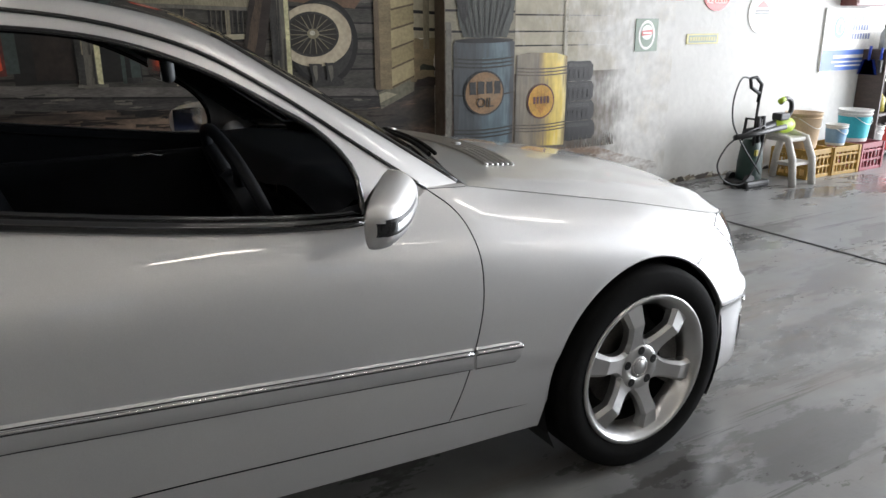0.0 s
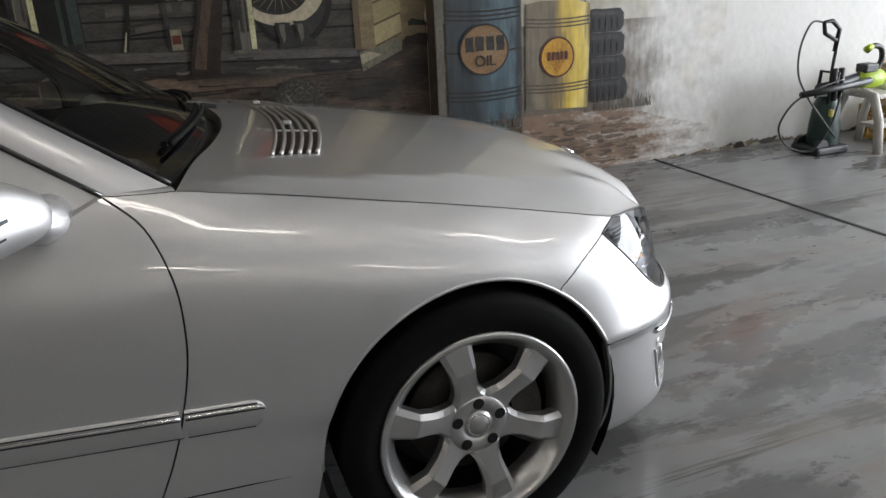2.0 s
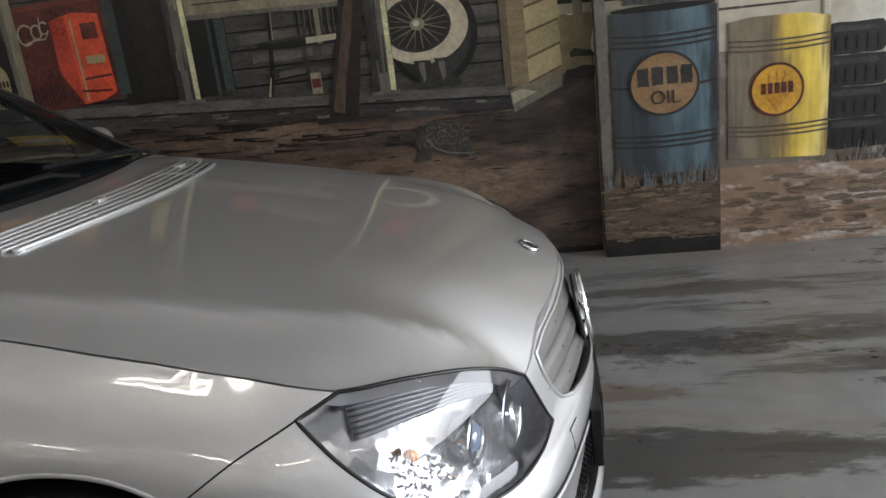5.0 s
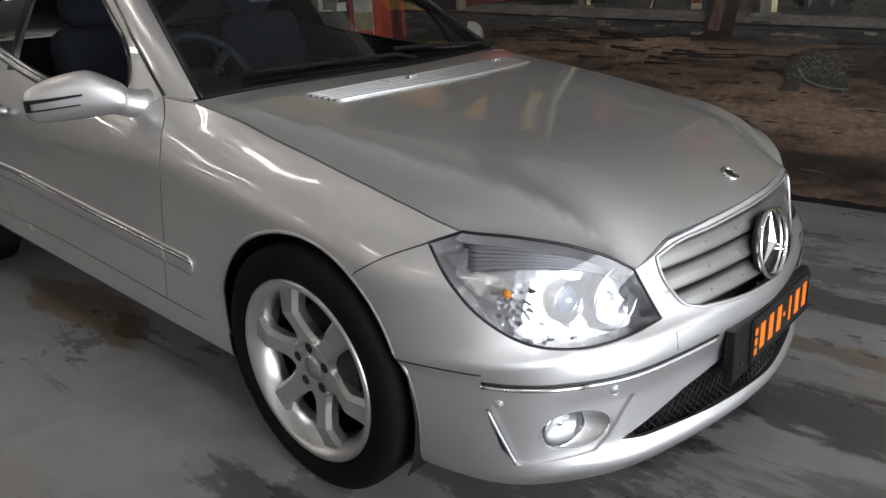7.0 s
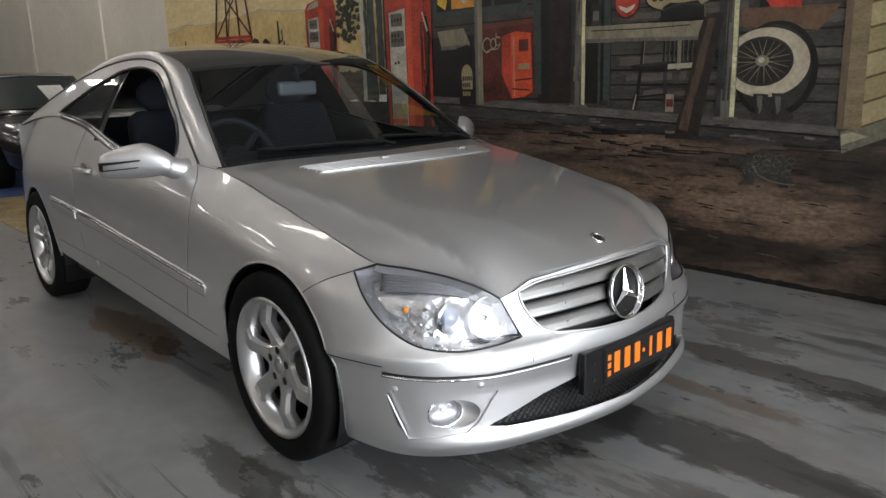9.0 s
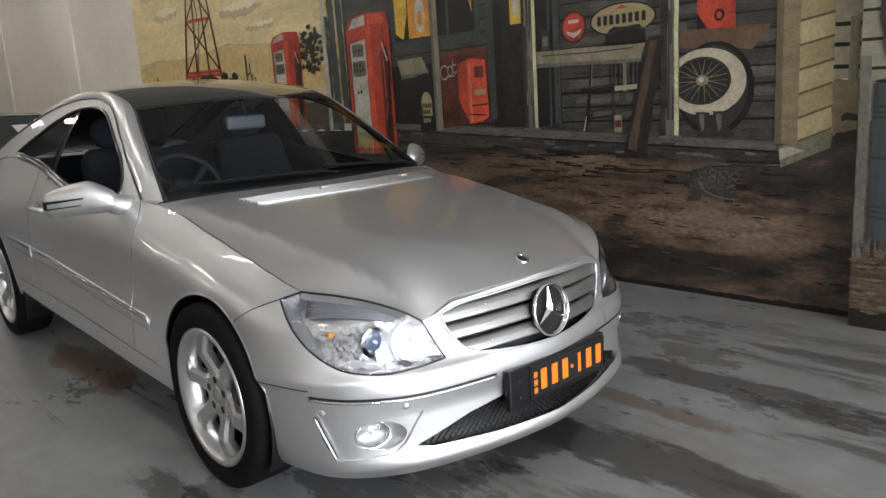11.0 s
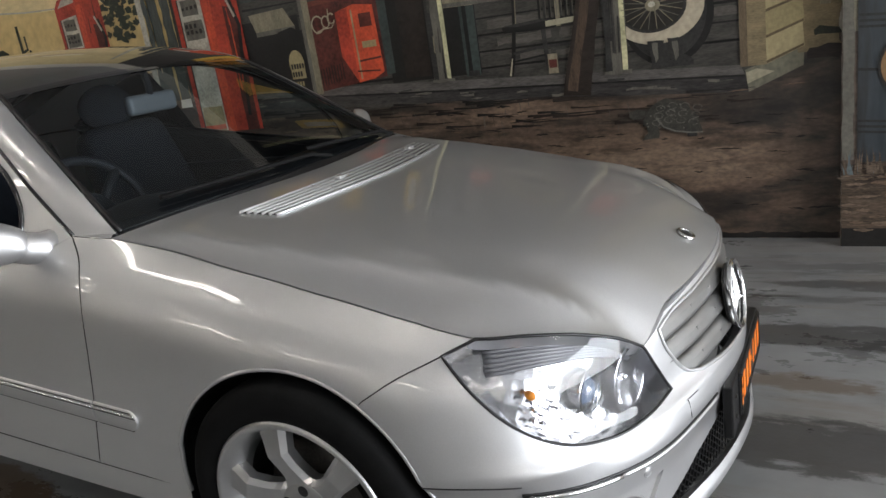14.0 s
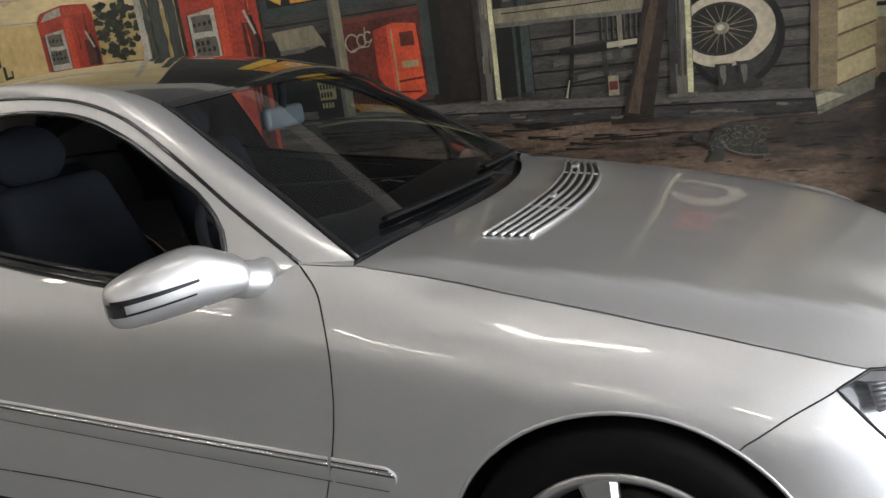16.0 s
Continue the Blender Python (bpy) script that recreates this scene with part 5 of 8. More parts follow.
# ---- door mirrors ----
MIRROR = [(-0.15, 0.938, 0.901, 0.02, 0.008), (-0.12, 0.952, 0.890, 0.034, 0.01), (0.0, 0.974, 0.880, 0.047, 0.012), (0.3, 1.004, 0.873, 0.058, 0.014), (0.6, 0.994, 0.869, 0.062, 0.014), (0.82, 0.978, 0.868, 0.056, 0.012), (0.94, 0.964, 0.875, 0.042, 0.01), (0.99, 0.947, 0.889, 0.022, 0.008), (1.0, 0.928, 0.908, 0.004, 0.003)]
_mt = [r[0] for r in MIRROR]
_mf = [spline(_mt, [r[k] for r in MIRROR]) for k in (1, 2, 3, 4)]


def mirror_point(t, ang, side, grow=0.0):
    """A point of the mirror's housing: t from the door outwards, ang round it (0 is ahead)."""
    top, low, front, back = (float(f(t)) for f in _mf)
    c = Vector((-0.785 - 0.160 * t, side * (0.778 + 0.190 * t), (top + low) / 2))
    ahead = Vector((0.80, side * 0.60, 0))
    e = lambda v, p: math.copysign(abs(v) ** p, v)
    ca, sa = math.cos(ang), math.sin(ang)
    d = (front if ca > 0 else back) + grow
    return c + ahead * (d * e(ca, 0.85)) + Vector((0, 0, ((top - low) / 2 + grow) * e(sa, 0.80)))


for side in (-1, 1):
    ts = np.r_[-0.15, np.linspace(-0.13, 0.0, 5), np.linspace(0.05, 0.9, 17), 0.93, 0.95, 0.97, 0.985, 0.994, 1.0]
    bm = bmesh.new()
    g = [[bm.verts.new(mirror_point(t, 2 * math.pi * k / 36, side)) for k in range(36)] for t in ts]
    for a, b in zip(g, g[1:]):
        for k in range(36):
            bm.faces.new((a[k], a[(k + 1) % 36], b[(k + 1) % 36], b[k]))
    bm.faces.new(g[0][::-1]), bm.faces.new(g[-1])
    bmesh.ops.recalc_face_normals(bm, faces=bm.faces)
    mi = part("door_mirror", bm, SILVER, car, "silver door mirror with dark indicator slits", 60)

    def zang(t, z):
        top, low = float(_mf[0](t)), float(_mf[1](t))
        v = (z - (top + low) / 2) / ((top - low) / 2)
        return math.asin(max(-1, min(1, math.copysign(abs(v) ** 1.25, v))))

    def band(name, lo, hi, t0, t1, mat, grow, side=side):
        part(name, grid_bm(lambda u, v: mirror_point(t0 + (t1 - t0) * u, zang(t0 + (t1 - t0) * u, lo(u) + (hi(u) - lo(u)) * v), side, grow), 24, 4), mat, mi, "dark indicator slit")
    band("indicator_slit", lambda u: 0.928 + 0.012 * (1 - u) - 0.004 * u, lambda u: 0.934 + 0.012 * (1 - u) + 0.002 * u, 0.30, 0.97, BLACK, 0.0012)
    band("indicator_slit", lambda u: 0.903 + 0.012 * (1 - u), lambda u: 0.907 + 0.012 * (1 - u) + 0.001 * u, 0.34, 0.97, BLACK, 0.0012)
    band("indicator_lens", lambda u: 0.904, lambda u: 0.930, 0.88, 0.994, GLOSSBLACK, 0.0012)
    part("mirror_foot", tube_bm([(-0.756, side * 0.690, 0.896), (-0.762, side * 0.722, 0.895), (-0.772, side * 0.750, 0.903), (-0.79, side * 0.772, 0.914)], 0.041, 18), SILVER, mi, "", 60)
    part("mirror_glass", grid_bm(lambda u, v, side=side: mirror_point(0.12 + 0.76 * u, math.pi, side) + Vector((-0.003, 0, 0.09 * (v - 0.5))), 4, 4), CHROME, mi, "mirror glass")

# ---- number plate: letters stay plain bars ----
plate = part("number_plate", box_bm(0.800, 0.806, -0.135, 0.252, 0.288, 0.402, 0.003), PLATEBLACK, car, "black number plate with orange characters")
part("plate_holder", box_bm(0.778, 0.801, -0.226, 0.258, 0.278, 0.410, 0.005), BLACK, plate, "dark plastic plate holder")
part("plate_rim", tube_bm([(0.806, -0.131, 0.292), (0.806, 0.248, 0.292), (0.806, 0.248, 0.398), (0.806, -0.131, 0.398)], 0.003, 6, closed=True), BLACK, plate)
for k, y in enumerate((-0.072, -0.018, 0.036, 0.112, 0.163, 0.217)):
    w = 0.0145 if k != 3 else 0.007
    part("plate_bar", box_bm(0.8055, 0.8075, y - w, y + w, 0.313, 0.380, 0.002), PLATEORANGE, plate)
part("plate_bar", box_bm(0.8055, 0.8075, 0.066, 0.078, 0.338, 0.350, 0.002), PLATEORANGE, plate)
for k in range(3):
    part("plate_bar", box_bm(0.8055, 0.8075, -0.119, -0.103, 0.308 + 0.026 * k, 0.326 + 0.026 * k, 0.001), PLATEORANGE, plate)
for z in (0.315, 0.368):
    part("plate_screw", cyl_bm(0.0055, 0.004, 12, Matrix.Translation((0.802, -0.182, z)) @ Euler((0, radians(90), 0)).to_matrix().to_4x4()), ALLOYDARK, plate)

# ---- wheels ----
def wheel(cx, side, steer=0.0):
    rot = pose(cx, side * 0.728, HUB, 90 * (1 if side < 0 else -1), 0, 0) @ pose(0, 0, 0, 0, 0, 0)
    W = part("wheel", lathe_bm([(0.224, -0.08), (0.232, -0.085), (0.262, -0.100), (0.296, -0.098), (0.312, -0.086), (0.316, -0.06), (0.316, 0.06), (0.312, 0.078), (0.298, 0.089), (0.264, 0.093), (0.240, 0.086), (0.226, 0.080)], 72), RUBBER, car, "black tyre on a six-spoke alloy wheel", 40)
    W.matrix_basis = rot
    part("rim", lathe_bm([(0.2, -0.08), (0.19, 0.02), (0.196, 0.055), (0.215, 0.078), (0.222, 0.088), (0.230, 0.092), (0.236, 0.088), (0.237, 0.080)], 72), ALLOY, W, "silver alloy rim", 40)
    part("brake_disc", lathe_bm([(0.06, 0.0), (0.145, 0.0), (0.146, -0.02), (0.06, -0.02)], 48), ALLOYDARK, W, "dark brake disc", 40)
    part("rim_well", lathe_bm([(0.19, 0.02), (0.185, -0.075), (0.10, -0.078), (0.0005, -0.078)], 40), BLACK, W)
    part("caliper", polygon_prism([(0.09 * math.cos(a), 0.09 * math.sin(a)) for a in np.linspace(-0.6, 0.6, 8)] + [(0.162 * math.cos(a), 0.162 * math.sin(a)) for a in np.linspace(0.6, -0.6, 8)], lambda a, b, d: (a, b, d), 0.05), ALLOYDARK, W)
    # spokes flare outwards to the rim and have a raised spine
    bm = bmesh.new()
    prof = [(0.045, 0.036, 0.0585), (0.066, 0.047, 0.0590), (0.076, 0.0375, 0.0602), (0.092, 0.0305, 0.0640), (0.115, 0.0275, 0.0720), (0.150, 0.0300, 0.0835), (0.154, 0.0305, 0.0836), (0.190, 0.0365, 0.0745), (0.228, 0.0455, 0.0660)]
    rings = []
    for r, hw, h in prof:
        rings.append([bm.verts.new(p) for p in ((r, -hw, h - 0.034), (r, -hw, h - 0.012), (r, -hw * 0.66, h), (r, hw * 0.66, h), (r, hw, h - 0.012), (r, hw, h - 0.034))])
    for a, b in zip(rings, rings[1:]):
        for k in range(6):
            bm.faces.new((a[k], b[k], b[(k + 1) % 6], a[(k + 1) % 6]))
    bm.faces.new(rings[0]), bm.faces.new(rings[-1][::-1])
    bmesh.ops.recalc_face_normals(bm, faces=bm.faces)
    spoke = part("spoke", bm, ALLOY, W, "flared alloy spoke", 9)
    for k in range(6):
        s = spoke if k == 0 else new("spoke", spoke.data)
        s.parent = W
        s.matrix_basis = pose(0, 0, 0, 0, 0, 60 * k - 16)
    part("hub", lathe_bm([(0.078, 0.030), (0.074, 0.052), (0.068, 0.0606), (0.038, 0.0612), (0.036, 0.0575), (0.032, 0.0575), (0.031, 0.0615), (0.0005, 0.0620)], 40), ALLOY, W, "wheel hub with a round centre cap", 30)
    for k in range(5):
        a = 2 * math.pi * k / 5 + math.pi / 2
        part("wheel_bolt", lathe_bm([(0.0135, 0.0618), (0.0005, 0.0622)], 16, Matrix.Translation((0.0535 * math.cos(a), 0.0535 * math.sin(a), 0.0004))), BLACK, W)
    part("cap_ring", lathe_bm([(0.0275, 0.0616), (0.0262, 0.0630), (0.0245, 0.0620)], 32), CHROME, W, "", 40)
    return W


for cx in (0.0, BASE):
    for side in (-1, 1):
        wheel(cx, side)
        # inner wheel housing
        bm = bmesh.new()
        n = 28
        ang = np.linspace(-0.5, math.pi + 0.5, n)
        g = [[bm.verts.new((cx + ARCH_X + (R_ARCH + 0.004) * math.cos(a), side * y, ARCH_Z + (R_ARCH + 0.004) * math.sin(a))) for y in (0.79, 0.66, 0.45)] for a in ang]
        for i in range(n - 1):
            for j in range(2):
                bm.faces.new((g[i][j], g[i + 1][j], g[i + 1][j + 1], g[i][j + 1]))
        bm.faces.new([r[2] for r in g])
        part("wheel_housing", bm, BLACK, car, "black wheel housing")
        # rolled lip of the arch
        pts = [Vector(skin(side)(s_, z_)[0]) + Vector((0, -side * 0.004, 0)) for s_, z_ in arch_line(cx, A_FRONT_LOW if cx == 0 else math.pi - A_REAR_LOW, A_REAR_LOW if cx == 0 else math.pi - A_FRONT_LOW, 44, R_ARCH + 0.002)]
        part("arch_lip", tube_bm(pts, 0.0055, 6), SILVER, car, "", 60)
part("underbody", box_bm(-3.3, -0.40, -0.66, 0.66, 0.17, 0.30, 0.02), BLACK, car, "black underbody")
for name, x0, x1 in (("firewall", -0.42, -0.36), ("bulkhead", -3.2, -3.1)):
    part(name, box_bm(x0, x1, -0.62, 0.62, 0.25, 0.78), BLACK, car)
part("engine_bay", box_bm(-0.36, 0.5, -0.44, 0.44, 0.25, 0.55, 0.02), BLACK, car)
part("bumper_beam", box_bm(0.35, 0.62, -0.42, 0.42, 0.21, 0.44, 0.02), BLACK, car)
part("floor_pan", box_bm(-3.1, -0.42, -0.72, 0.72, 0.22, 0.30), CABIN, car)

# ---- cabin ----
for side in (-1, 1):
    part("door_card", box_bm(-1.9, -0.62, side * 0.70 - 0.02, side * 0.70 + 0.02, 0.28, 0.845, 0.01), CABIN, car, "dark inner door trim")
for side in (-1, 1):
    def card_fn(u, v, side=side):
        x = -0.70 - 1.75 * u
        top = float(np.interp(-x, [0.70, 0.85, 0.93, 1.1, 1.27, 1.5, 1.93, 2.45], [0.900, 0.905, 0.894, 0.912, 0.934, 0.968, 1.04, 1.08]))
        z = 0.80 + (top - 0.80) * v
        return Vector((x, side * (min(float(cabin_w(x, z)), 0.775) - 0.022), z))
    part("door_card_top", grid_bm(card_fn, 40, 4), CABIN, car, "dark inner door trim", 60)
part("inner_handle", tube_bm([(-1.03, 0.676, 0.828), (-1.055, 0.662, 0.832), (-1.09, 0.658, 0.842), (-1.115, 0.662, 0.838), (-1.15, 0.676, 0.838)], 0.0045, 8), CHROME, car, "chrome inner door handle", 60)
part("dashboard", grid_bm(lambda u, v: Vector((-0.56 - 0.34 * v + 0.09 * (1 - (2 * u - 1) ** 2) * (1 - v), (2 * u - 1) * 0.66, 0.895 + 0.015 * math.sin(math.pi * v) + 0.035 * math.exp(-((2 * u - 1 + 0.55) / 0.25) ** 2) * v - 0.3 * max(0, v - 0.85))), 30, 12), CABIN, car, "dark soft dashboard", 60)
part("dash_front", grid_bm(lambda u, v: Vector((-0.90 + 0.14 * v, (2 * u - 1) * 0.66, 0.85 - 0.40 * v)), 10, 6), CABIN, car)


def seat(y, x=-1.45):
    st = part("front_seat", box_bm(x - 0.10, x + 0.40, y - 0.25, y + 0.25, 0.42, 0.58, 0.07, 4), SEAT, car, "dark cloth bucket seat", 60)
    bm = box_bm(-0.07, 0.07, -0.25, 0.25, 0.0, 0.60, 0.065, 4)
    for v in bm.verts:
        v.co.y *= 1 - 0.22 * max(0, v.co.z - 0.25) / 0.35
    bmesh.ops.transform(bm, matrix=pose(x - 0.10, y, 0.52, 0, -20, 0), verts=bm.verts)
    part("backrest", bm, SEAT, st, "", 60)
    bm = bmesh.new()
    bmesh.ops.create_uvsphere(bm, u_segments=20, v_segments=14, radius=1, matrix=Matrix.Translation((x - 0.335, y, 1.165)) @ Matrix.Diagonal((0.055, 0.135, 0.095, 1)))
    part("headrest", bm, SEAT, st, "", 80)
    for dy in (-0.05, 0.05):
        part("headrest_post", tube_bm([(x - 0.33, y + dy, 1.10), (x - 0.30, y + dy, 1.0)], 0.007, 8), CHROME, st)


seat(-0.36), seat(0.36)
rs = part("rear_seat", box_bm(-2.45, -2.0, -0.6, 0.6, 0.42, 0.58, 0.06, 3), SEAT, car, "dark cloth rear bench", 60)
bm = box_bm(-0.07, 0.07, -0.6, 0.6, 0.0, 0.55, 0.06, 3)
bmesh.ops.transform(bm, matrix=pose(-2.40, 0, 0.52, 0, -24, 0), verts=bm.verts)
part("backrest", bm, SEAT, rs, "", 60)
SW = pose(-1.02, -0.36, 0.88, 0, 68, 0)
sw = part("steering_wheel", tube_bm([SW @ Vector((0.185 * math.cos(a), 0.185 * math.sin(a), 0)) for a in np.linspace(0, 2 * math.pi, 40, endpoint=False)], 0.015, 10, closed=True), CABIN, car, "black leather steering wheel", 60)
part("boss", lathe_bm([(0.07, -0.03), (0.075, 0.0), (0.055, 0.022), (0.0005, 0.028)], 28, SW), CABIN, sw, "", 50)
for a in (0.0, 2.3, -2.3):
    part("wheel_spoke", tube_bm([SW @ Vector((0.06 * math.cos(a), 0.06 * math.sin(a), 0)), SW @ Vector((0.18 * math.cos(a), 0.18 * math.sin(a), 0))], 0.016, 8), CABIN, sw, "", 60)
rm = part("rear_view_mirror", box_bm(-1.135, -1.10, -0.075, 0.135, 1.145, 1.212, 0.02, 4), MIRRORBACK, car, "pale grey interior mirror housing", 60)
part("mirror_glass", box_bm(-1.139, -1.136, -0.065, 0.125, 1.153, 1.204), CHROME, rm)
part("mirror_stem", tube_bm([(-1.115, 0.03, 1.205), (-1.10, 0.02, 1.245), (-1.085, 0.0, 1.285)], 0.012, 8), CABIN, rm)

# ---- the painted mural ----
_paints = {}


def tone(r, g, b, var=0.30, scale=7.0, stretch=(1, 1, 1)):
    """A matt wall paint, brushed unevenly."""
    key = (r, g, b, var, scale, stretch)
    if key not in _paints:
        _paints[key] = material("wall_paint", tuple(0.86 * c**1.13 for c in (r, g, b)), 0.42, spec=0.4, var=min(0.75, 1.1 * var), scale=scale, bump=0.06, bscale=30, stretch=stretch)
    return _paints[key]


def oval(cx, cz, rx, rz, n=32, a0=0.0, a1=2 * math.pi):
    full_turn = abs(a1 - a0 - 2 * math.pi) < 1e-6
    return [(cx + rx * math.cos(a), cz + rz * math.sin(a)) for a in np.linspace(a0, a1, n, endpoint=not full_turn)]


def rect(x0, z0, x1, z1):
    return [(x0, z0), (x1, z0), (x1, z1), (x0, z1)]


def stroke(pts, w, w2=None):
    """A brush stroke: a ribbon along the points."""
    p = np.array(pts, float)
    d = np.gradient(p, axis=0)
    d /= np.linalg.norm(d, axis=1)[:, None] + 1e-12
    n = np.c_[-d[:, 1], d[:, 0]]
    ws = np.linspace(w, w if w2 is None else w2, len(p))[:, None] / 2
    return [tuple(q) for q in np.concatenate([p + n * ws, (p - n * ws)[::-1]])]


_rg = random.Random(11)


def rough(poly, amp, step=0.05):
    """An uneven, hand-painted outline."""
    q = resample(np.array(poly), step)
    return [(x + _rg.uniform(-amp, amp), z + _rg.uniform(-amp, amp)) for x, z in q]


def paint(name, parent, plane, shapes, label=""):
    """shapes: (layer, paint, outline). Each layer lies a brush's thickness above the last."""
    mats, rank, bm = [], {}, bmesh.new()
    for layer, mat, poly in shapes:
        if mat not in mats:
            mats.append(mat)
        rank[layer] = rank.get(layer, -1) + 1
        d = 0.0012 * (layer + 1) + 0.00006 * (rank[layer] % 18)
        vs = [bm.verts.new((x, plane - d, z)) for x, z in poly]
        f = bm.faces.new(vs)
        f.normal_update()
        if f.normal.y > 0:
            f.normal_flip()
        f.material_index = mats.index(mat)
    bmesh.ops.triangulate(bm, faces=bm.faces)
    return part(name, bm, mats, parent, label)


def graded(x0, x1, stops, streak=0.10, edge=4.0, tall=1.0):
    """Brushed paint that changes from side to side, with broken streaks; stops: (share of the width, colour)."""
    m = material("graded_wall_paint", (0.5, 0.5, 0.5), 0.36, spec=0.7, var=0.0, bump=0.06, bscale=30)
    n, l = m.node_tree.nodes, m.node_tree.links
    tc, sep, mr, add, rp = (n.new("ShaderNode" + k) for k in ("TexCoord", "SeparateXYZ", "MapRange", "Math", "ValToRGB"))
    l.new(tc.outputs["Object"], sep.inputs[0])
    mr.inputs["From Min"].default_value, mr.inputs["From Max"].default_value = x0, x1
    l.new(sep.outputs["X"], mr.inputs["Value"])
    prev = mr.outputs[0]
    for sc, st, k in ((edge, (1, 1, tall), streak * 2), (edge * 6, (1, 1, tall * 0.4), streak)):
        mp, tx, mu, ad = (n.new("ShaderNode" + q) for q in ("Mapping", "TexNoise", "MapRange", "Math"))
        mp.inputs["Scale"].default_value = st
        tx.inputs["Scale"].default_value, tx.inputs["Detail"].default_value = sc, 6
        mu.inputs["From Min"].default_value, mu.inputs["From Max"].default_value = 0.25, 0.75
        mu.inputs["To Min"].default_value, mu.inputs["To Max"].default_value = -k, k
        l.new(tc.outputs["Object"], mp.inputs[0]), l.new(mp.outputs[0], tx.inputs["Vector"]), l.new(tx.outputs[0], mu.inputs["Value"])
        l.new(prev, ad.inputs[0]), l.new(mu.outputs[0], ad.inputs[1])
        prev = ad.outputs[0]
    e = rp.color_ramp.elements
    while len(e) < len(stops):
        e.new(0.5)
    for el, (q, c) in zip(e, stops):
        el.position, el.color = q, (*c, 1)
    l.new(prev, rp.inputs[0])
    mx, nz, r2 = n.new("ShaderNodeMix"), n.new("ShaderNodeTexNoise"), n.new("ShaderNodeMapRange")
    mx.data_type, mx.blend_type = "RGBA", "MULTIPLY"
    mx.inputs[0].default_value = 1.0
    nz.inputs["Scale"].default_value, nz.inputs["Detail"].default_value = 14, 7
    r2.inputs["From Min"].default_value, r2.inputs["From Max"].default_value, r2.inputs["To Min"].default_value, r2.inputs["To Max"].default_value = 0.3, 0.7, 0.82, 1.08
    l.new(tc.outputs["Object"], nz.inputs["Vector"]), l.new(nz.outputs[0], r2.inputs["Value"])
    l.new(rp.outputs[0], mx.inputs[6]), l.new(r2.outputs[0], mx.inputs[7])
    l.new(mx.outputs[2], n["Principled BSDF"].inputs["Base Color"])
    return m


def fading(c, x0, x1, streak=0.22, edge=5.0, tall=1.0):
    """Paint that thins out into the white wall."""
    w = (0.682, 0.677, 0.655)
    m = graded(x0, x1, [(0.0, c), (0.35, tuple(0.7 * a + 0.3 * b for a, b in zip(c, w))), (0.9, tuple(0.12 * a + 0.88 * b for a, b in zip(c, w))), (1.0, w)], streak, edge, tall)
    p = m.node_tree.nodes["Principled BSDF"]
    p.inputs["Roughness"].default_value, p.inputs["Specular IOR Level"].default_value = 0.7, 0.5
    return m


mural = thing("mural", "hand-painted roadside petrol station mural on the workshop wall", "mural", kind="structure")
G = Y_MURAL
EARTH, EARTH2, EARTH3, SOIL = tone(0.115, 0.085, 0.062, 0.6, 5, (1, 1, 5)), tone(0.175, 0.126, 0.088, 0.5, 6, (1, 1, 5)), tone(0.040, 0.030, 0.024, 0.4, 5, (1, 1, 5)), tone(0.022, 0.020, 0.018, 0.4, 6)
SKY, SKY2, SAND, HAZE = tone(0.80, 0.66, 0.38, 0.16, 1.6, (1, 1, 3)), tone(0.90, 0.80, 0.56, 0.12, 2, (1, 1, 4)), tone(0.70, 0.53, 0.25, 0.18, 2), tone(0.62, 0.50, 0.33, 0.2, 3, (1, 1, 4))
BOARD, BOARD2, LINE = tone(0.075, 0.070, 0.062, 0.4, 5, (1, 1, 4)), tone(0.125, 0.115, 0.10, 0.35, 6, (1, 1, 5)), tone(0.012, 0.011, 0.010, 0.2)
GREYW, LITE, CREAM = tone(0.16, 0.15, 0.125, 0.3, 8, (4, 1, 1)), tone(0.40, 0.37, 0.27, 0.2, 9), tone(0.38, 0.32, 0.18, 0.2, 7)
RED, RED2, DKRED, WHITEP = tone(0.46, 0.070, 0.040, 0.4, 6), tone(0.64, 0.110, 0.050, 0.3, 7), tone(0.12, 0.034, 0.026, 0.5, 6), tone(0.52, 0.49, 0.41, 0.3, 9)
DKGREEN, TEAL, DARK, YELLOW, ORANGE = tone(0.035, 0.042, 0.026, 0.5, 14), tone(0.060, 0.078, 0.072, 0.3, 6), tone(0.018, 0.017, 0.016, 0.3, 6), tone(0.66, 0.44, 0.07, 0.3, 8), tone(0.62, 0.30, 0.05, 0.3, 9)
TAN, TAN2, GREYD = tone(0.27, 0.215, 0.13, 0.3, 8, (1, 1, 3)), tone(0.27, 0.24, 0.17, 0.3, 8, (3, 1, 1)), tone(0.05, 0.048, 0.045, 0.4, 10)

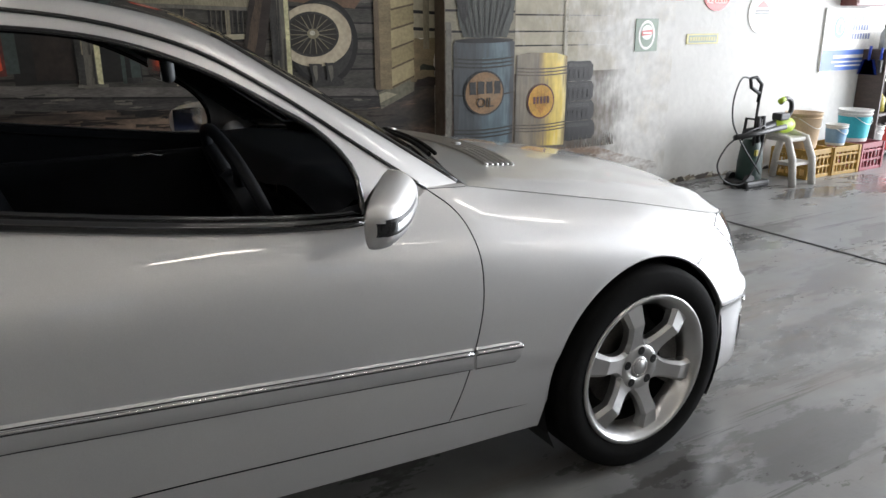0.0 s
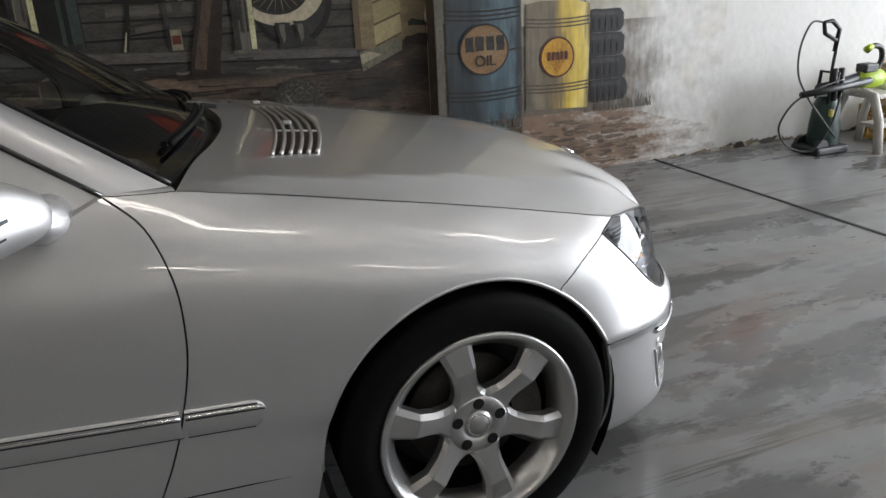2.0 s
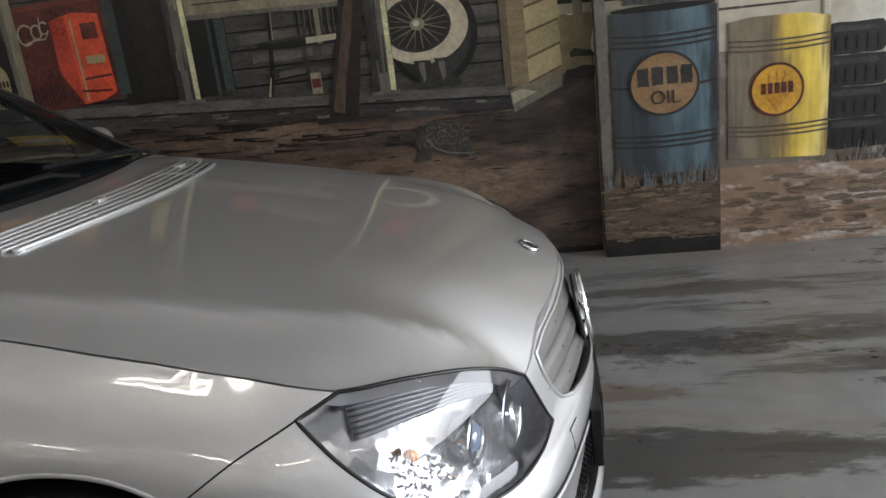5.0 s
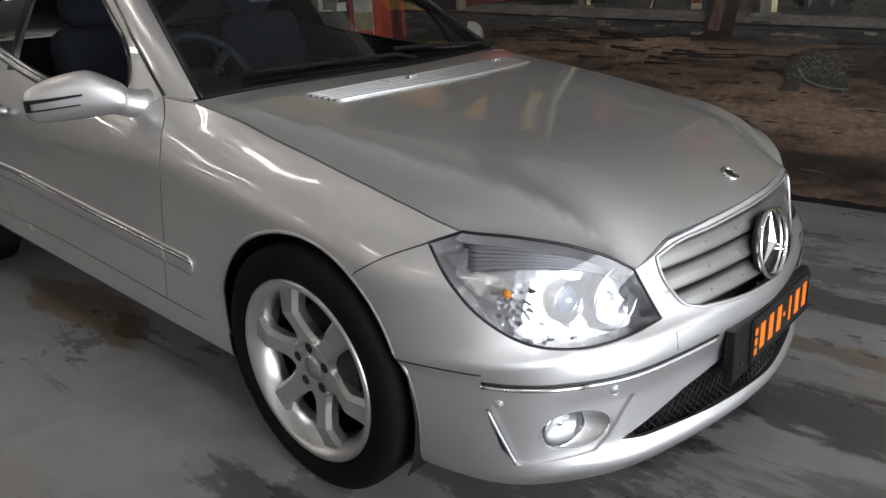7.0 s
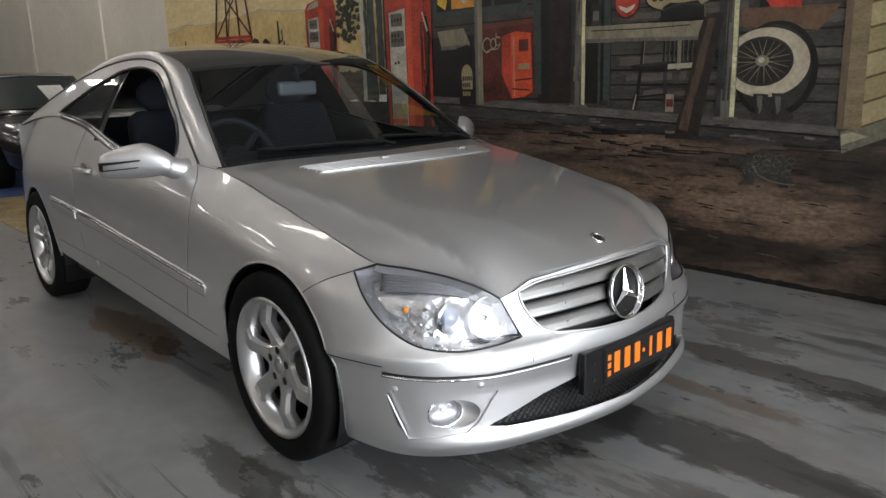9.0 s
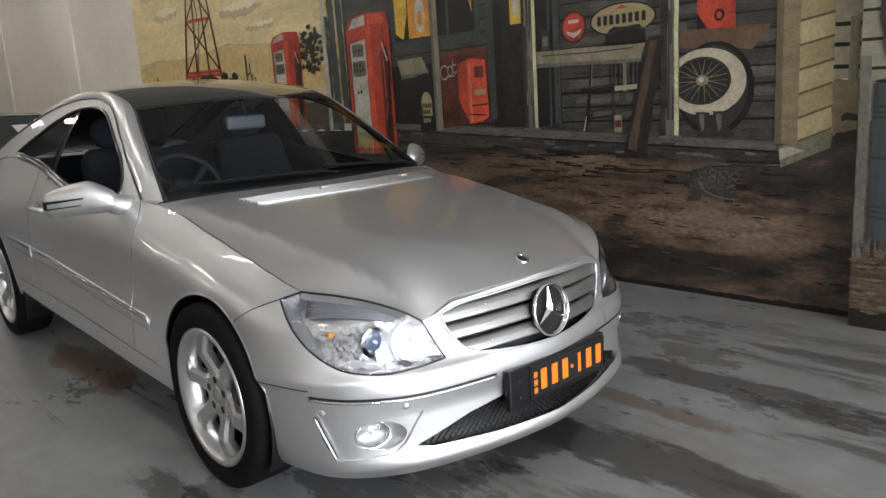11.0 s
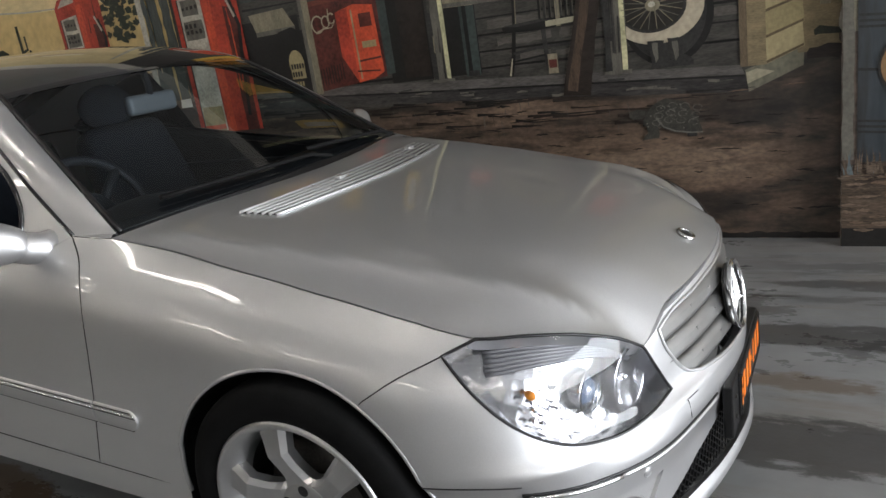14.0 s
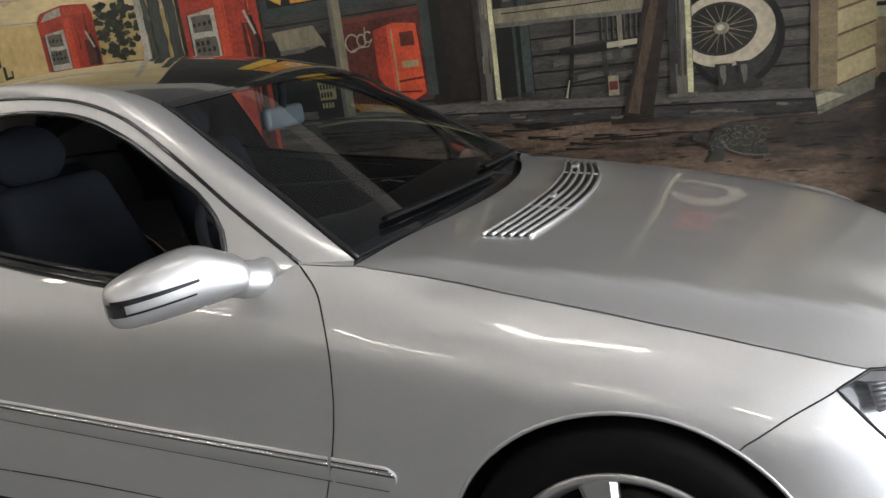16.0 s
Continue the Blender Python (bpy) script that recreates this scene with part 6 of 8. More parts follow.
# ground and sky
def earth_paint():
    """Dry brown earth, brushed in broken, level strokes."""
    m = material("painted_earth", (0.1, 0.08, 0.06), 0.42, spec=0.6, var=0.0, bump=0.08, bscale=30)
    n, l = m.node_tree.nodes, m.node_tree.links
    tc = n.new("ShaderNodeTexCoord")

    def noise(scale, stretch, detail, rough_, warp=0.0):
        mp, tx = n.new("ShaderNodeMapping"), n.new("ShaderNodeTexNoise")
        mp.inputs["Scale"].default_value = stretch
        tx.inputs["Scale"].default_value, tx.inputs["Detail"].default_value, tx.inputs["Roughness"].default_value, tx.inputs["Distortion"].default_value = scale, detail, rough_, warp
        l.new(tc.outputs["Object"], mp.inputs[0]), l.new(mp.outputs[0], tx.inputs["Vector"])
        return tx.outputs[0]

    rp = n.new("ShaderNodeValToRGB")
    stops = [(0.34, (0.014, 0.012, 0.010)), (0.44, (0.036, 0.026, 0.019)), (0.51, (0.092, 0.062, 0.043)), (0.58, (0.128, 0.086, 0.058)), (0.70, (0.19, 0.135, 0.095))]
    e = rp.color_ramp.elements
    while len(e) < len(stops):
        e.new(0.5)
    for el, (q, c) in zip(e, stops):
        el.position, el.color = q, (*c, 1)
    l.new(noise(1.35, (0.55, 1, 2.6), 10, 0.58, 0.5), rp.inputs[0])
    prev = rp.outputs[0]
    for src, lo, hi, a, b in ((noise(6, (0.6, 1, 2.4), 8, 0.66), 0.36, 0.52, 0.45, 1.1), (noise(34, (0.8, 1, 1.6), 4, 0.6), 0.35, 0.65, 0.72, 1.22)):
        mr, mx = n.new("ShaderNodeMapRange"), n.new("ShaderNodeMix")
        mr.inputs["From Min"].default_value, mr.inputs["From Max"].default_value, mr.inputs["To Min"].default_value, mr.inputs["To Max"].default_value = lo, hi, a, b
        mx.data_type, mx.blend_type = "RGBA", "MULTIPLY"
        mx.inputs[0].default_value = 1.0
        l.new(src, mr.inputs["Value"]), l.new(prev, mx.inputs[6]), l.new(mr.outputs[0], mx.inputs[7])
        prev = mx.outputs[2]
    l.new(prev, n["Principled BSDF"].inputs["Base Color"])
    return m


EARTHP = earth_paint()
sh = [(0, EARTHP, rect(-7.78, 0.0, X_STEP - 0.002, 0.999)), (1, SOIL, rough(rect(-7.7, 0.0, 0.975, 0.032), 0.006, 0.03))]
# short wavy dashes of the brush, some of them in rows
for k in range(190):
    x, z = _rg.uniform(-2.6, 0.9), _rg.uniform(0.1, 0.80)
    w, h = _rg.uniform(0.03, 0.15), _rg.uniform(0.003, 0.010)
    x0, x1 = x - w / 2, min(0.98, x + w / 2)
    n, tilt, ph = 9, _rg.uniform(-0.12, 0.06), _rg.uniform(0, 6)
    mid = [z + tilt * (x1 - x0) * (i / n - 0.5) + 0.35 * h * math.sin(ph + 4.0 * i / n + i % 2) for i in range(n + 1)]
    up = [(x0 + (x1 - x0) * i / n, mid[i] + h * math.sin(math.pi * i / n) * _rg.uniform(0.25, 1)) for i in range(n + 1)]
    dn = [(x0 + (x1 - x0) * i / n, mid[i] - h * 0.7 * math.sin(math.pi * i / n) * _rg.uniform(0.2, 1)) for i in range(n, -1, -1)]
    sh.append((2 + k % 3, (EARTH3, SOIL, EARTH3, SOIL, EARTH2)[k % 5], up[:-1] + dn[:-1]))
# soot under the deck's edge, with chalky scuffs over it
for k in range(70):
    x = _rg.uniform(-2.6, 0.5)
    z = 0.87 - 0.045 * (x + 1.5) - 0.16 * _rg.random() ** 1.4
    sh.append((5 + k % 2, (SOIL, EARTH3)[k % 2], stroke([(x, z), (x + _rg.uniform(0.05, 0.14), z + _rg.uniform(-0.012, 0.004)), (x + _rg.uniform(0.16, 0.34), z - 0.006)], _rg.uniform(0.008, 0.022), 0.002)))
for k in range(46):
    x = _rg.uniform(-1.75, 0.35)
    z = 0.90 - 0.045 * (x + 1.5) - _rg.uniform(0.04, 0.22)
    sh.append((7, (GREYW, GREYD, BOARD2)[k % 3], stroke([(x, z), (x + _rg.uniform(-0.008, 0.008), z - _rg.uniform(0.015, 0.07))], _rg.uniform(0.002, 0.006), 0.001)))
paint("painted_ground", mural, G + 0.0008, sh)
sh = [(0, SKY, rect(-7.78, 1.06, -3.2, 3.4)), (1, SAND, [(-7.78, 1.06), (-3.2, 1.06), (-3.2, 1.80), (-4.0, 1.84), (-4.6, 1.86), (-5.3, 1.93), (-6.0, 1.90), (-6.6, 1.86), (-7.2, 1.90), (-7.78, 1.84)])]
sh += [(2, WHITEP, stroke([(-7.7, 1.87), (-7.2, 1.905), (-6.7, 1.875), (-6.3, 1.875)], 0.02, 0.008)), (2, WHITEP, stroke([(-5.7, 1.915), (-5.3, 1.938), (-4.8, 1.885), (-4.4, 1.862)], 0.02, 0.008))]
for x, z, w, h in ((-6.8, 2.4, 0.7, 0.06), (-5.0, 2.25, 0.9, 0.07), (-4.4, 2.55, 0.8, 0.09), (-6.0, 2.75, 1.3, 0.10), (-7.3, 2.7, 0.4, 0.08), (-4.6, 2.05, 0.6, 0.035)):
    sh += [(2, HAZE, rough(oval(x, z, w / 2, h, 20), 0.02)), (3, SKY2, rough(oval(x + 0.05, z + h * 0.7, w * 0.42, h * 0.7, 20), 0.02))]
sh += [(2, EARTH2, rough(rect(-7.78, 1.0, -3.3, 1.28), 0.02)), (3, HAZE, rough(rect(-7.78, 1.28, -3.4, 1.40), 0.02))]
paint("painted_sky", mural, G, sh)
# oil derrick
sh = []
for a, b in (((-6.42, 1.60), (-6.02, 3.2)), ((-5.52, 1.57), (-5.82, 3.2)), ((-6.12, 1.58), (-5.98, 3.2)), ((-5.80, 1.57), (-5.88, 3.2))):
    sh.append((4, DKRED, stroke([a, b], 0.045, 0.03)))
for z, l, r in ((1.66, -6.42, -5.52), (1.70, -6.40, -5.54), (2.27, -6.27, -5.64), (2.72, -6.16, -5.72)):
    sh.append((5, RED, stroke([(l, z), (r, z - 0.02)], 0.035)))
for z0, z1, l0, r0, l1, r1 in ((1.70, 2.27, -6.38, -5.56, -6.25, -5.66), (2.27, 2.72, -6.25, -5.66, -6.14, -5.74)):
    sh += [(5, DKRED, stroke([(l0, z0), (r1, z1)], 0.028)), (5, DKRED, stroke([(r0, z0), (l1, z1)], 0.028)), (5, DKRED, stroke([(l0 + 0.3, z0), (r1 - 0.25, z1)], 0.02))]
for k in range(26):
    sh.append((6, DKGREEN, rough(oval(_rg.uniform(-6.75, -5.2), 1.55 + _rg.uniform(-0.05, 0.07), _rg.uniform(0.04, 0.12), _rg.uniform(0.03, 0.06), 9), 0.012)))
paint("painted_derrick", mural, G, sh, "painted red oil derrick")
sh = []
for x, z0, z1, w in ((-4.96, 1.45, 1.80, 0.035), (-4.86, 1.45, 1.60, 0.03), (-7.25, 1.5, 1.72, 0.035), (-5.05, 1.45, 1.56, 0.03)):
    sh += [(5, DKGREEN, stroke([(x, z0), (x, z1)], w)), (5, DKGREEN, stroke([(x + 0.07, z0 + (z1 - z0) * 0.75), (x + 0.07, z0 + (z1 - z0) * 0.45), (x, z0 + (z1 - z0) * 0.4)], w * 0.7))]
for k in range(90):
    a, r = _rg.uniform(0, 6.28), _rg.uniform(0, 1) ** 0.6
    sh.append((6 + k % 2, DKGREEN if k % 4 else tone(0.09, 0.10, 0.055, 0.4, 12), rough(oval(-3.72 + 0.20 * r * math.cos(a), 1.73 + 0.22 * r * math.sin(a), 0.035, 0.022, 7), 0.012)))
sh += [(8, WHITEP, rect(-3.525, 1.0, -3.470, 3.0))]
for x, w, z1 in ((-3.36, 0.11, 2.2), (-3.24, 0.10, 2.5), (-3.44, 0.05, 2.0)):
    sh.append((7, tone(0.075, 0.085, 0.075, 0.5, 10, (6, 1, 1)), rough(stroke([(x, 1.06), (x, 1.5), (x - 0.01, z1)], w, w * 0.8), 0.008)))
paint("painted_cactus", mural, G, sh)
# two petrol pumps
def pump(xl, xr, z0, z1, k):
    w = xr - xl
    zt = z1 - 0.10 * (z1 - z0)
    mid = xl + 0.47 * w
    s = [(8, RED, [(xl, z0), (xr, z0), (xr, zt), (xr - 0.06 * w, z1 - 0.02), (xl + 0.5 * w, z1), (xl + 0.1 * w, z1 - 0.03), (xl, zt)]),
         (9, RED2, [(mid, z0), (mid + 0.12 * w, z0), (mid + 0.12 * w, zt), (mid, zt)]),
         (9, DKRED, [(mid + 0.30 * w, z0), (xr - 0.05 * w, z0), (xr - 0.05 * w, zt - 0.2 * (z1 - z0)), (mid + 0.30 * w, zt - 0.18 * (z1 - z0))]),
         (10, WHITEP, [(xl + 0.08 * w, z0), (mid - 0.02 * w, z0), (mid - 0.02 * w, zt - 0.08 * (z1 - z0)), (xl + 0.08 * w, zt - 0.10 * (z1 - z0))]),
         (10, WHITEP, [(xl + 0.08 * w, zt + 0.0), (mid, zt + 0.02), (mid, z1 - 0.015), (xl + 0.2 * w, z1 - 0.035)]),
         (10, RED2, [(mid + 0.05 * w, zt + 0.02), (xr - 0.08 * w, zt + 0.01), (xr - 0.14 * w, z1 - 0.03), (mid + 0.05 * w, z1 - 0.012)]),
         (11, GREYW, rough(rect(xl + 0.13 * w, zt - 0.20 * (z1 - z0), mid - 0.08 * w, zt - 0.11 * (z1 - z0)), 0.004)),
         (11, CREAM, rough(rect(xl + 0.10 * w, z0, mid - 0.04 * w, z0 + 0.16 * (z1 - z0)), 0.004)),
         (11, GREYW, rough(rect(xl + 0.12 * w, zt - 0.34 * (z1 - z0), mid - 0.05 * w, zt - 0.23 * (z1 - z0)), 0.004)),
         (12, RED2, rough(rect(xl + 0.10 * w, z0 + 0.02, mid - 0.04 * w, z0 + 0.055), 0.004)),
         (12, EARTH3, stroke([(xl + 0.085 * w, z0), (xl + 0.085 * w, zt - 0.1 * (z1 - z0))], 0.010))]
    # worn figures in the dials and a small mark lower down
    for j, n in ((0.165, 4), (0.27, 3), (0.305, 4), (0.46, 2)):
        for i in range(n):
            x = xl + (0.14 + 0.07 * i + (0.05 if n == 2 else 0)) * w
            z = zt - j * (z1 - z0)
            s.append((13, (DARK, EARTH3)[i % 2], rough(rect(x, z, x + 0.040 * w, z + _rg.uniform(0.014, 0.026) * (z1 - z0)), 0.003, 0.02)))
    for i in range(10):
        x, z = xl + w * _rg.uniform(0.55, 0.92), _rg.uniform(z0, zt - 0.1)
        s.append((12, (RED, DKRED, RED2)[i % 3], stroke([(x, z), (x + _rg.uniform(-0.01, 0.01), z + _rg.uniform(0.08, 0.3) * (zt - z0))], 0.014, 0.006)))
    s.append((12, DARK, stroke([(mid + 0.42 * w, zt - 0.15 * (z1 - z0)), (mid + 0.50 * w, zt - 0.3 * (z1 - z0)), (mid + 0.44 * w, zt - 0.5 * (z1 - z0)), (mid + 0.38 * w, z0 + 0.1)], 0.03)))
    s.append((13, WHITEP, stroke([(mid + 0.36 * w, zt - 0.12 * (z1 - z0)), (mid + 0.46 * w, zt - 0.25 * (z1 - z0))], 0.018)))
    paint("painted_pump", mural, G, s, "painted red and white petrol pump")


pump(-4.42, -3.90, 1.06, 1.945, 0), pump(-3.16, -2.57, 0.80, 1.965, 1)

# the store front
sh = [(0, BOARD, rect(-3.2, 0.86, 0.66, 3.4))]
for k in range(26):
    z = 1.03 + 0.092 * k
    sh.append((1, LINE, rough(stroke([(-2.55, z), (-0.9, z - 0.004), (0.56, z - 0.012)], 0.010), 0.003, 0.3)))
    for j in range(5):
        x = _rg.uniform(-0.85, 0.5)
        sh.append((1, BOARD2, rough(rect(x, z + 0.02, min(0.54, x + _rg.uniform(0.1, 0.4)), z + 0.05 + _rg.uniform(0, 0.03)), 0.006)))
sh += [(2, DARK, rect(-3.1, 0.98, -2.1, 1.50)), (2, DARK, rect(-1.46, 1.0, -0.85, 3.2)), (3, tone(0.03, 0.022, 0.018, 0.5, 5), rect(-1.36, 1.02, -1.18, 2.6))]
sh += [(3, TEAL, rect(-1.50, 1.06, -1.43, 3.2)), (3, TEAL, rect(-0.95, 0.99, -0.855, 3.0)), (4, DARK, rect(-0.93, 0.99, -0.905, 3.0))]
# lit window
sh += [(3, TEAL, rect(-2.55, 1.63, -1.56, 2.6)), (4, DARK, rect(-2.50, 1.69, -1.61, 2.55)), (5, ORANGE, rect(-2.33, 1.70, -2.05, 2.5)), (5, YELLOW, [(-2.49, 1.75), (-2.40, 1.70), (-2.34, 1.9), (-2.36, 2.5), (-2.5, 2.5)]),
       (6, WHITEP, oval(-2.19, 1.86, 0.06, 0.13, 20)), (7, ORANGE, oval(-2.19, 1.84, 0.035, 0.06, 14)), (5, YELLOW, [(-1.82, 2.4), (-1.63, 1.82), (-1.62, 2.5), (-1.75, 2.5)]), (6, TEAL, rect(-2.06, 1.66, -2.02, 2.5)), (6, TEAL, rect(-1.90, 1.66, -1.87, 2.5))]
sh += [(5, YELLOW, rect(-1.27, 1.69, -1.16, 2.3)), (6, WHITEP, rect(-1.24, 1.75, -1.19, 2.2))]
sh += [(4, tone(0.16, 0.10, 0.065, 0.3, 6), [(0.0, 1.42), (0.42, 1.38), (0.52, 1.50), (0.0, 1.515)])]
paint("painted_store", mural, G, sh)
# deck
sh = [(2, tone(0.062, 0.057, 0.054, 0.55, 4, (1, 1, 5)), [(-3.2, 0.96), (-1.5, 0.88), (0.58, 0.760), (0.565, 0.865), (-1.5, 0.965), (-3.2, 1.06)]),
      (3, tone(0.13, 0.12, 0.11, 0.4, 5, (1, 1, 6)), [(-3.2, 1.03), (-1.5, 0.945), (0.565, 0.845), (0.545, 0.895), (-1.5, 1.0), (-3.2, 1.075)]),
      (4, LINE, stroke([(-3.2, 1.03), (-1.5, 0.94), (0.565, 0.842)], 0.010)),
      (3, tone(0.21, 0.20, 0.15, 0.3, 6), [(0.58, 0.760), (0.825, 0.865), (0.83, 0.955), (0.565, 0.868)]), (4, LITE, [(0.575, 0.80), (0.70, 0.85), (0.62, 0.87), (0.57, 0.855)])]
for k in range(40):
    x = _rg.uniform(-3.0, 0.5)
    z = 0.905 - 0.052 * (x + 1.5) + _rg.uniform(-0.03, 0.05)
    sh.append((5, (GREYD, GREYW)[k % 2], rough(rect(x, z, x + _rg.uniform(0.03, 0.16), z + _rg.uniform(0.004, 0.014)), 0.004)))
paint("painted_deck", mural, G, sh)
# bench, oil sign board, cooler and drinks machine
sh = [(6, TAN2, [(-2.50, 1.545), (-2.20, 1.555), (-2.13, 1.435), (-2.46, 1.43)]), (7, GREYW, [(-2.46, 1.43), (-2.13, 1.435), (-2.13, 1.405), (-2.46, 1.40)]),
      (8, DARK, [(-2.28, 1.41), (-2.16, 1.43), (-2.07, 1.38), (-2.07, 0.985), (-2.26, 0.98)]), (9, CREAM, oval(-2.17, 1.20, 0.062, 0.085, 18)), (9, CREAM, rect(-2.225, 1.10, -2.11, 1.20))]
for j, z in enumerate((1.165, 1.115, 1.05)):
    for i in range(4 + (j == 0)):
        sh.append((10 if j < 2 else 9, DARK if j < 2 else CREAM, rect(-2.218 + 0.022 * i, z, -2.203 + 0.022 * i, z + 0.032)))
paint("painted_sign_board", mural, G, sh)
sh = [(6, DKRED, [(-2.0, 1.56), (-1.49, 1.575), (-1.49, 1.05), (-2.0, 1.0)]), (7, tone(0.17, 0.05, 0.035, 0.3, 6), [(-2.0, 1.56), (-1.49, 1.575), (-1.50, 1.545), (-2.0, 1.53)]),
      (8, RED2, [(-1.80, 1.47), (-1.66, 1.50), (-1.52, 1.48), (-1.505, 1.08), (-1.58, 1.045), (-1.70, 1.03), (-1.80, 1.20)]), (9, RED, [(-1.80, 1.47), (-1.71, 1.485), (-1.70, 1.035), (-1.80, 1.20)]),
      (10, CREAM, stroke([(-1.68, 1.47), (-1.675, 1.05)], 0.012)), (10, DKRED, rect(-1.63, 1.36, -1.54, 1.44)), (10, CREAM, rect(-1.635, 1.235, -1.53, 1.275)), (10, DKRED, stroke([(-1.67, 1.16), (-1.51, 1.17)], 0.012)), (10, DKRED, stroke([(-1.70, 1.10), (-1.53, 1.09)], 0.010))]
for cx_, cz_, r in ((-1.945, 1.415, 0.045), (-1.880, 1.425, 0.030), (-1.835, 1.440, 0.026)):
    sh.append((10, LITE, stroke([(cx_ + r * math.cos(a), cz_ + 1.15 * r * math.sin(a)) for a in np.linspace(0.7, 5.9, 14)], 0.011, 0.006)))
sh.append((10, LITE, stroke([(-1.965, 1.365), (-1.90, 1.385), (-1.84, 1.385), (-1.81, 1.42)], 0.012, 0.004)))
sh.append((10, LITE, stroke([(-1.858, 1.40), (-1.850, 1.50)], 0.010, 0.006)))
for k in range(9):
    sh.append((8, DARK, stroke([(-1.985 + 0.022 * k, 1.03 + 0.004 * k), (-1.985 + 0.022 * k, 1.14 + 0.003 * k)], 0.006)))
paint("painted_drinks_machine", mural, G, sh, "painted red drinks machine")
# posts, rail, leaning log
EDGE = tone(0.60, 0.57, 0.36, 0.3, 9)
sh = [(9, TAN2, rect(-2.075, 0.985, -1.995, 3.2)), (10, GREYW, rect(-2.075, 0.985, -2.045, 3.2))]
for xl, xr, zb in ((-1.165, -1.045, 0.985), (-0.120, -0.002, 0.925)):
    sh += [(9, GREYW, rough(rect(xl, zb, xr, 3.2), 0.003, 0.2)), (10, EDGE, rough(rect(xr - 0.030, zb, xr - 0.003, 3.2), 0.0025, 0.12)), (10, GREYD, rough(rect(xl, zb, xl + 0.034, 3.2), 0.003, 0.15)), (10, GREYW, rough(rect(xl - 0.012, zb - 0.012, xr + 0.02, zb + 0.008), 0.004, 0.03))]
    for k in range(22):
        x, z = _rg.uniform(xl + 0.02, xr - 0.040), _rg.uniform(zb, 2.0)
        sh.append((11, (GREYD, TAN2, GREYD, BOARD)[k % 4], stroke([(x, z), (x + 0.004, z + _rg.uniform(0.08, 0.40))], 0.012, 0.005)))
sh += [(9, TAN2, rough([(-1.045, 1.39), (-0.205, 1.365), (-0.20, 1.472), (-1.045, 1.492)], 0.003, 0.1)), (10, GREYW, [(-1.045, 1.39), (-0.205, 1.365), (-0.205, 1.385), (-1.045, 1.412)]), (10, DARK, stroke([(-1.0, 1.46), (-0.6, 1.45), (-0.3, 1.452)], 0.006))]
sh += [(11, EARTH3, rough([(-0.21, 1.50), (-0.09, 1.50), (-0.215, 0.815), (-0.375, 0.825)], 0.006, 0.1)), (12, tone(0.10, 0.07, 0.05, 0.4, 8, (4, 1, 1)), rough([(-0.185, 1.48), (-0.14, 1.48), (-0.29, 0.84), (-0.345, 0.85)], 0.005, 0.1))]
sh += [(11, GREYD, rect(-0.995, 1.49, -0.925, 1.62)), (12, GREYW, rect(-0.985, 1.52, -0.94, 1.58)), (11, TAN2, rect(-0.44, 0.955, -0.385, 1.06)), (12, DKRED, rect(-0.435, 0.985, -0.39, 1.03)), (11, GREYD, rect(-0.93, 0.99, -0.86, 1.02))]
paint("painted_post", mural, G, sh)
# chair
sh = [(7, DARK, stroke([(-0.668, 0.965), (-0.640, 1.08), (-0.622, 1.22)], 0.026, 0.022)), (8, LITE, stroke([(-0.672, 0.965), (-0.650, 1.06)], 0.012, 0.006)), (7, GREYD, stroke([(-0.442, 0.975), (-0.455, 1.22)], 0.026)), (7, DARK, stroke([(-0.226, 1.02), (-0.262, 1.22)], 0.024)),
      (8, GREYD, stroke([(-0.64, 1.085), (-0.45, 1.105), (-0.245, 1.10)], 0.014)), (8, DARK, stroke([(-0.65, 1.04), (-0.45, 1.06)], 0.010)),
      (8, DARK, [(-0.695, 1.232), (-0.46, 1.250), (-0.262, 1.243), (-0.262, 1.198), (-0.50, 1.194), (-0.685, 1.200)]), (9, GREYD, [(-0.690, 1.238), (-0.46, 1.252), (-0.40, 1.240), (-0.60, 1.226)]), (9, LITE, [(-0.435, 1.206), (-0.262, 1.212), (-0.262, 1.240), (-0.435, 1.236)]),
      (7, DARK, stroke([(-0.618, 1.23), (-0.606, 1.39)], 0.022)), (8, TAN2, stroke([(-0.608, 1.24), (-0.598, 1.38)], 0.006)), (8, TAN2, rect(-0.375, 1.20, -0.350, 1.37)),
      (13, DARK, rough([(-0.50, 1.488), (-0.492, 1.545), (-0.435, 1.585), (-0.255, 1.580), (-0.206, 1.545), (-0.205, 1.482)], 0.004)), (14, GREYD, stroke([(-0.48, 1.545), (-0.35, 1.575), (-0.22, 1.555)], 0.010)), (14, GREYW, stroke([(-0.212, 1.57), (-0.204, 1.49)], 0.010))]
for k in range(9):
    x = -0.465 + 0.030 * k
    sh.append((7, (DARK, GREYD, DARK)[k % 3], stroke([(x, 1.24), (x + 0.004, 1.39)], 0.016)))
    sh.append((8, GREYW, stroke([(x + 0.008, 1.25), (x + 0.011, 1.38)], 0.0045)))
paint("painted_chair", mural, G, sh)
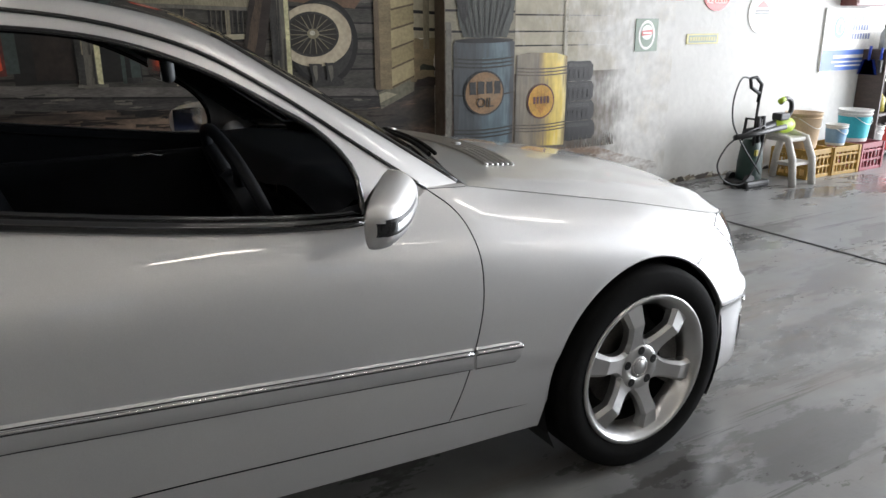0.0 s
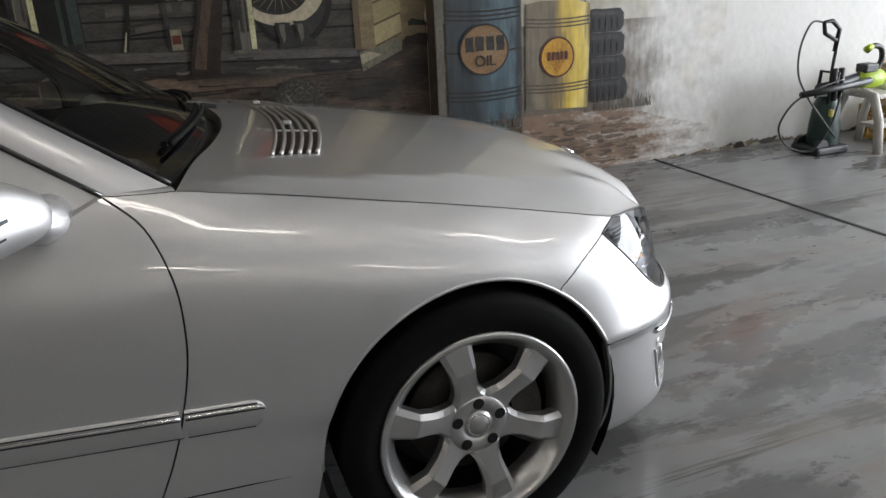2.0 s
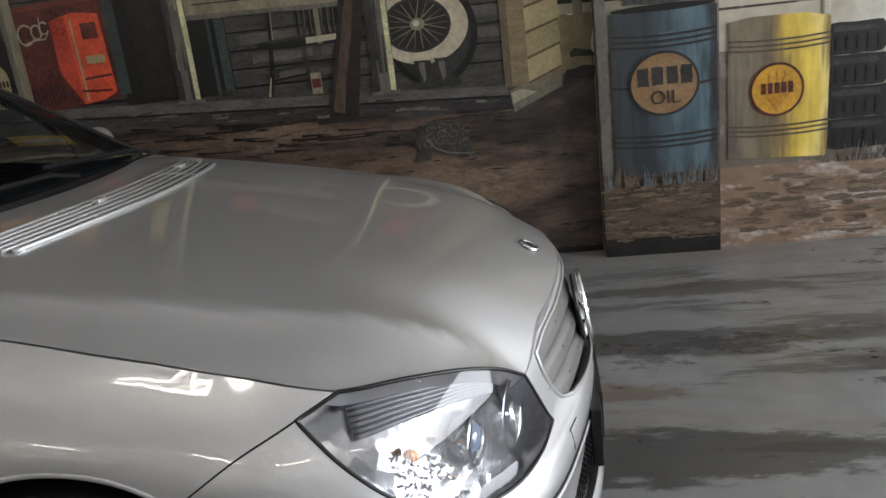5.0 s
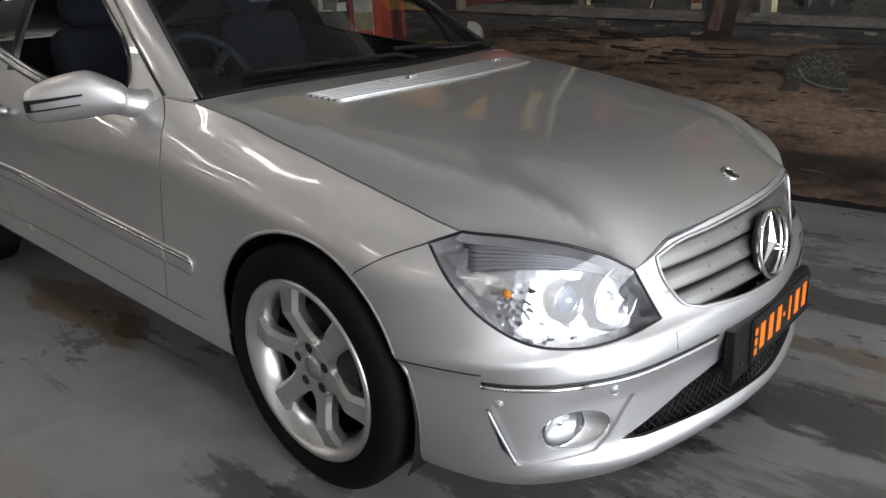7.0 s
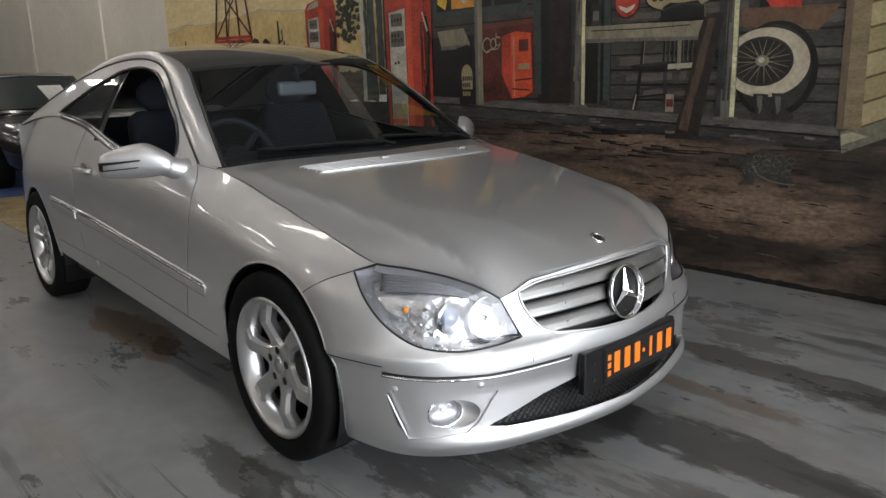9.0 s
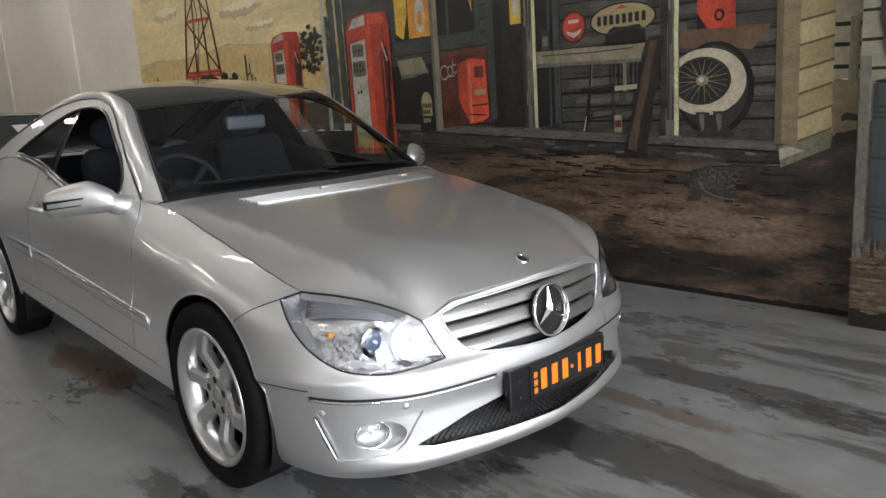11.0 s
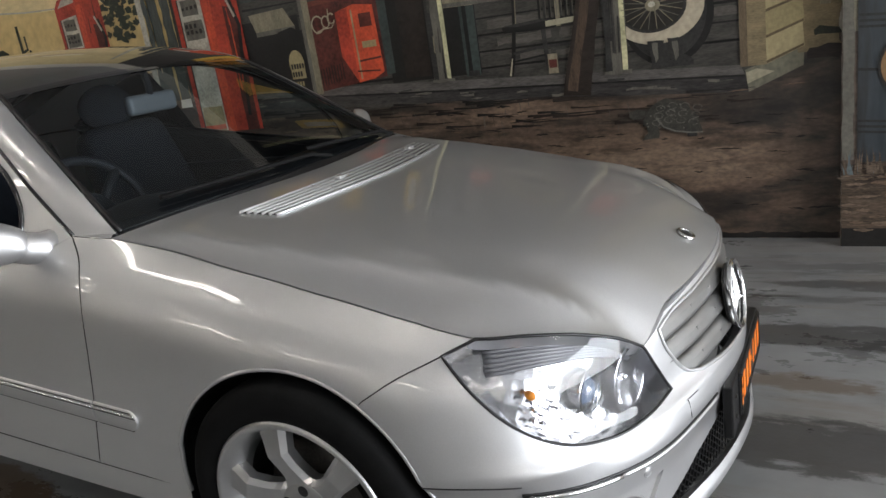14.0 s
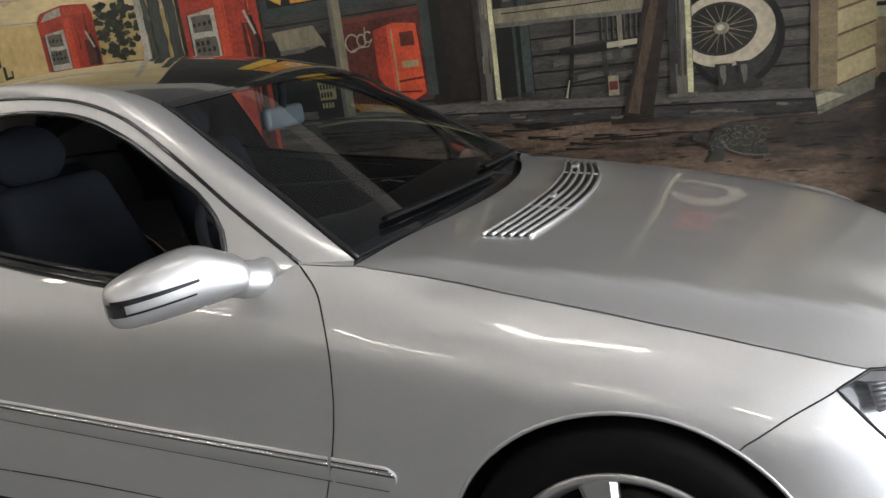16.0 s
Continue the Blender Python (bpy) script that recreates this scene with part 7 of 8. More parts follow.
# enamel signs in the painting: brand marks stay plain shapes
sh = [(6, DKRED, oval(-0.735, 1.615, 0.097, 0.10, 28)), (7, RED, oval(-0.735, 1.615, 0.083, 0.087, 28)), (8, WHITEP, [(-0.80, 1.60), (-0.735, 1.58), (-0.67, 1.60), (-0.69, 1.572), (-0.735, 1.55), (-0.78, 1.572)]), (8, WHITEP, rect(-0.775, 1.64, -0.695, 1.66)),
      (6, DARK, oval(-0.378, 1.625, 0.232, 0.098, 32)), (7, CREAM, oval(-0.378, 1.625, 0.220, 0.088, 32)), (8, RED, [(-0.42, 1.685), (-0.34, 1.685), (-0.38, 1.71)]), (8, RED, [(-0.43, 1.575), (-0.33, 1.575), (-0.38, 1.548)])]
for k in range(8):
    sh.append((9, DARK, rect(-0.553 + 0.0445 * k, 1.600, -0.526 + 0.0445 * k, 1.655)))
sh += [(6, RED, [(0.105, 1.515), (0.325, 1.50), (0.325, 1.80), (0.105, 1.80)]), (7, DARK, [(0.105, 1.60), (0.105, 1.515), (0.165, 1.512)]), (7, DARK, oval(0.235, 1.575, 0.030, 0.032, 18)), (8, RED, oval(0.235, 1.575, 0.016, 0.018, 12)), (7, CREAM, rect(0.14, 1.66, 0.30, 1.675))]
paint("painted_sign", mural, G, sh)
# spare wheel and boots
sh = [(5, DARK, oval(0.205, 1.185, 0.228, 0.255, 40)), (6, GREYD, oval(0.20, 1.19, 0.20, 0.23, 40)), (7, tone(0.50, 0.44, 0.335, 0.2, 5), oval(0.155, 1.225, 0.236, 0.183, 44)), (8, GREYD, oval(0.135, 1.232, 0.172, 0.131, 40)), (9, tone(0.03, 0.026, 0.022, 0.3), oval(0.135, 1.232, 0.158, 0.118, 40))]
for k in range(22):
    a = 2 * math.pi * k / 22
    b = a + (0.35 if k % 2 else -0.35)
    sh.append((10, (GREYW, TAN2)[k % 2], stroke([(0.14 + 0.02 * math.cos(b), 1.235 + 0.016 * math.sin(b)), (0.135 + 0.155 * math.cos(a), 1.232 + 0.115 * math.sin(a))], 0.0055, 0.0035)))
sh += [(11, TAN2, oval(0.14, 1.236, 0.038, 0.030, 20)), (12, WHITEP, oval(0.136, 1.240, 0.018, 0.014, 14))]
for x in (0.145, 0.245):
    sh += [(12, GREYD, rough([(x - 0.045, 1.065), (x + 0.04, 1.06), (x + 0.035, 0.985), (x + 0.085, 0.945), (x + 0.08, 0.925), (x - 0.03, 0.925), (x - 0.025, 0.99)], 0.004, 0.03)), (13, GREYW, rough([(x - 0.02, 1.05), (x + 0.01, 1.05), (x + 0.012, 0.97), (x - 0.005, 0.95)], 0.003, 0.03))]
paint("painted_wheel", mural, G, sh)
# corner post and sunlit weatherboards
sh = [(6, TAN, rect(0.545, 0.885, 0.665, 3.2)), (7, tone(0.17, 0.13, 0.085, 0.3, 8, (4, 1, 1)), rect(0.545, 0.885, 0.580, 3.2))]
for k in range(14):
    z0, z1 = 0.888 + 0.120 * k, 0.888 + 0.120 * (k + 1)
    r0, r1 = 0.955 + 0.112 * k, 0.955 + 0.112 * (k + 1)
    sh += [(6, CREAM if k % 2 else tone(0.46, 0.39, 0.23, 0.2, 7), [(0.665, z0), (0.83, r0), (0.822, r1), (0.662, z1)]), (7, tone(0.16, 0.12, 0.07, 0.3), [(0.665, z0 + 0.001), (0.828, r0 + 0.001), (0.826, r0 + 0.012), (0.664, z0 + 0.014)])]
sh += [(4, TAN, rough(rect(0.80, 0.93, 0.982, 1.20), 0.01)), (4, tone(0.42, 0.38, 0.28, 0.2, 5), rect(0.82, 1.20, 0.983, 3.2)), (5, EARTH3, rough(rect(0.84, 0.88, 0.98, 0.95), 0.012)), (5, DKGREEN, rough(rect(0.86, 0.99, 0.98, 1.03), 0.012))]
for z in (1.255, 1.36, 1.455):
    sh.append((5, LINE, stroke([(0.825, z + 0.004), (0.983, z - 0.004)], 0.020)))
sh += [(6, TAN2, rect(0.895, 1.13, 0.940, 1.49))]
paint("painted_corner", mural, G, sh)
# tortoise
SHELL, SHELL2 = tone(0.070, 0.066, 0.056, 0.4, 12), tone(0.17, 0.165, 0.14, 0.3, 14)
sh = [(7, SHELL, rough([(0.05, 0.63), (0.075, 0.70), (0.125, 0.75), (0.20, 0.765), (0.285, 0.735), (0.335, 0.65), (0.358, 0.575), (0.29, 0.575), (0.19, 0.60), (0.12, 0.62)], 0.006, 0.03)), (8, SHELL, rough(oval(0.025, 0.690, 0.045, 0.026, 12), 0.004)),
      (8, SHELL, rough([(0.055, 0.64), (0.13, 0.63), (0.135, 0.56), (0.045, 0.552), (0.075, 0.59)], 0.005, 0.03)), (8, GREYD, rough([(0.27, 0.59), (0.33, 0.59), (0.325, 0.555), (0.275, 0.555)], 0.004, 0.03)),
      (9, SHELL2, stroke([(0.125, 0.66), (0.16, 0.615), (0.22, 0.590), (0.30, 0.578), (0.355, 0.578)], 0.008))]
for i in range(4):
    for j in range(3):
        cx_, cz_ = 0.125 + 0.062 * i + 0.012 * j, 0.655 + 0.036 * j - 0.012 * abs(i - 1.2)
        sh.append((9, SHELL2, rough(stroke([(cx_ + 0.024 * math.cos(a), cz_ + 0.016 * math.sin(a)) for a in np.linspace(0, 5.6, 8)], 0.0035), 0.002, 0.5)))
for k in range(30):
    a, r = _rg.uniform(0, 3.14), _rg.uniform(0.2, 0.95)
    sh.append((10, SHELL2, rough(oval(0.20 + 0.14 * r * math.cos(a), 0.605 + 0.14 * r * math.sin(a), 0.005, 0.004, 6), 0.002)))
paint("painted_tortoise", mural, G, sh)

# pier: painted drum, cactus
P = Y_PIER
PIERMID, PIERMID2 = tone(0.15, 0.115, 0.085, 0.5, 8, (1, 1, 4)), tone(0.20, 0.15, 0.11, 0.5, 8, (1, 1, 4))
STONE = tone(0.17, 0.16, 0.135, 0.25, 9)
DRUM, DRUM3 = graded(1.045, 1.535, [(0.0, (0.024, 0.025, 0.026)), (0.12, (0.037, 0.046, 0.052)), (0.30, (0.020, 0.027, 0.033)), (0.50, (0.044, 0.061, 0.071)), (0.68, (0.061, 0.102, 0.126)), (0.82, (0.102, 0.156, 0.184)), (0.92, (0.041, 0.068, 0.085)), (1.0, (0.020, 0.024, 0.029))], 0.11, 7, 0.25), tone(0.14, 0.21, 0.24, 0.3, 9, (6, 1, 1))
BRDS = tone(0.28, 0.255, 0.19, 0.18, 5, (1, 1, 3))
sh = [(0, BRDS, rect(0.987, 1.0, 1.538, 3.4)), (0, EARTH, rect(0.987, 0.0, 1.538, 1.0)), (1, tone(0.13, 0.10, 0.08, 0.4, 5), rect(0.987, 0.40, 1.538, 1.0)), (2, STONE, rough(rect(0.990, 0.42, 1.035, 1.30), 0.004)), (1, SOIL, rect(0.988, 0.0, 1.536, 0.09))]
for z in (1.24, 1.37, 1.50, 1.63):
    sh.append((1, LINE, stroke([(0.99, z), (1.536, z - 0.006)], 0.014)))
for k in range(70):
    x, z = _rg.uniform(1.0, 1.5), _rg.uniform(0.06, 0.36)
    w = _rg.uniform(0.04, 0.16)
    sh.append((2 + k % 2, (EARTH2, PIERMID, PIERMID2)[k % 3], rough(oval(min(x, 1.53 - w / 2 - 0.005), z, w / 2, _rg.uniform(0.003, 0.009), 14), 0.004)))
paint("painted_pier_ground", mural, P, sh)
sh = [(4, DRUM, [(1.050, 0.41), (1.525, 0.41), (1.532, 1.17), (1.42, 1.195), (1.16, 1.195), (1.048, 1.17)]), 
      (6, DARK, oval(1.29, 1.180, 0.236, 0.016, 30))]
for z in (1.065, 1.040, 1.015, 0.600, 0.575, 0.550):
    sh.append((7, GREYD, stroke([(1.052, z + 0.004), (1.17, z - 0.006), (1.29, z - 0.010), (1.42, z - 0.006), (1.528, z + 0.004)], 0.011)))
    sh.append((8, DRUM3, stroke([(1.27, z + 0.0), (1.42, z + 0.004), (1.50, z + 0.010)], 0.004)))
sh += [(7, GREYD, stroke([(1.05, 0.835), (1.17, 0.822), (1.29, 0.818), (1.42, 0.822), (1.53, 0.835)], 0.012))]
sh += [(9, GREYD, oval(1.288, 0.838, 0.162, 0.150, 40)), (10, tone(0.30, 0.19, 0.10, 0.25, 8), oval(1.288, 0.838, 0.150, 0.138, 40)), (11, tone(0.33, 0.225, 0.13, 0.2, 9), oval(1.33, 0.86, 0.085, 0.08, 24))]
for k in range(4):
    sh.append((12, GREYD, rough(rect(1.168 + 0.066 * k, 0.832, 1.220 + 0.066 * k, 0.915), 0.003, 0.04)))
for k in range(70):
    x = _rg.uniform(1.0, 1.52)
    sh.append((13, (tone(0.14, 0.165, 0.17, 0.3), PIERMID)[k % 2], [(x - 0.006, 0.355), (x + 0.006, 0.355), (x + _rg.uniform(-0.02, 0.02), _rg.uniform(0.40, 0.50))]))
paint("painted_drum", mural, P, sh, "painted blue oil drum with an orange disc")
text_part("lettering", "OIL", 0.088, pose(1.292, P - 0.0175, 0.772, 90, 0, 0), GREYD, mural, "dark painted lettering")
CACT = tone(0.085, 0.092, 0.082, 0.4, 10, (8, 1, 1))
sh = [(4, CACT, rough([(1.12, 1.20), (1.47, 1.20), (1.52, 1.32), (1.535, 1.6), (1.535, 1.95), (1.06, 1.95), (1.055, 1.6), (1.08, 1.34)], 0.006)), (5, GREYD, rough([(1.06, 1.45), (1.12, 1.28), (1.16, 1.35), (1.12, 1.9), (1.07, 1.9)], 0.006))]
for k in range(9):
    x = 1.09 + 0.05 * k
    sh.append((6, GREYD, stroke([(1.29 + (x - 1.29) * 0.6, 1.21), (x, 1.4), (x, 1.94)], 0.010)))
paint("painted_barrel_cactus", mural, P, sh)

# beyond the pier the painting thins out into the white wall
Q = Y_WHITE
FADE, FENCE, BEHIND, MUD, FLINE = tone(0.60, 0.565, 0.48, 0.12, 4), fading((0.42, 0.385, 0.30), 1.95, 2.62), fading((0.13, 0.105, 0.08), 2.20, 2.62), fading((0.20, 0.13, 0.085), 2.25, 2.95, 0.25, 5, 4), fading((0.03, 0.028, 0.025), 1.85, 2.45)
sh = [(0, fading((0.60, 0.56, 0.48), 1.95, 2.8), rect(1.542, 0.0, 3.1, 3.0)), (1, FENCE, rect(1.542, 0.95, 2.72, 2.6)), (1, BEHIND, rect(1.542, 0.30, 2.72, 0.95))]
for z in (1.14, 1.235, 1.345, 1.46, 1.58):
    sh.append((2, FLINE, stroke([(1.545, z), (2.0, z - 0.004), (2.46, z - 0.008)], 0.012, 0.005)))
sh += [(3, WHITEP, rect(1.995, 1.06, 2.035, 1.44)), (4, TAN2, rect(1.995, 1.06, 2.007, 1.44))]
sh += [(2, MUD, [(1.542, 0.0), (3.1, 0.0), (3.0, 0.20), (2.60, 0.30), (2.30, 0.40), (1.542, 0.40)])]
for k in range(90):
    x, z = _rg.uniform(1.60, 2.40), _rg.uniform(0.03, 0.34)
    if z > 0.42 - 0.22 * max(0, x - 2.2) / 0.5:
        continue
    sh.append((3 + k % 2, (PIERMID, PIERMID2, EARTH2)[k % 3], rough(oval(x, z, _rg.uniform(0.02, 0.09), _rg.uniform(0.005, 0.016), 10), 0.003)))
for k in range(60):
    x = _rg.uniform(2.0, 2.52)
    sh.append((9, (PIERMID, GREYW)[k % 2], [(x - 0.006, 0.385), (x + 0.006, 0.385), (x + _rg.uniform(-0.03, 0.03), _rg.uniform(0.42, 0.50))]))
paint("painted_fence", mural, Q, sh)
YB = tone(0.13, 0.105, 0.075, 0.4, 7, (5, 1, 1))
YD = graded(1.585, 2.036, [(0.0, (0.10, 0.085, 0.065)), (0.15, (0.20, 0.165, 0.11)), (0.35, (0.13, 0.10, 0.06)), (0.50, (0.26, 0.18, 0.06)), (0.62, (0.52, 0.36, 0.05)), (0.78, (0.70, 0.52, 0.08)), (0.88, (0.74, 0.60, 0.20)), (1.0, (0.26, 0.18, 0.05))], 0.09, 7, 0.25)
sh = [(5, YD, [(1.585, 0.44), (2.032, 0.42), (2.036, 1.06), (1.93, 1.085), (1.69, 1.09), (1.588, 1.075)])]
for z in (0.985, 0.962, 0.940, 0.590, 0.568, 0.546):
    sh.append((8, YB, stroke([(1.588, z + 0.004), (1.70, z - 0.005), (1.81, z - 0.008), (1.92, z - 0.006), (2.032, z + 0.002)], 0.009)))
sh += [(9, DKRED, oval(1.805, 0.752, 0.122, 0.125, 30)), (10, tone(0.62, 0.36, 0.05, 0.25, 9), oval(1.805, 0.752, 0.110, 0.113, 30))]
for k in range(7):
    a = math.pi * (0.12 + 0.76 * k / 6)
    sh.append((11, ORANGE, stroke([(1.805, 0.66), (1.805 + 0.10 * math.cos(a), 0.752 + 0.09 * math.sin(a))], 0.006)))
for k in range(5):
    sh.append((12, DKRED, rect(1.735 + 0.030 * k, 0.735, 1.756 + 0.030 * k, 0.785)))
paint("painted_drum", mural, Q, sh, "painted yellow oil drum with an orange disc")
sh = []
for k in range(4):
    z0 = 0.445 + 0.145 * k
    off = (0.03, 0.015, 0.0, -0.01)[k]
    sh += [(4, DARK, rough([(2.04, z0), (2.27 + off, z0), (2.295 + off, z0 + 0.03), (2.295 + off, z0 + 0.11), (2.27 + off, z0 + 0.142), (2.04, z0 + 0.142)], 0.003, 0.04)), (5, GREYD, rough([(2.05, z0 + 0.10), (2.25 + off, z0 + 0.10), (2.24 + off, z0 + 0.125), (2.05, z0 + 0.128)], 0.003, 0.04))]
    for j in range(5):
        sh.append((6, LINE, rect(2.06 + 0.045 * j, z0 + 0.02, 2.075 + 0.045 * j, z0 + 0.085)))
paint("painted_tyres", mural, Q, sh)

# grime and chipped paint along the foot of the white wall
GRIME, CHIP = tone(0.30, 0.25, 0.19, 0.4, 9), tone(0.10, 0.085, 0.07, 0.4, 9)
sh = []
for k in range(120):
    x = _rg.uniform(2.7, 6.0)
    h = _rg.uniform(0.008, 0.035) * (1.6 if 3.2 < x < 3.9 else 1)
    sh.append((10 + k % 2, (GRIME, CHIP, FADE)[k % 3], rough([(x - _rg.uniform(0.02, 0.09), 0.0), (x + _rg.uniform(0.02, 0.09), 0.0), (x + 0.03, h), (x - 0.02, h * 0.8)], 0.004, 0.03)))
paint("wall_grime", mural, Q, sh)

# ---- signs on the white wall ----
def sign_material(name, c, rough_=0.35):
    return material(name, c, rough_, var=0.15, scale=18)


S_GREEN, S_WHITE, S_RED, S_YEL, S_BLUE, S_DARK = sign_material("sign_green", (0.10, 0.16, 0.10)), sign_material("sign_white", (0.72, 0.71, 0.68)), sign_material("sign_red", (0.55, 0.05, 0.04)), sign_material("sign_yellow", (0.42, 0.36, 0.07)), sign_material("sign_blue", (0.05, 0.14, 0.50)), sign_material("sign_dark", (0.05, 0.05, 0.05))


def wall_sign(name, label, outline, mat, marks, thick=0.008, plane=Y_WHITE):
    """A plate on the wall with raised marks: (height, paint, outline)."""
    plate_ = part(name, polygon_prism(outline, lambda a, b, d: (a, plane - d, b), thick), mat)
    tagged(plate_, label, "sign", "signs on the white wall")
    for h, m, poly in marks:
        part("mark", polygon_prism(poly, lambda a, b, d, h=h: (a, plane - thick - h - d, b), 0.0012), m, plate_)
    return plate_


cx = 2.80
wall_sign("enamel_sign", "small green enamel sign with a white oval and red band", rect(2.685, 1.075, 2.915, 1.315), S_GREEN,
          [(0, S_WHITE, oval(cx, 1.195, 0.085, 0.108)), (0.001, S_GREEN, oval(cx, 1.195, 0.066, 0.088)), (0.002, S_WHITE, oval(cx, 1.215, 0.055, 0.055)), (0.003, S_RED, [(2.745, 1.19), (2.855, 1.20), (2.855, 1.235), (2.745, 1.225)]), (0.0042, S_WHITE, rect(2.755, 1.203, 2.845, 1.218))])
wall_sign("name_plate", "narrow olive metal plate with worn lettering", rect(3.24, 1.118, 3.60, 1.198), S_YEL, [(0, S_GREEN, rect(3.26, 1.13, 3.58, 1.186))] + [(0.0014, S_YEL, rect(3.275 + 0.03 * k, 1.142, 3.295 + 0.03 * k, 1.174)) for k in range(10)])
ks_ = wall_sign("enamel_sign", "red rectangular enamel sign with white lettering", rect(2.88, 1.452, 3.17, 1.78), S_RED, [(0, S_WHITE, rect(2.895, 1.465, 3.155, 1.472)), (0, S_WHITE, rect(2.91, 1.57, 3.14, 1.62))])
text_part("lettering", "KEROSENE", 0.052, pose(3.025, Y_WHITE - 0.0095, 1.512, 90, 0, 0), S_WHITE, ks_, "white lettering")
rs_ = wall_sign("round_sign", "round red drinks sign with pale lettering", oval(3.545, 1.545, 0.172, 0.172, 40), S_RED, [(0, S_WHITE, stroke([(3.42 + 0.05 * i, 1.55 + 0.02 * math.sin(i * 2)) for i in range(6)], 0.02))])
text_part("lettering", "ICE COLD", 0.052, pose(3.545, Y_WHITE - 0.0095, 1.447, 90, 0, 0), S_WHITE, rs_, "pale lettering")
wall_sign("round_sign", "round white enamel sign with a small red emblem", oval(4.11, 1.36, 0.168, 0.168, 40), S_WHITE, [(0, sign_material("sign_grey", (0.45, 0.45, 0.45)), oval(4.11, 1.36, 0.156, 0.156, 40)), (0.001, S_WHITE, oval(4.11, 1.36, 0.148, 0.148, 40)), (0.002, S_RED, [(4.03, 1.40), (4.19, 1.40), (4.15, 1.435), (4.11, 1.455), (4.07, 1.435)]), (0.002, S_DARK, rect(4.02, 1.345, 4.20, 1.385)), (0.0034, S_WHITE, rect(4.03, 1.358, 4.19, 1.366))])
board_marks = [(0, S_BLUE, rect(4.985, 0.845, 5.79, 1.03)), (0.0014, S_WHITE, rect(5.16, 0.955, 5.62, 0.985)), (0.0014, S_WHITE, rect(5.14, 0.915, 5.66, 0.93)), (0.0014, S_WHITE, rect(5.2, 0.88, 5.6, 0.893)),
               (0, S_BLUE, oval(5.20, 1.23, 0.085, 0.10, 24)), (0.0014, S_WHITE, oval(5.20, 1.235, 0.055, 0.065, 20)), (0.0028, S_BLUE, [(5.17, 1.18), (5.23, 1.18), (5.22, 1.27), (5.18, 1.27)])]
board_marks += [(0, sign_material("sign_lettering_blue", (0.12, 0.16, 0.32)), rect(5.40 + 0.042 * k, z, 5.428 + 0.042 * k, z + 0.05)) for z, n in ((1.285, 8), (1.205, 6), (1.125, 7)) for k in range(n)]
wall_sign("notice_board", "white and blue notice board with a crest and lettering", rect(4.98, 0.84, 5.795, 1.40), S_WHITE, board_marks, 0.02)
meter = part("meter_box", box_bm(5.18, 5.68, Y_WHITE - 0.16, Y_WHITE, 1.42, 1.68, 0.01), sign_material("brown_red_metal", (0.16, 0.045, 0.04)))
tagged(meter, "brown-red metal meter box on the white wall", "box")
part("lid", box_bm(5.20, 5.66, Y_WHITE - 0.166, Y_WHITE - 0.159, 1.44, 1.66, 0.002), sign_material("brown_red_lid", (0.19, 0.055, 0.05)), meter)

# ---- things along the white wall ----
PLASTIC = lambda name, c, r=0.4: material(name, c, r, var=0.12, scale=12, bump=0.02)
P_DKGREEN, P_BLACK, P_GREYP, P_LIME = PLASTIC("dark_green_plastic", (0.012, 0.035, 0.028)), PLASTIC("black_plastic", (0.012, 0.012, 0.013), 0.45), PLASTIC("weathered_white_plastic", (0.50, 0.48, 0.44), 0.55), PLASTIC("lime_plastic", (0.36, 0.50, 0.03))
P_BEIGE, P_BLUEP, P_TEALP, P_WHITEP, P_CRATEY, P_CRATER = PLASTIC("beige_bucket_plastic", (0.56, 0.42, 0.28), 0.5), PLASTIC("pale_blue_label", (0.20, 0.36, 0.55)), PLASTIC("teal_paint_label", (0.03, 0.40, 0.48)), PLASTIC("white_bucket_plastic", (0.72, 0.72, 0.70)), PLASTIC("ochre_crate_plastic", (0.36, 0.22, 0.045), 0.55), PLASTIC("maroon_crate_plastic", (0.24, 0.045, 0.06), 0.5)

w = thing("pressure_washer", "dark green pressure washer with its lance and coiled hose", "pressure washer", (3.66, 1.70, 0))
bm = lathe_bm([(0.0005, 0.02), (0.098, 0.02), (0.112, 0.05), (0.108, 0.20), (0.092, 0.33), (0.070, 0.385), (0.0005, 0.395)], 28)
bmesh.ops.transform(bm, matrix=Matrix.Diagonal((1, 0.85, 1, 1)), verts=bm.verts)
part("body", bm, P_DKGREEN, w, "", 40)
part("base", box_bm(-0.16, 0.12, -0.12, 0.12, 0.0, 0.06, 0.02), P_BLACK, w)
for sy in (-1, 1):
    part("wheel", cyl_bm(0.055, 0.03, 24, Matrix.Translation((-0.10, sy * 0.085, 0.055)) @ Euler((radians(90), 0, 0)).to_matrix().to_4x4()), P_BLACK, w)
part("handle", tube_bm([(-0.03, -0.07, 0.36), (-0.01, -0.07, 0.54), (-0.01, 0.07, 0.54), (-0.03, 0.07, 0.36)], 0.013, 8), P_BLACK, w, "", 60)
for dx in (-0.025, 0.035):
    part("holder", tube_bm([(dx + 0.01, -0.06, 0.36), (dx, -0.06, 0.46), (dx - 0.012, -0.06, 0.57)], 0.019, 10), P_BLACK, w, "black lance holder", 60)
part("yellow_knob", box_bm(-0.075, -0.045, -0.105, -0.085, 0.26, 0.31, 0.006), S_YEL, w)
lance = part("lance", tube_bm([(-0.06, -0.06, 0.34), (-0.05, -0.05, 0.56), (-0.04, -0.05, 0.68)], 0.011, 8), P_BLACK, w, "black spray lance", 60)
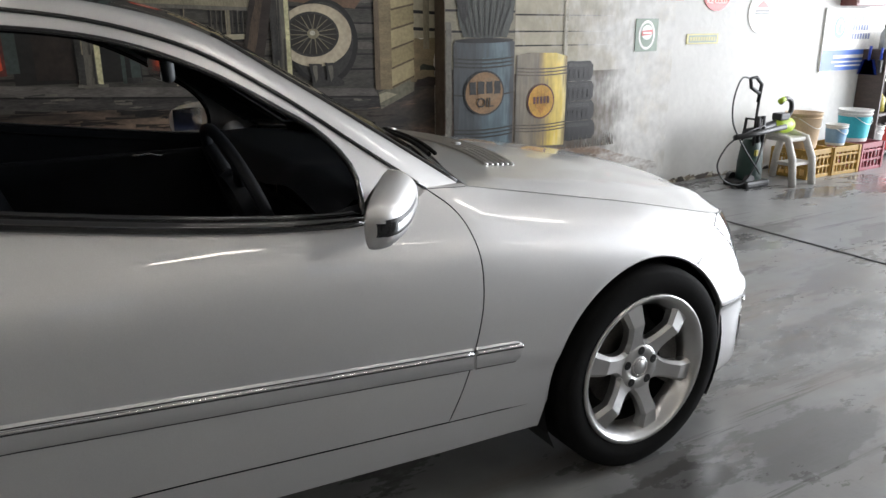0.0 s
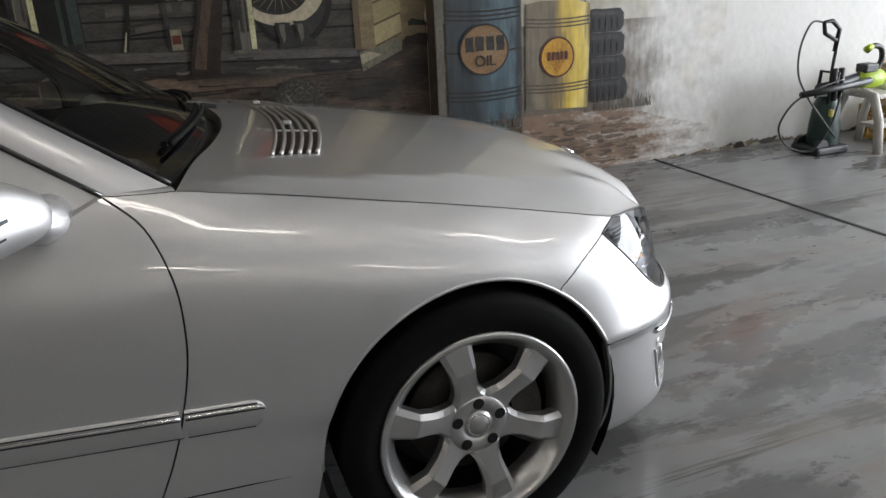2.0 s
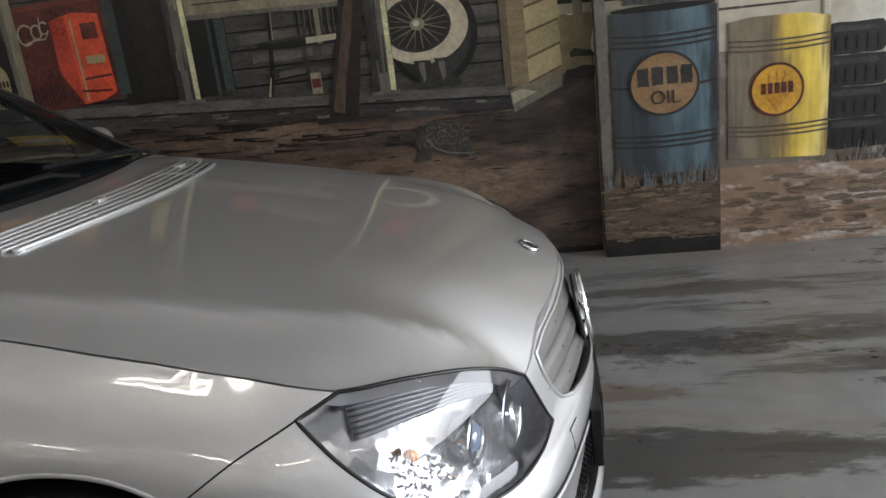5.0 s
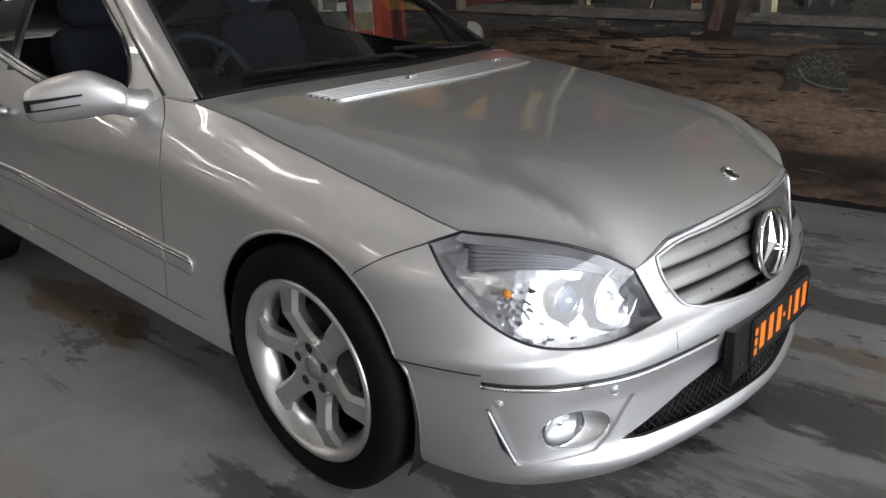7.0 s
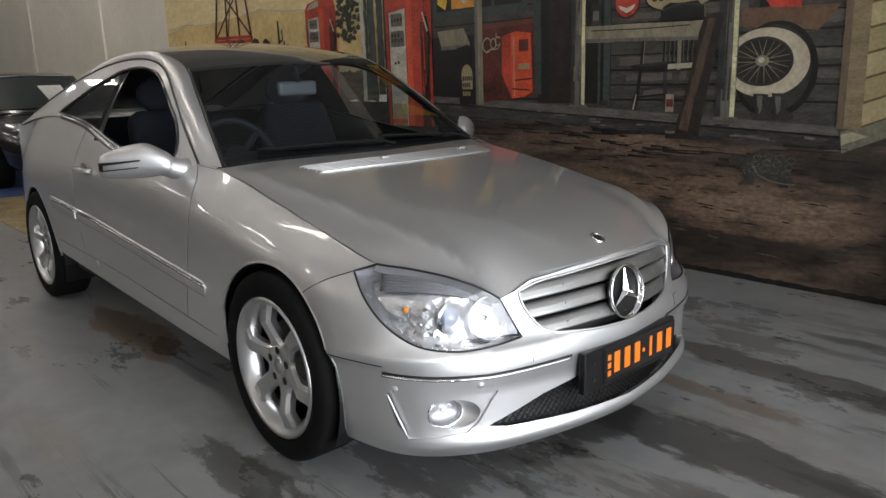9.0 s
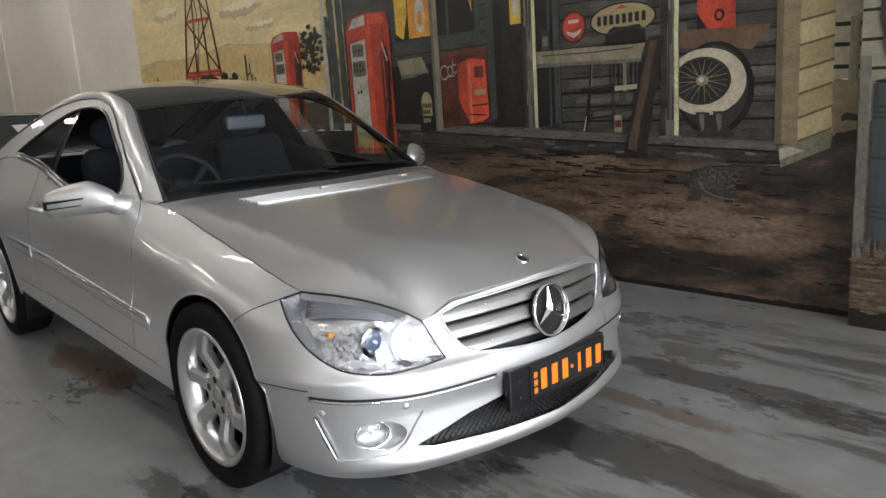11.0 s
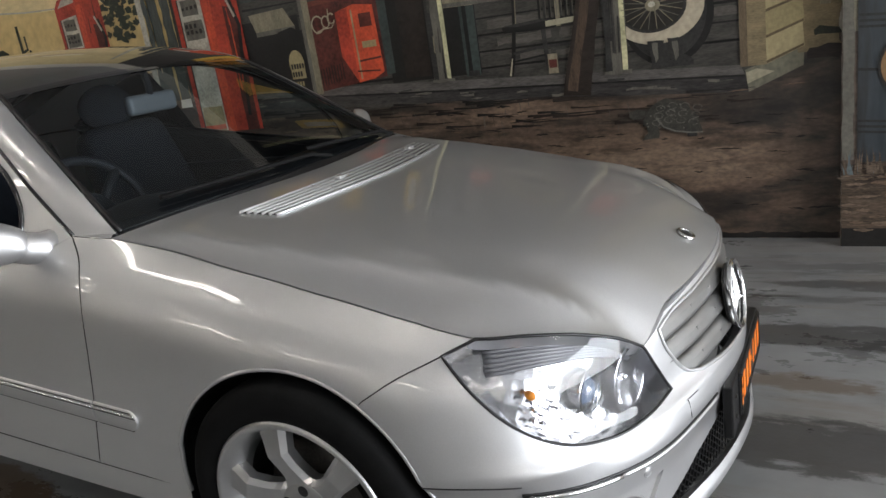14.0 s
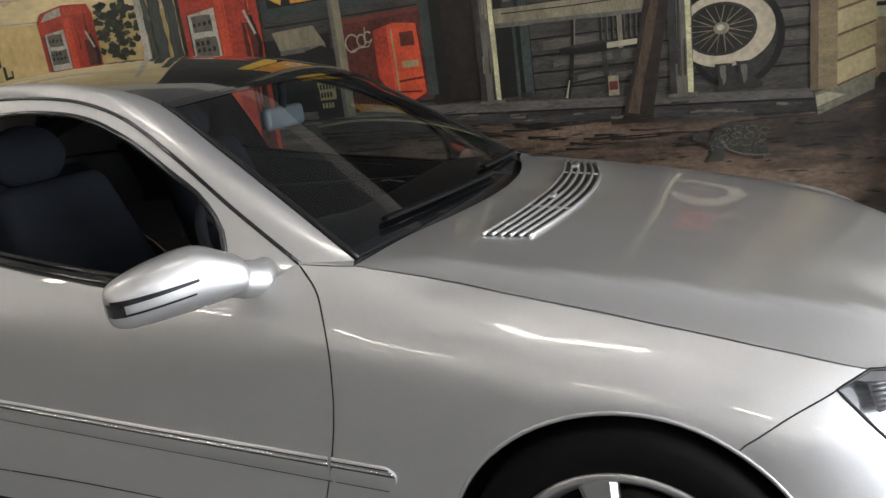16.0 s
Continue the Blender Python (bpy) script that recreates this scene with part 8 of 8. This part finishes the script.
part("spray_gun", tube_bm([(-0.05, -0.05, 0.68), (-0.03, -0.05, 0.82), (-0.10, -0.05, 0.875), (-0.17, -0.05, 0.87), (-0.15, -0.05, 0.80), (-0.05, -0.05, 0.75)], 0.015, 8), P_BLACK, lance, "", 60)
part("nozzle_tube", tube_bm([(-0.34, -0.10, 0.43), (-0.10, -0.12, 0.45), (0.20, -0.14, 0.48)], 0.022, 10), P_BLACK, w, "", 60)
hose = smooth_line([(-0.17, -0.05, 0.87), (-0.27, -0.06, 0.88), (-0.36, -0.08, 0.78), (-0.38, -0.10, 0.55), (-0.30, -0.11, 0.42), (-0.15, -0.12, 0.25), (-0.02, -0.12, 0.12)], 40)
part("hose", tube_bm([tuple(p) for p in hose], 0.0065, 8), P_BLACK, w, "thin black hose", 60)
hose = smooth_line([(0.0, -0.1, 0.5), (-0.2, -0.1, 0.46), (-0.40, -0.08, 0.36), (-0.46, -0.06, 0.22), (-0.38, -0.06, 0.10), (-0.2, -0.1, 0.05), (-0.08, -0.12, 0.2), (-0.02, -0.12, 0.42)], 50)
part("hose", tube_bm([tuple(p) for p in hose], 0.0065, 8), P_BLACK, w, "thin black hose", 60)

st = thing("step_stool", "weathered white plastic step stool", "stool", (4.03, 1.66, 0))
part("seat", box_bm(-0.12, 0.12, -0.12, 0.14, 0.35, 0.385, 0.012), P_GREYP, st)
part("step", box_bm(-0.12, 0.12, -0.17, -0.02, 0.16, 0.19, 0.008), P_GREYP, st)
for sx in (-1, 1):
    part("leg", tube_bm([(sx * 0.125, -0.20, 0.0), (sx * 0.125, -0.17, 0.22), (sx * 0.115, -0.10, 0.375), (sx * 0.115, 0.02, 0.40), (sx * 0.12, 0.12, 0.375), (sx * 0.125, 0.16, 0.2), (sx * 0.13, 0.18, 0.0)], 0.030, 8), P_GREYP, st, "", 60)

bl = thing("leaf_blower", "lime green and black cordless leaf blower on the stool", "leaf blower", (3.93, 1.68, 0.385))
part("body", lathe_bm([(0.0005, -0.13), (0.045, -0.125), (0.062, -0.05), (0.068, 0.02), (0.055, 0.09), (0.0005, 0.10)], 24, pose(0.06, 0, 0.085, 0, 90, 0)), P_LIME, bl, "", 40)
part("battery", box_bm(-0.03, 0.08, -0.045, 0.045, 0.13, 0.19, 0.012), P_BLACK, bl)
part("handle", tube_bm([tuple(p) for p in smooth_line([(0.10, 0, 0.13), (0.15, 0, 0.21), (0.13, 0, 0.28), (0.05, 0, 0.30), (0.0, 0, 0.27)], 18)], 0.019, 8), P_BLACK, bl, "", 60)
part("handle_tip", tube_bm([(0.04, 0, 0.30), (-0.01, 0, 0.28)], 0.022, 8), P_LIME, bl, "", 60)
part("nozzle", tube_bm([(-0.02, 0, 0.10), (-0.25, 0, 0.06), (-0.38, 0, 0.05)], 0.04, 12), P_BLACK, bl, "", 60)


def crate(mat, label, at, turn=0):
    c = thing("milk_crate", label, "crate", at, "crates along the wall", turn=turn)
    W, D, H = 0.34, 0.33, 0.245
    for sx in (-1, 1):
        for sy in (-1, 1):
            part("corner_post", box_bm(sx * W / 2 - 0.015, sx * W / 2 + 0.015, sy * D / 2 - 0.015, sy * D / 2 + 0.015, 0, H, 0.004), mat, c)
    for sy in (-1, 1):
        for z, h in ((0.0, 0.03), (0.085, 0.018), (0.165, 0.018), (H - 0.045, 0.045)):
            part("rail", box_bm(-W / 2, W / 2, sy * D / 2 - 0.008, sy * D / 2 + 0.008, z, z + h, 0.003), mat, c)
        for k in range(1, 6):
            x = -W / 2 + W * k / 6
            part("bar", box_bm(x - 0.007, x + 0.007, sy * D / 2 - 0.007, sy * D / 2 + 0.007, 0.02, H - 0.03), mat, c)
    for sx in (-1, 1):
        for z, h in ((0.0, 0.03), (0.085, 0.018), (0.165, 0.018), (H - 0.045, 0.045)):
            part("rail", box_bm(sx * W / 2 - 0.008, sx * W / 2 + 0.008, -D / 2, D / 2, z, z + h, 0.003), mat, c)
        for k in range(1, 5):
            y = -D / 2 + D * k / 5
            part("bar", box_bm(sx * W / 2 - 0.007, sx * W / 2 + 0.007, y - 0.007, y + 0.007, 0.02, H - 0.03), mat, c)
    part("bottom", box_bm(-W / 2, W / 2, -D / 2, D / 2, 0.005, 0.02), mat, c)
    return c


crate(P_CRATEY, "ochre plastic milk crate against the wall", (4.42, 1.76, 0), 3), crate(P_CRATEY, "ochre plastic milk crate against the wall", (4.79, 1.75, 0), -2), crate(P_CRATER, "maroon plastic milk crate against the wall", (5.16, 1.75, 0), 2)


def bucket(label, at, r, h, mat, band=None, lid=None):
    b = thing("bucket", label, "bucket", at, "buckets on the crates")
    part("shell", lathe_bm([(0.0005, 0.0), (r * 0.84, 0.0), (r * 0.86, 0.01), (r, h * 0.97), (r * 1.05, h * 0.97), (r * 1.05, h), (r * 0.97, h), (r * 0.82, 0.02), (0.0005, 0.02)], 36), mat, b, "", 30)
    part("rim", lathe_bm([(r * 0.965, h * 0.86), (r * 1.045, h * 0.865), (r * 1.045, h * 0.885), (r * 0.97, h * 0.89)], 36), mat, b, "", 30)
    if band:
        part("label", lathe_bm([(r * 0.885, h * 0.12), (r * 0.99, h * 0.80)], 36), band, b, "printed paper label", 60)
    part("bail", tube_bm([(r * 1.02 * math.cos(a), r * 1.02 * math.sin(a), h * 0.9 - 0.10 * r / 0.15 * math.sin(a) ** 2) for a in np.linspace(math.pi, 2 * math.pi, 16)], 0.003, 6), P_WHITEP, b)
    return b


bucket("large beige plastic bucket standing on a crate", (4.38, 1.76, 0.246), 0.145, 0.30, P_BEIGE), bucket("small white tub with a pale blue label", (4.76, 1.69, 0.246), 0.090, 0.18, P_WHITEP, P_BLUEP), bucket("white paint bucket with a teal label", (5.12, 1.76, 0.246), 0.140, 0.28, P_WHITEP, P_TEALP)

cab = thing("cabinet", "dark brown timber shelf unit filled with bottles", "cabinet", (5.62, 1.845, 0))
C_WOOD = material("dark_brown_timber", (0.07, 0.05, 0.042), 0.5, var=0.3, scale=5, stretch=(1, 1, 6))
for x in (0.0, 0.62, 1.24):
    part("side", box_bm(x, x + 0.022, 0.0, 0.25, 0, 1.03, 0.004), C_WOOD, cab)
SHELVES = (0.045, 0.415, 0.745, 1.005)
for z in SHELVES:
    part("shelf", box_bm(0.022, 1.24, 0.0, 0.245, z, z + 0.025, 0.003), C_WOOD, cab)
part("back", box_bm(0.022, 1.24, 0.235, 0.25, 0.05, 1.0), C_WOOD, cab)
part("shelf_edge", box_bm(0.022, 1.24, -0.004, 0.0, 0.745, 0.772, 0.001), P_GREYP, cab, "worn pale shelf edge")
bucket("white plastic bucket on the lowest cabinet shelf", (5.76, 1.945, 0.07), 0.095, 0.25, P_WHITEP)
rb = part("jerry_can", box_bm(5.89, 6.10, 1.87, 2.06, 0.07, 0.30, 0.025, 3), PLASTIC("red_can_plastic", (0.50, 0.03, 0.025)))
tagged(rb, "red plastic can on the lowest cabinet shelf", "can")
part("can_cap", cyl_bm(0.025, 0.03, 16, Matrix.Translation((5.94, 1.96, 0.315))), P_BLACK, rb)
rng = random.Random(21)
B_CLEAR = PLASTIC("cloudy_bottle_plastic", (0.50, 0.52, 0.52), 0.25)


def bottle(x, y, z, r, h, m, label):
    b = thing("bottle", label, "bottle", (x, y, z), "bottles on the cabinet")
    part("body", lathe_bm([(0.0005, 0), (r, 0.004), (r, h * 0.62), (r * 0.5, h * 0.80), (r * 0.3, h * 0.85), (r * 0.3, h * 0.94), (0.0005, h * 0.94)], 18), m, b, "", 40)
    part("cap", lathe_bm([(r * 0.36, h * 0.86), (r * 0.36, h), (0.0005, h)], 14), P_BLACK, b, "", 40)


for z, n in ((1.032, 6), (0.772, 6), (0.442, 7)):
    x = 5.71
    for k in range(n):
        m, nm = ((P_WHITEP, "white plastic bottle on a cabinet shelf"), (B_CLEAR, "cloudy clear spray bottle on a cabinet shelf"), (P_BLACK, "black plastic bottle on a cabinet shelf"), (S_YEL, "olive yellow plastic bottle on a cabinet shelf"), (B_CLEAR, "cloudy clear spray bottle on a cabinet shelf"))[(k + n) % 5]
        r = rng.uniform(0.035, 0.055)
        bottle(x, 1.93 + rng.uniform(-0.03, 0.04), z, r, rng.uniform(0.17, 0.255), m, nm)
        x += 2.2 * r + rng.uniform(0.01, 0.05)
dp = thing("dustpan", "blue plastic dustpan hanging on the cabinet side", "dustpan", (5.614, 2.0, 0.80))
bm = bmesh.new()
vs = [bm.verts.new(p) for p in ((0, -0.088, 0), (0, 0.088, 0), (0, 0.045, 0.14), (0, -0.045, 0.14), (-0.035, -0.088, 0), (-0.035, 0.088, 0), (-0.04, 0.045, 0.14), (-0.04, -0.045, 0.14))]
for f in ((0, 1, 2, 3), (0, 3, 7, 4), (1, 5, 6, 2), (3, 2, 6, 7)):
    bm.faces.new([vs[i] for i in f])
bmesh.ops.solidify(bm, geom=bm.faces[:], thickness=0.004)
P_BLUED = PLASTIC("blue_dustpan_plastic", (0.02, 0.06, 0.42))
part("pan", bm, P_BLUED, dp)
part("handle", tube_bm([(-0.02, 0, 0.13), (-0.015, 0, 0.20), (-0.010, 0, 0.26)], 0.013, 8), P_BLUED, dp, "", 60)
br = thing("hand_brush", "black hand brush hanging on the cabinet side", "brush", (5.610, 1.885, 0.82))
part("bristle_block", box_bm(-0.035, 0.0, -0.02, 0.02, 0.0, 0.12, 0.008), P_BLACK, br)
part("handle", tube_bm([(-0.015, 0, 0.11), (-0.012, 0, 0.23)], 0.011, 8), P_BLUED, br, "blue handle", 60)

# ---- ceiling tube lights ----
TUBE = glow_material("fluorescent_tube", (1.0, 0.945, 0.875), 18.5)
fixture = PLASTIC("white_fixture", (0.7, 0.7, 0.7))


def tube_light(x, y, turn=0):
    f = thing("ceiling_light", "white twin-tube fluorescent ceiling light", "ceiling light", (x, y, CEIL), "ceiling lights", turn=turn)
    part("housing", box_bm(-0.63, 0.63, -0.09, 0.09, -0.07, 0.0, 0.01), fixture, f)
    for s in (-1, 1):
        part("tube", cyl_bm(0.017, 1.2, 12, pose(0, s * 0.05, -0.09, 0, 90, 0)), TUBE, f)
    return f


for x in (-12.5, -10.0, -7.5, -5.0, -2.5, 0.1, 2.4, 5.0):
    for y in (-5.9, -1.5):
        tube_light(x, y)
for x in (-12.5, -10.0, -7.5, -5.0):
    tube_light(x, -3.7)
# unseen row, added to brighten the far part of the north wall
for x in (-17.5, -14.0, -10.5, -7.0):
    tube_light(x, 0.8)

# ---- black hatchback at the far end ----
PB = material("black_car_paint", (0.008, 0.008, 0.010), 0.2, 0.0, 1.0, var=0)
bc = thing("car", "glossy black hatchback parked on the blue floor bay", "car", (-8.55, 0.95, 0))
stations = [(0.85, 0.50, 0.30, 0.55), (0.80, 0.66, 0.22, 0.66), (0.55, 0.78, 0.20, 0.74), (0.0, 0.83, 0.20, 0.82), (-0.55, 0.85, 0.20, 0.90), (-1.5, 0.86, 0.20, 0.96), (-2.4, 0.85, 0.20, 1.0), (-3.1, 0.80, 0.25, 0.98), (-3.3, 0.66, 0.32, 0.9)]
bm = bmesh.new()
rings = []
for x, hw, z0, z1 in stations:
    ring = []
    for k in range(28):
        a = 2 * math.pi * k / 28
        e = lambda v, p: math.copysign(abs(v) ** p, v)
        ring.append(bm.verts.new((x, hw * e(math.cos(a), 0.45), (z0 + z1) / 2 + (z1 - z0) / 2 * e(math.sin(a), 0.45))))
    rings.append(ring)
for a, b in zip(rings, rings[1:]):
    for k in range(28):
        bm.faces.new((a[k], a[(k + 1) % 28], b[(k + 1) % 28], b[k]))
bm.faces.new(rings[0][::-1]), bm.faces.new(rings[-1])
bmesh.ops.recalc_face_normals(bm, faces=bm.faces)
part("body", bm, PB, bc, "", 50)
bm = bmesh.new()
rings = []
for x, hw, z in ((-0.55, 0.70, 0.90), (-1.25, 0.60, 1.38), (-1.9, 0.59, 1.44), (-2.6, 0.57, 1.38), (-3.15, 0.55, 0.98)):
    rings.append([bm.verts.new((x, y, zz)) for y, zz in ((-0.74, 0.90), (-hw, z - 0.04), (-hw * 0.8, z), (hw * 0.8, z), (hw, z - 0.04), (0.74, 0.90))])
for a, b in zip(rings, rings[1:]):
    for k in range(5):
        bm.faces.new((a[k], a[k + 1], b[k + 1], b[k]))
bmesh.ops.recalc_face_normals(bm, faces=bm.faces)
part("cabin", bm, PB, bc, "", 40)
BG = material("dark_window_glass", (0.03, 0.04, 0.04), 0.03, coat=1, var=0)
part("windscreen", grid_bm(lambda u, v: Vector((-0.60 - 0.62 * v, (2 * u - 1) * (0.66 - 0.09 * v), 0.945 + 0.425 * v)), 8, 6), BG, bc)
part("side_window", grid_bm(lambda u, v: Vector((-1.05 - 1.3 * u + 0.12 * v * (1 - u) * -2, -0.752 + 0.145 * v, 0.97 + 0.36 * v)), 8, 4), BG, bc)
part("screen_paper", grid_bm(lambda u, v: Vector((-0.575 - 0.62 * ((1.05 + 0.19 * v - 0.945) / 0.425), 0.02 + 0.30 * u + 0.06 * (1 - v), 1.05 + 0.19 * v)), 1, 1), S_WHITE, bc, "white paper behind the screen")
part("screen_trim", tube_bm([(-0.60, -0.67, 0.945), (-0.92, -0.62, 1.17), (-1.20, -0.575, 1.365), (-1.22, 0.0, 1.385), (-1.20, 0.575, 1.365)], 0.012, 6), CHROME, bc, "bright screen edge", 60)
for y in (-0.90, 0.90):
    part("door_mirror", lathe_bm([(0.0005, -0.07), (0.055, -0.06), (0.075, 0.0), (0.06, 0.06), (0.0005, 0.07)], 16, Matrix.Translation((-0.98, y, 0.985)) @ Euler((radians(90), 0, 0)).to_matrix().to_4x4() @ Matrix.Diagonal((0.8, 1, 1.5, 1))), PB, bc, "", 60)
    part("fog_lamp", lathe_bm([(0.05, -0.02), (0.052, 0.0), (0.03, 0.012), (0.0005, 0.014)], 18, Matrix.Translation((0.79, y * 0.62, 0.36)) @ Euler((0, radians(85), 0)).to_matrix().to_4x4()), CHROME, bc, "", 50)
    part("lamp_trim", tube_bm([(0.60, y * 0.78, 0.72), (0.74, y * 0.62, 0.735), (0.80, y * 0.42, 0.70), (0.82, y * 0.45, 0.60)], 0.012, 6), CHROME, bc, "bright lamp edge", 60)
for y in (-0.58, 0.58):
    part("headlamp", lathe_bm([(0.10, -0.03), (0.105, 0.0), (0.06, 0.02), (0.0005, 0.026)], 20, Matrix.Translation((0.70, y, 0.64)) @ Euler((0, radians(80), 0)).to_matrix().to_4x4()), CHROME, bc, "", 50)
part("grille", box_bm(0.82, 0.86, -0.35, 0.35, 0.42, 0.56, 0.02), CHROME, bc)
for cx in (0.0, -2.55):
    for side in (-1, 1):
        W = part("wheel", lathe_bm([(0.20, -0.09), (0.29, -0.10), (0.312, -0.07), (0.312, 0.07), (0.29, 0.10), (0.20, 0.085)], 40), RUBBER, bc, "", 40)
        W.matrix_basis = pose(cx, side * 0.78, 0.312, 90 if side < 0 else -90)
        part("rim", lathe_bm([(0.215, 0.088), (0.20, 0.094), (0.185, 0.07), (0.05, 0.075), (0.0005, 0.085)], 40), ALLOY, W, "", 30)
        sp = None
        for k in range(7):
            a = 2 * math.pi * k / 7
            if sp is None:
                sp = part("spoke", box_bm(0.04, 0.195, -0.018, 0.018, 0.072, 0.092, 0.005), ALLOY, W)
            else:
                o2 = new("spoke", sp.data)
                o2.parent = W
                o2.matrix_basis = pose(0, 0, 0, 0, 0, 360 * k / 7)
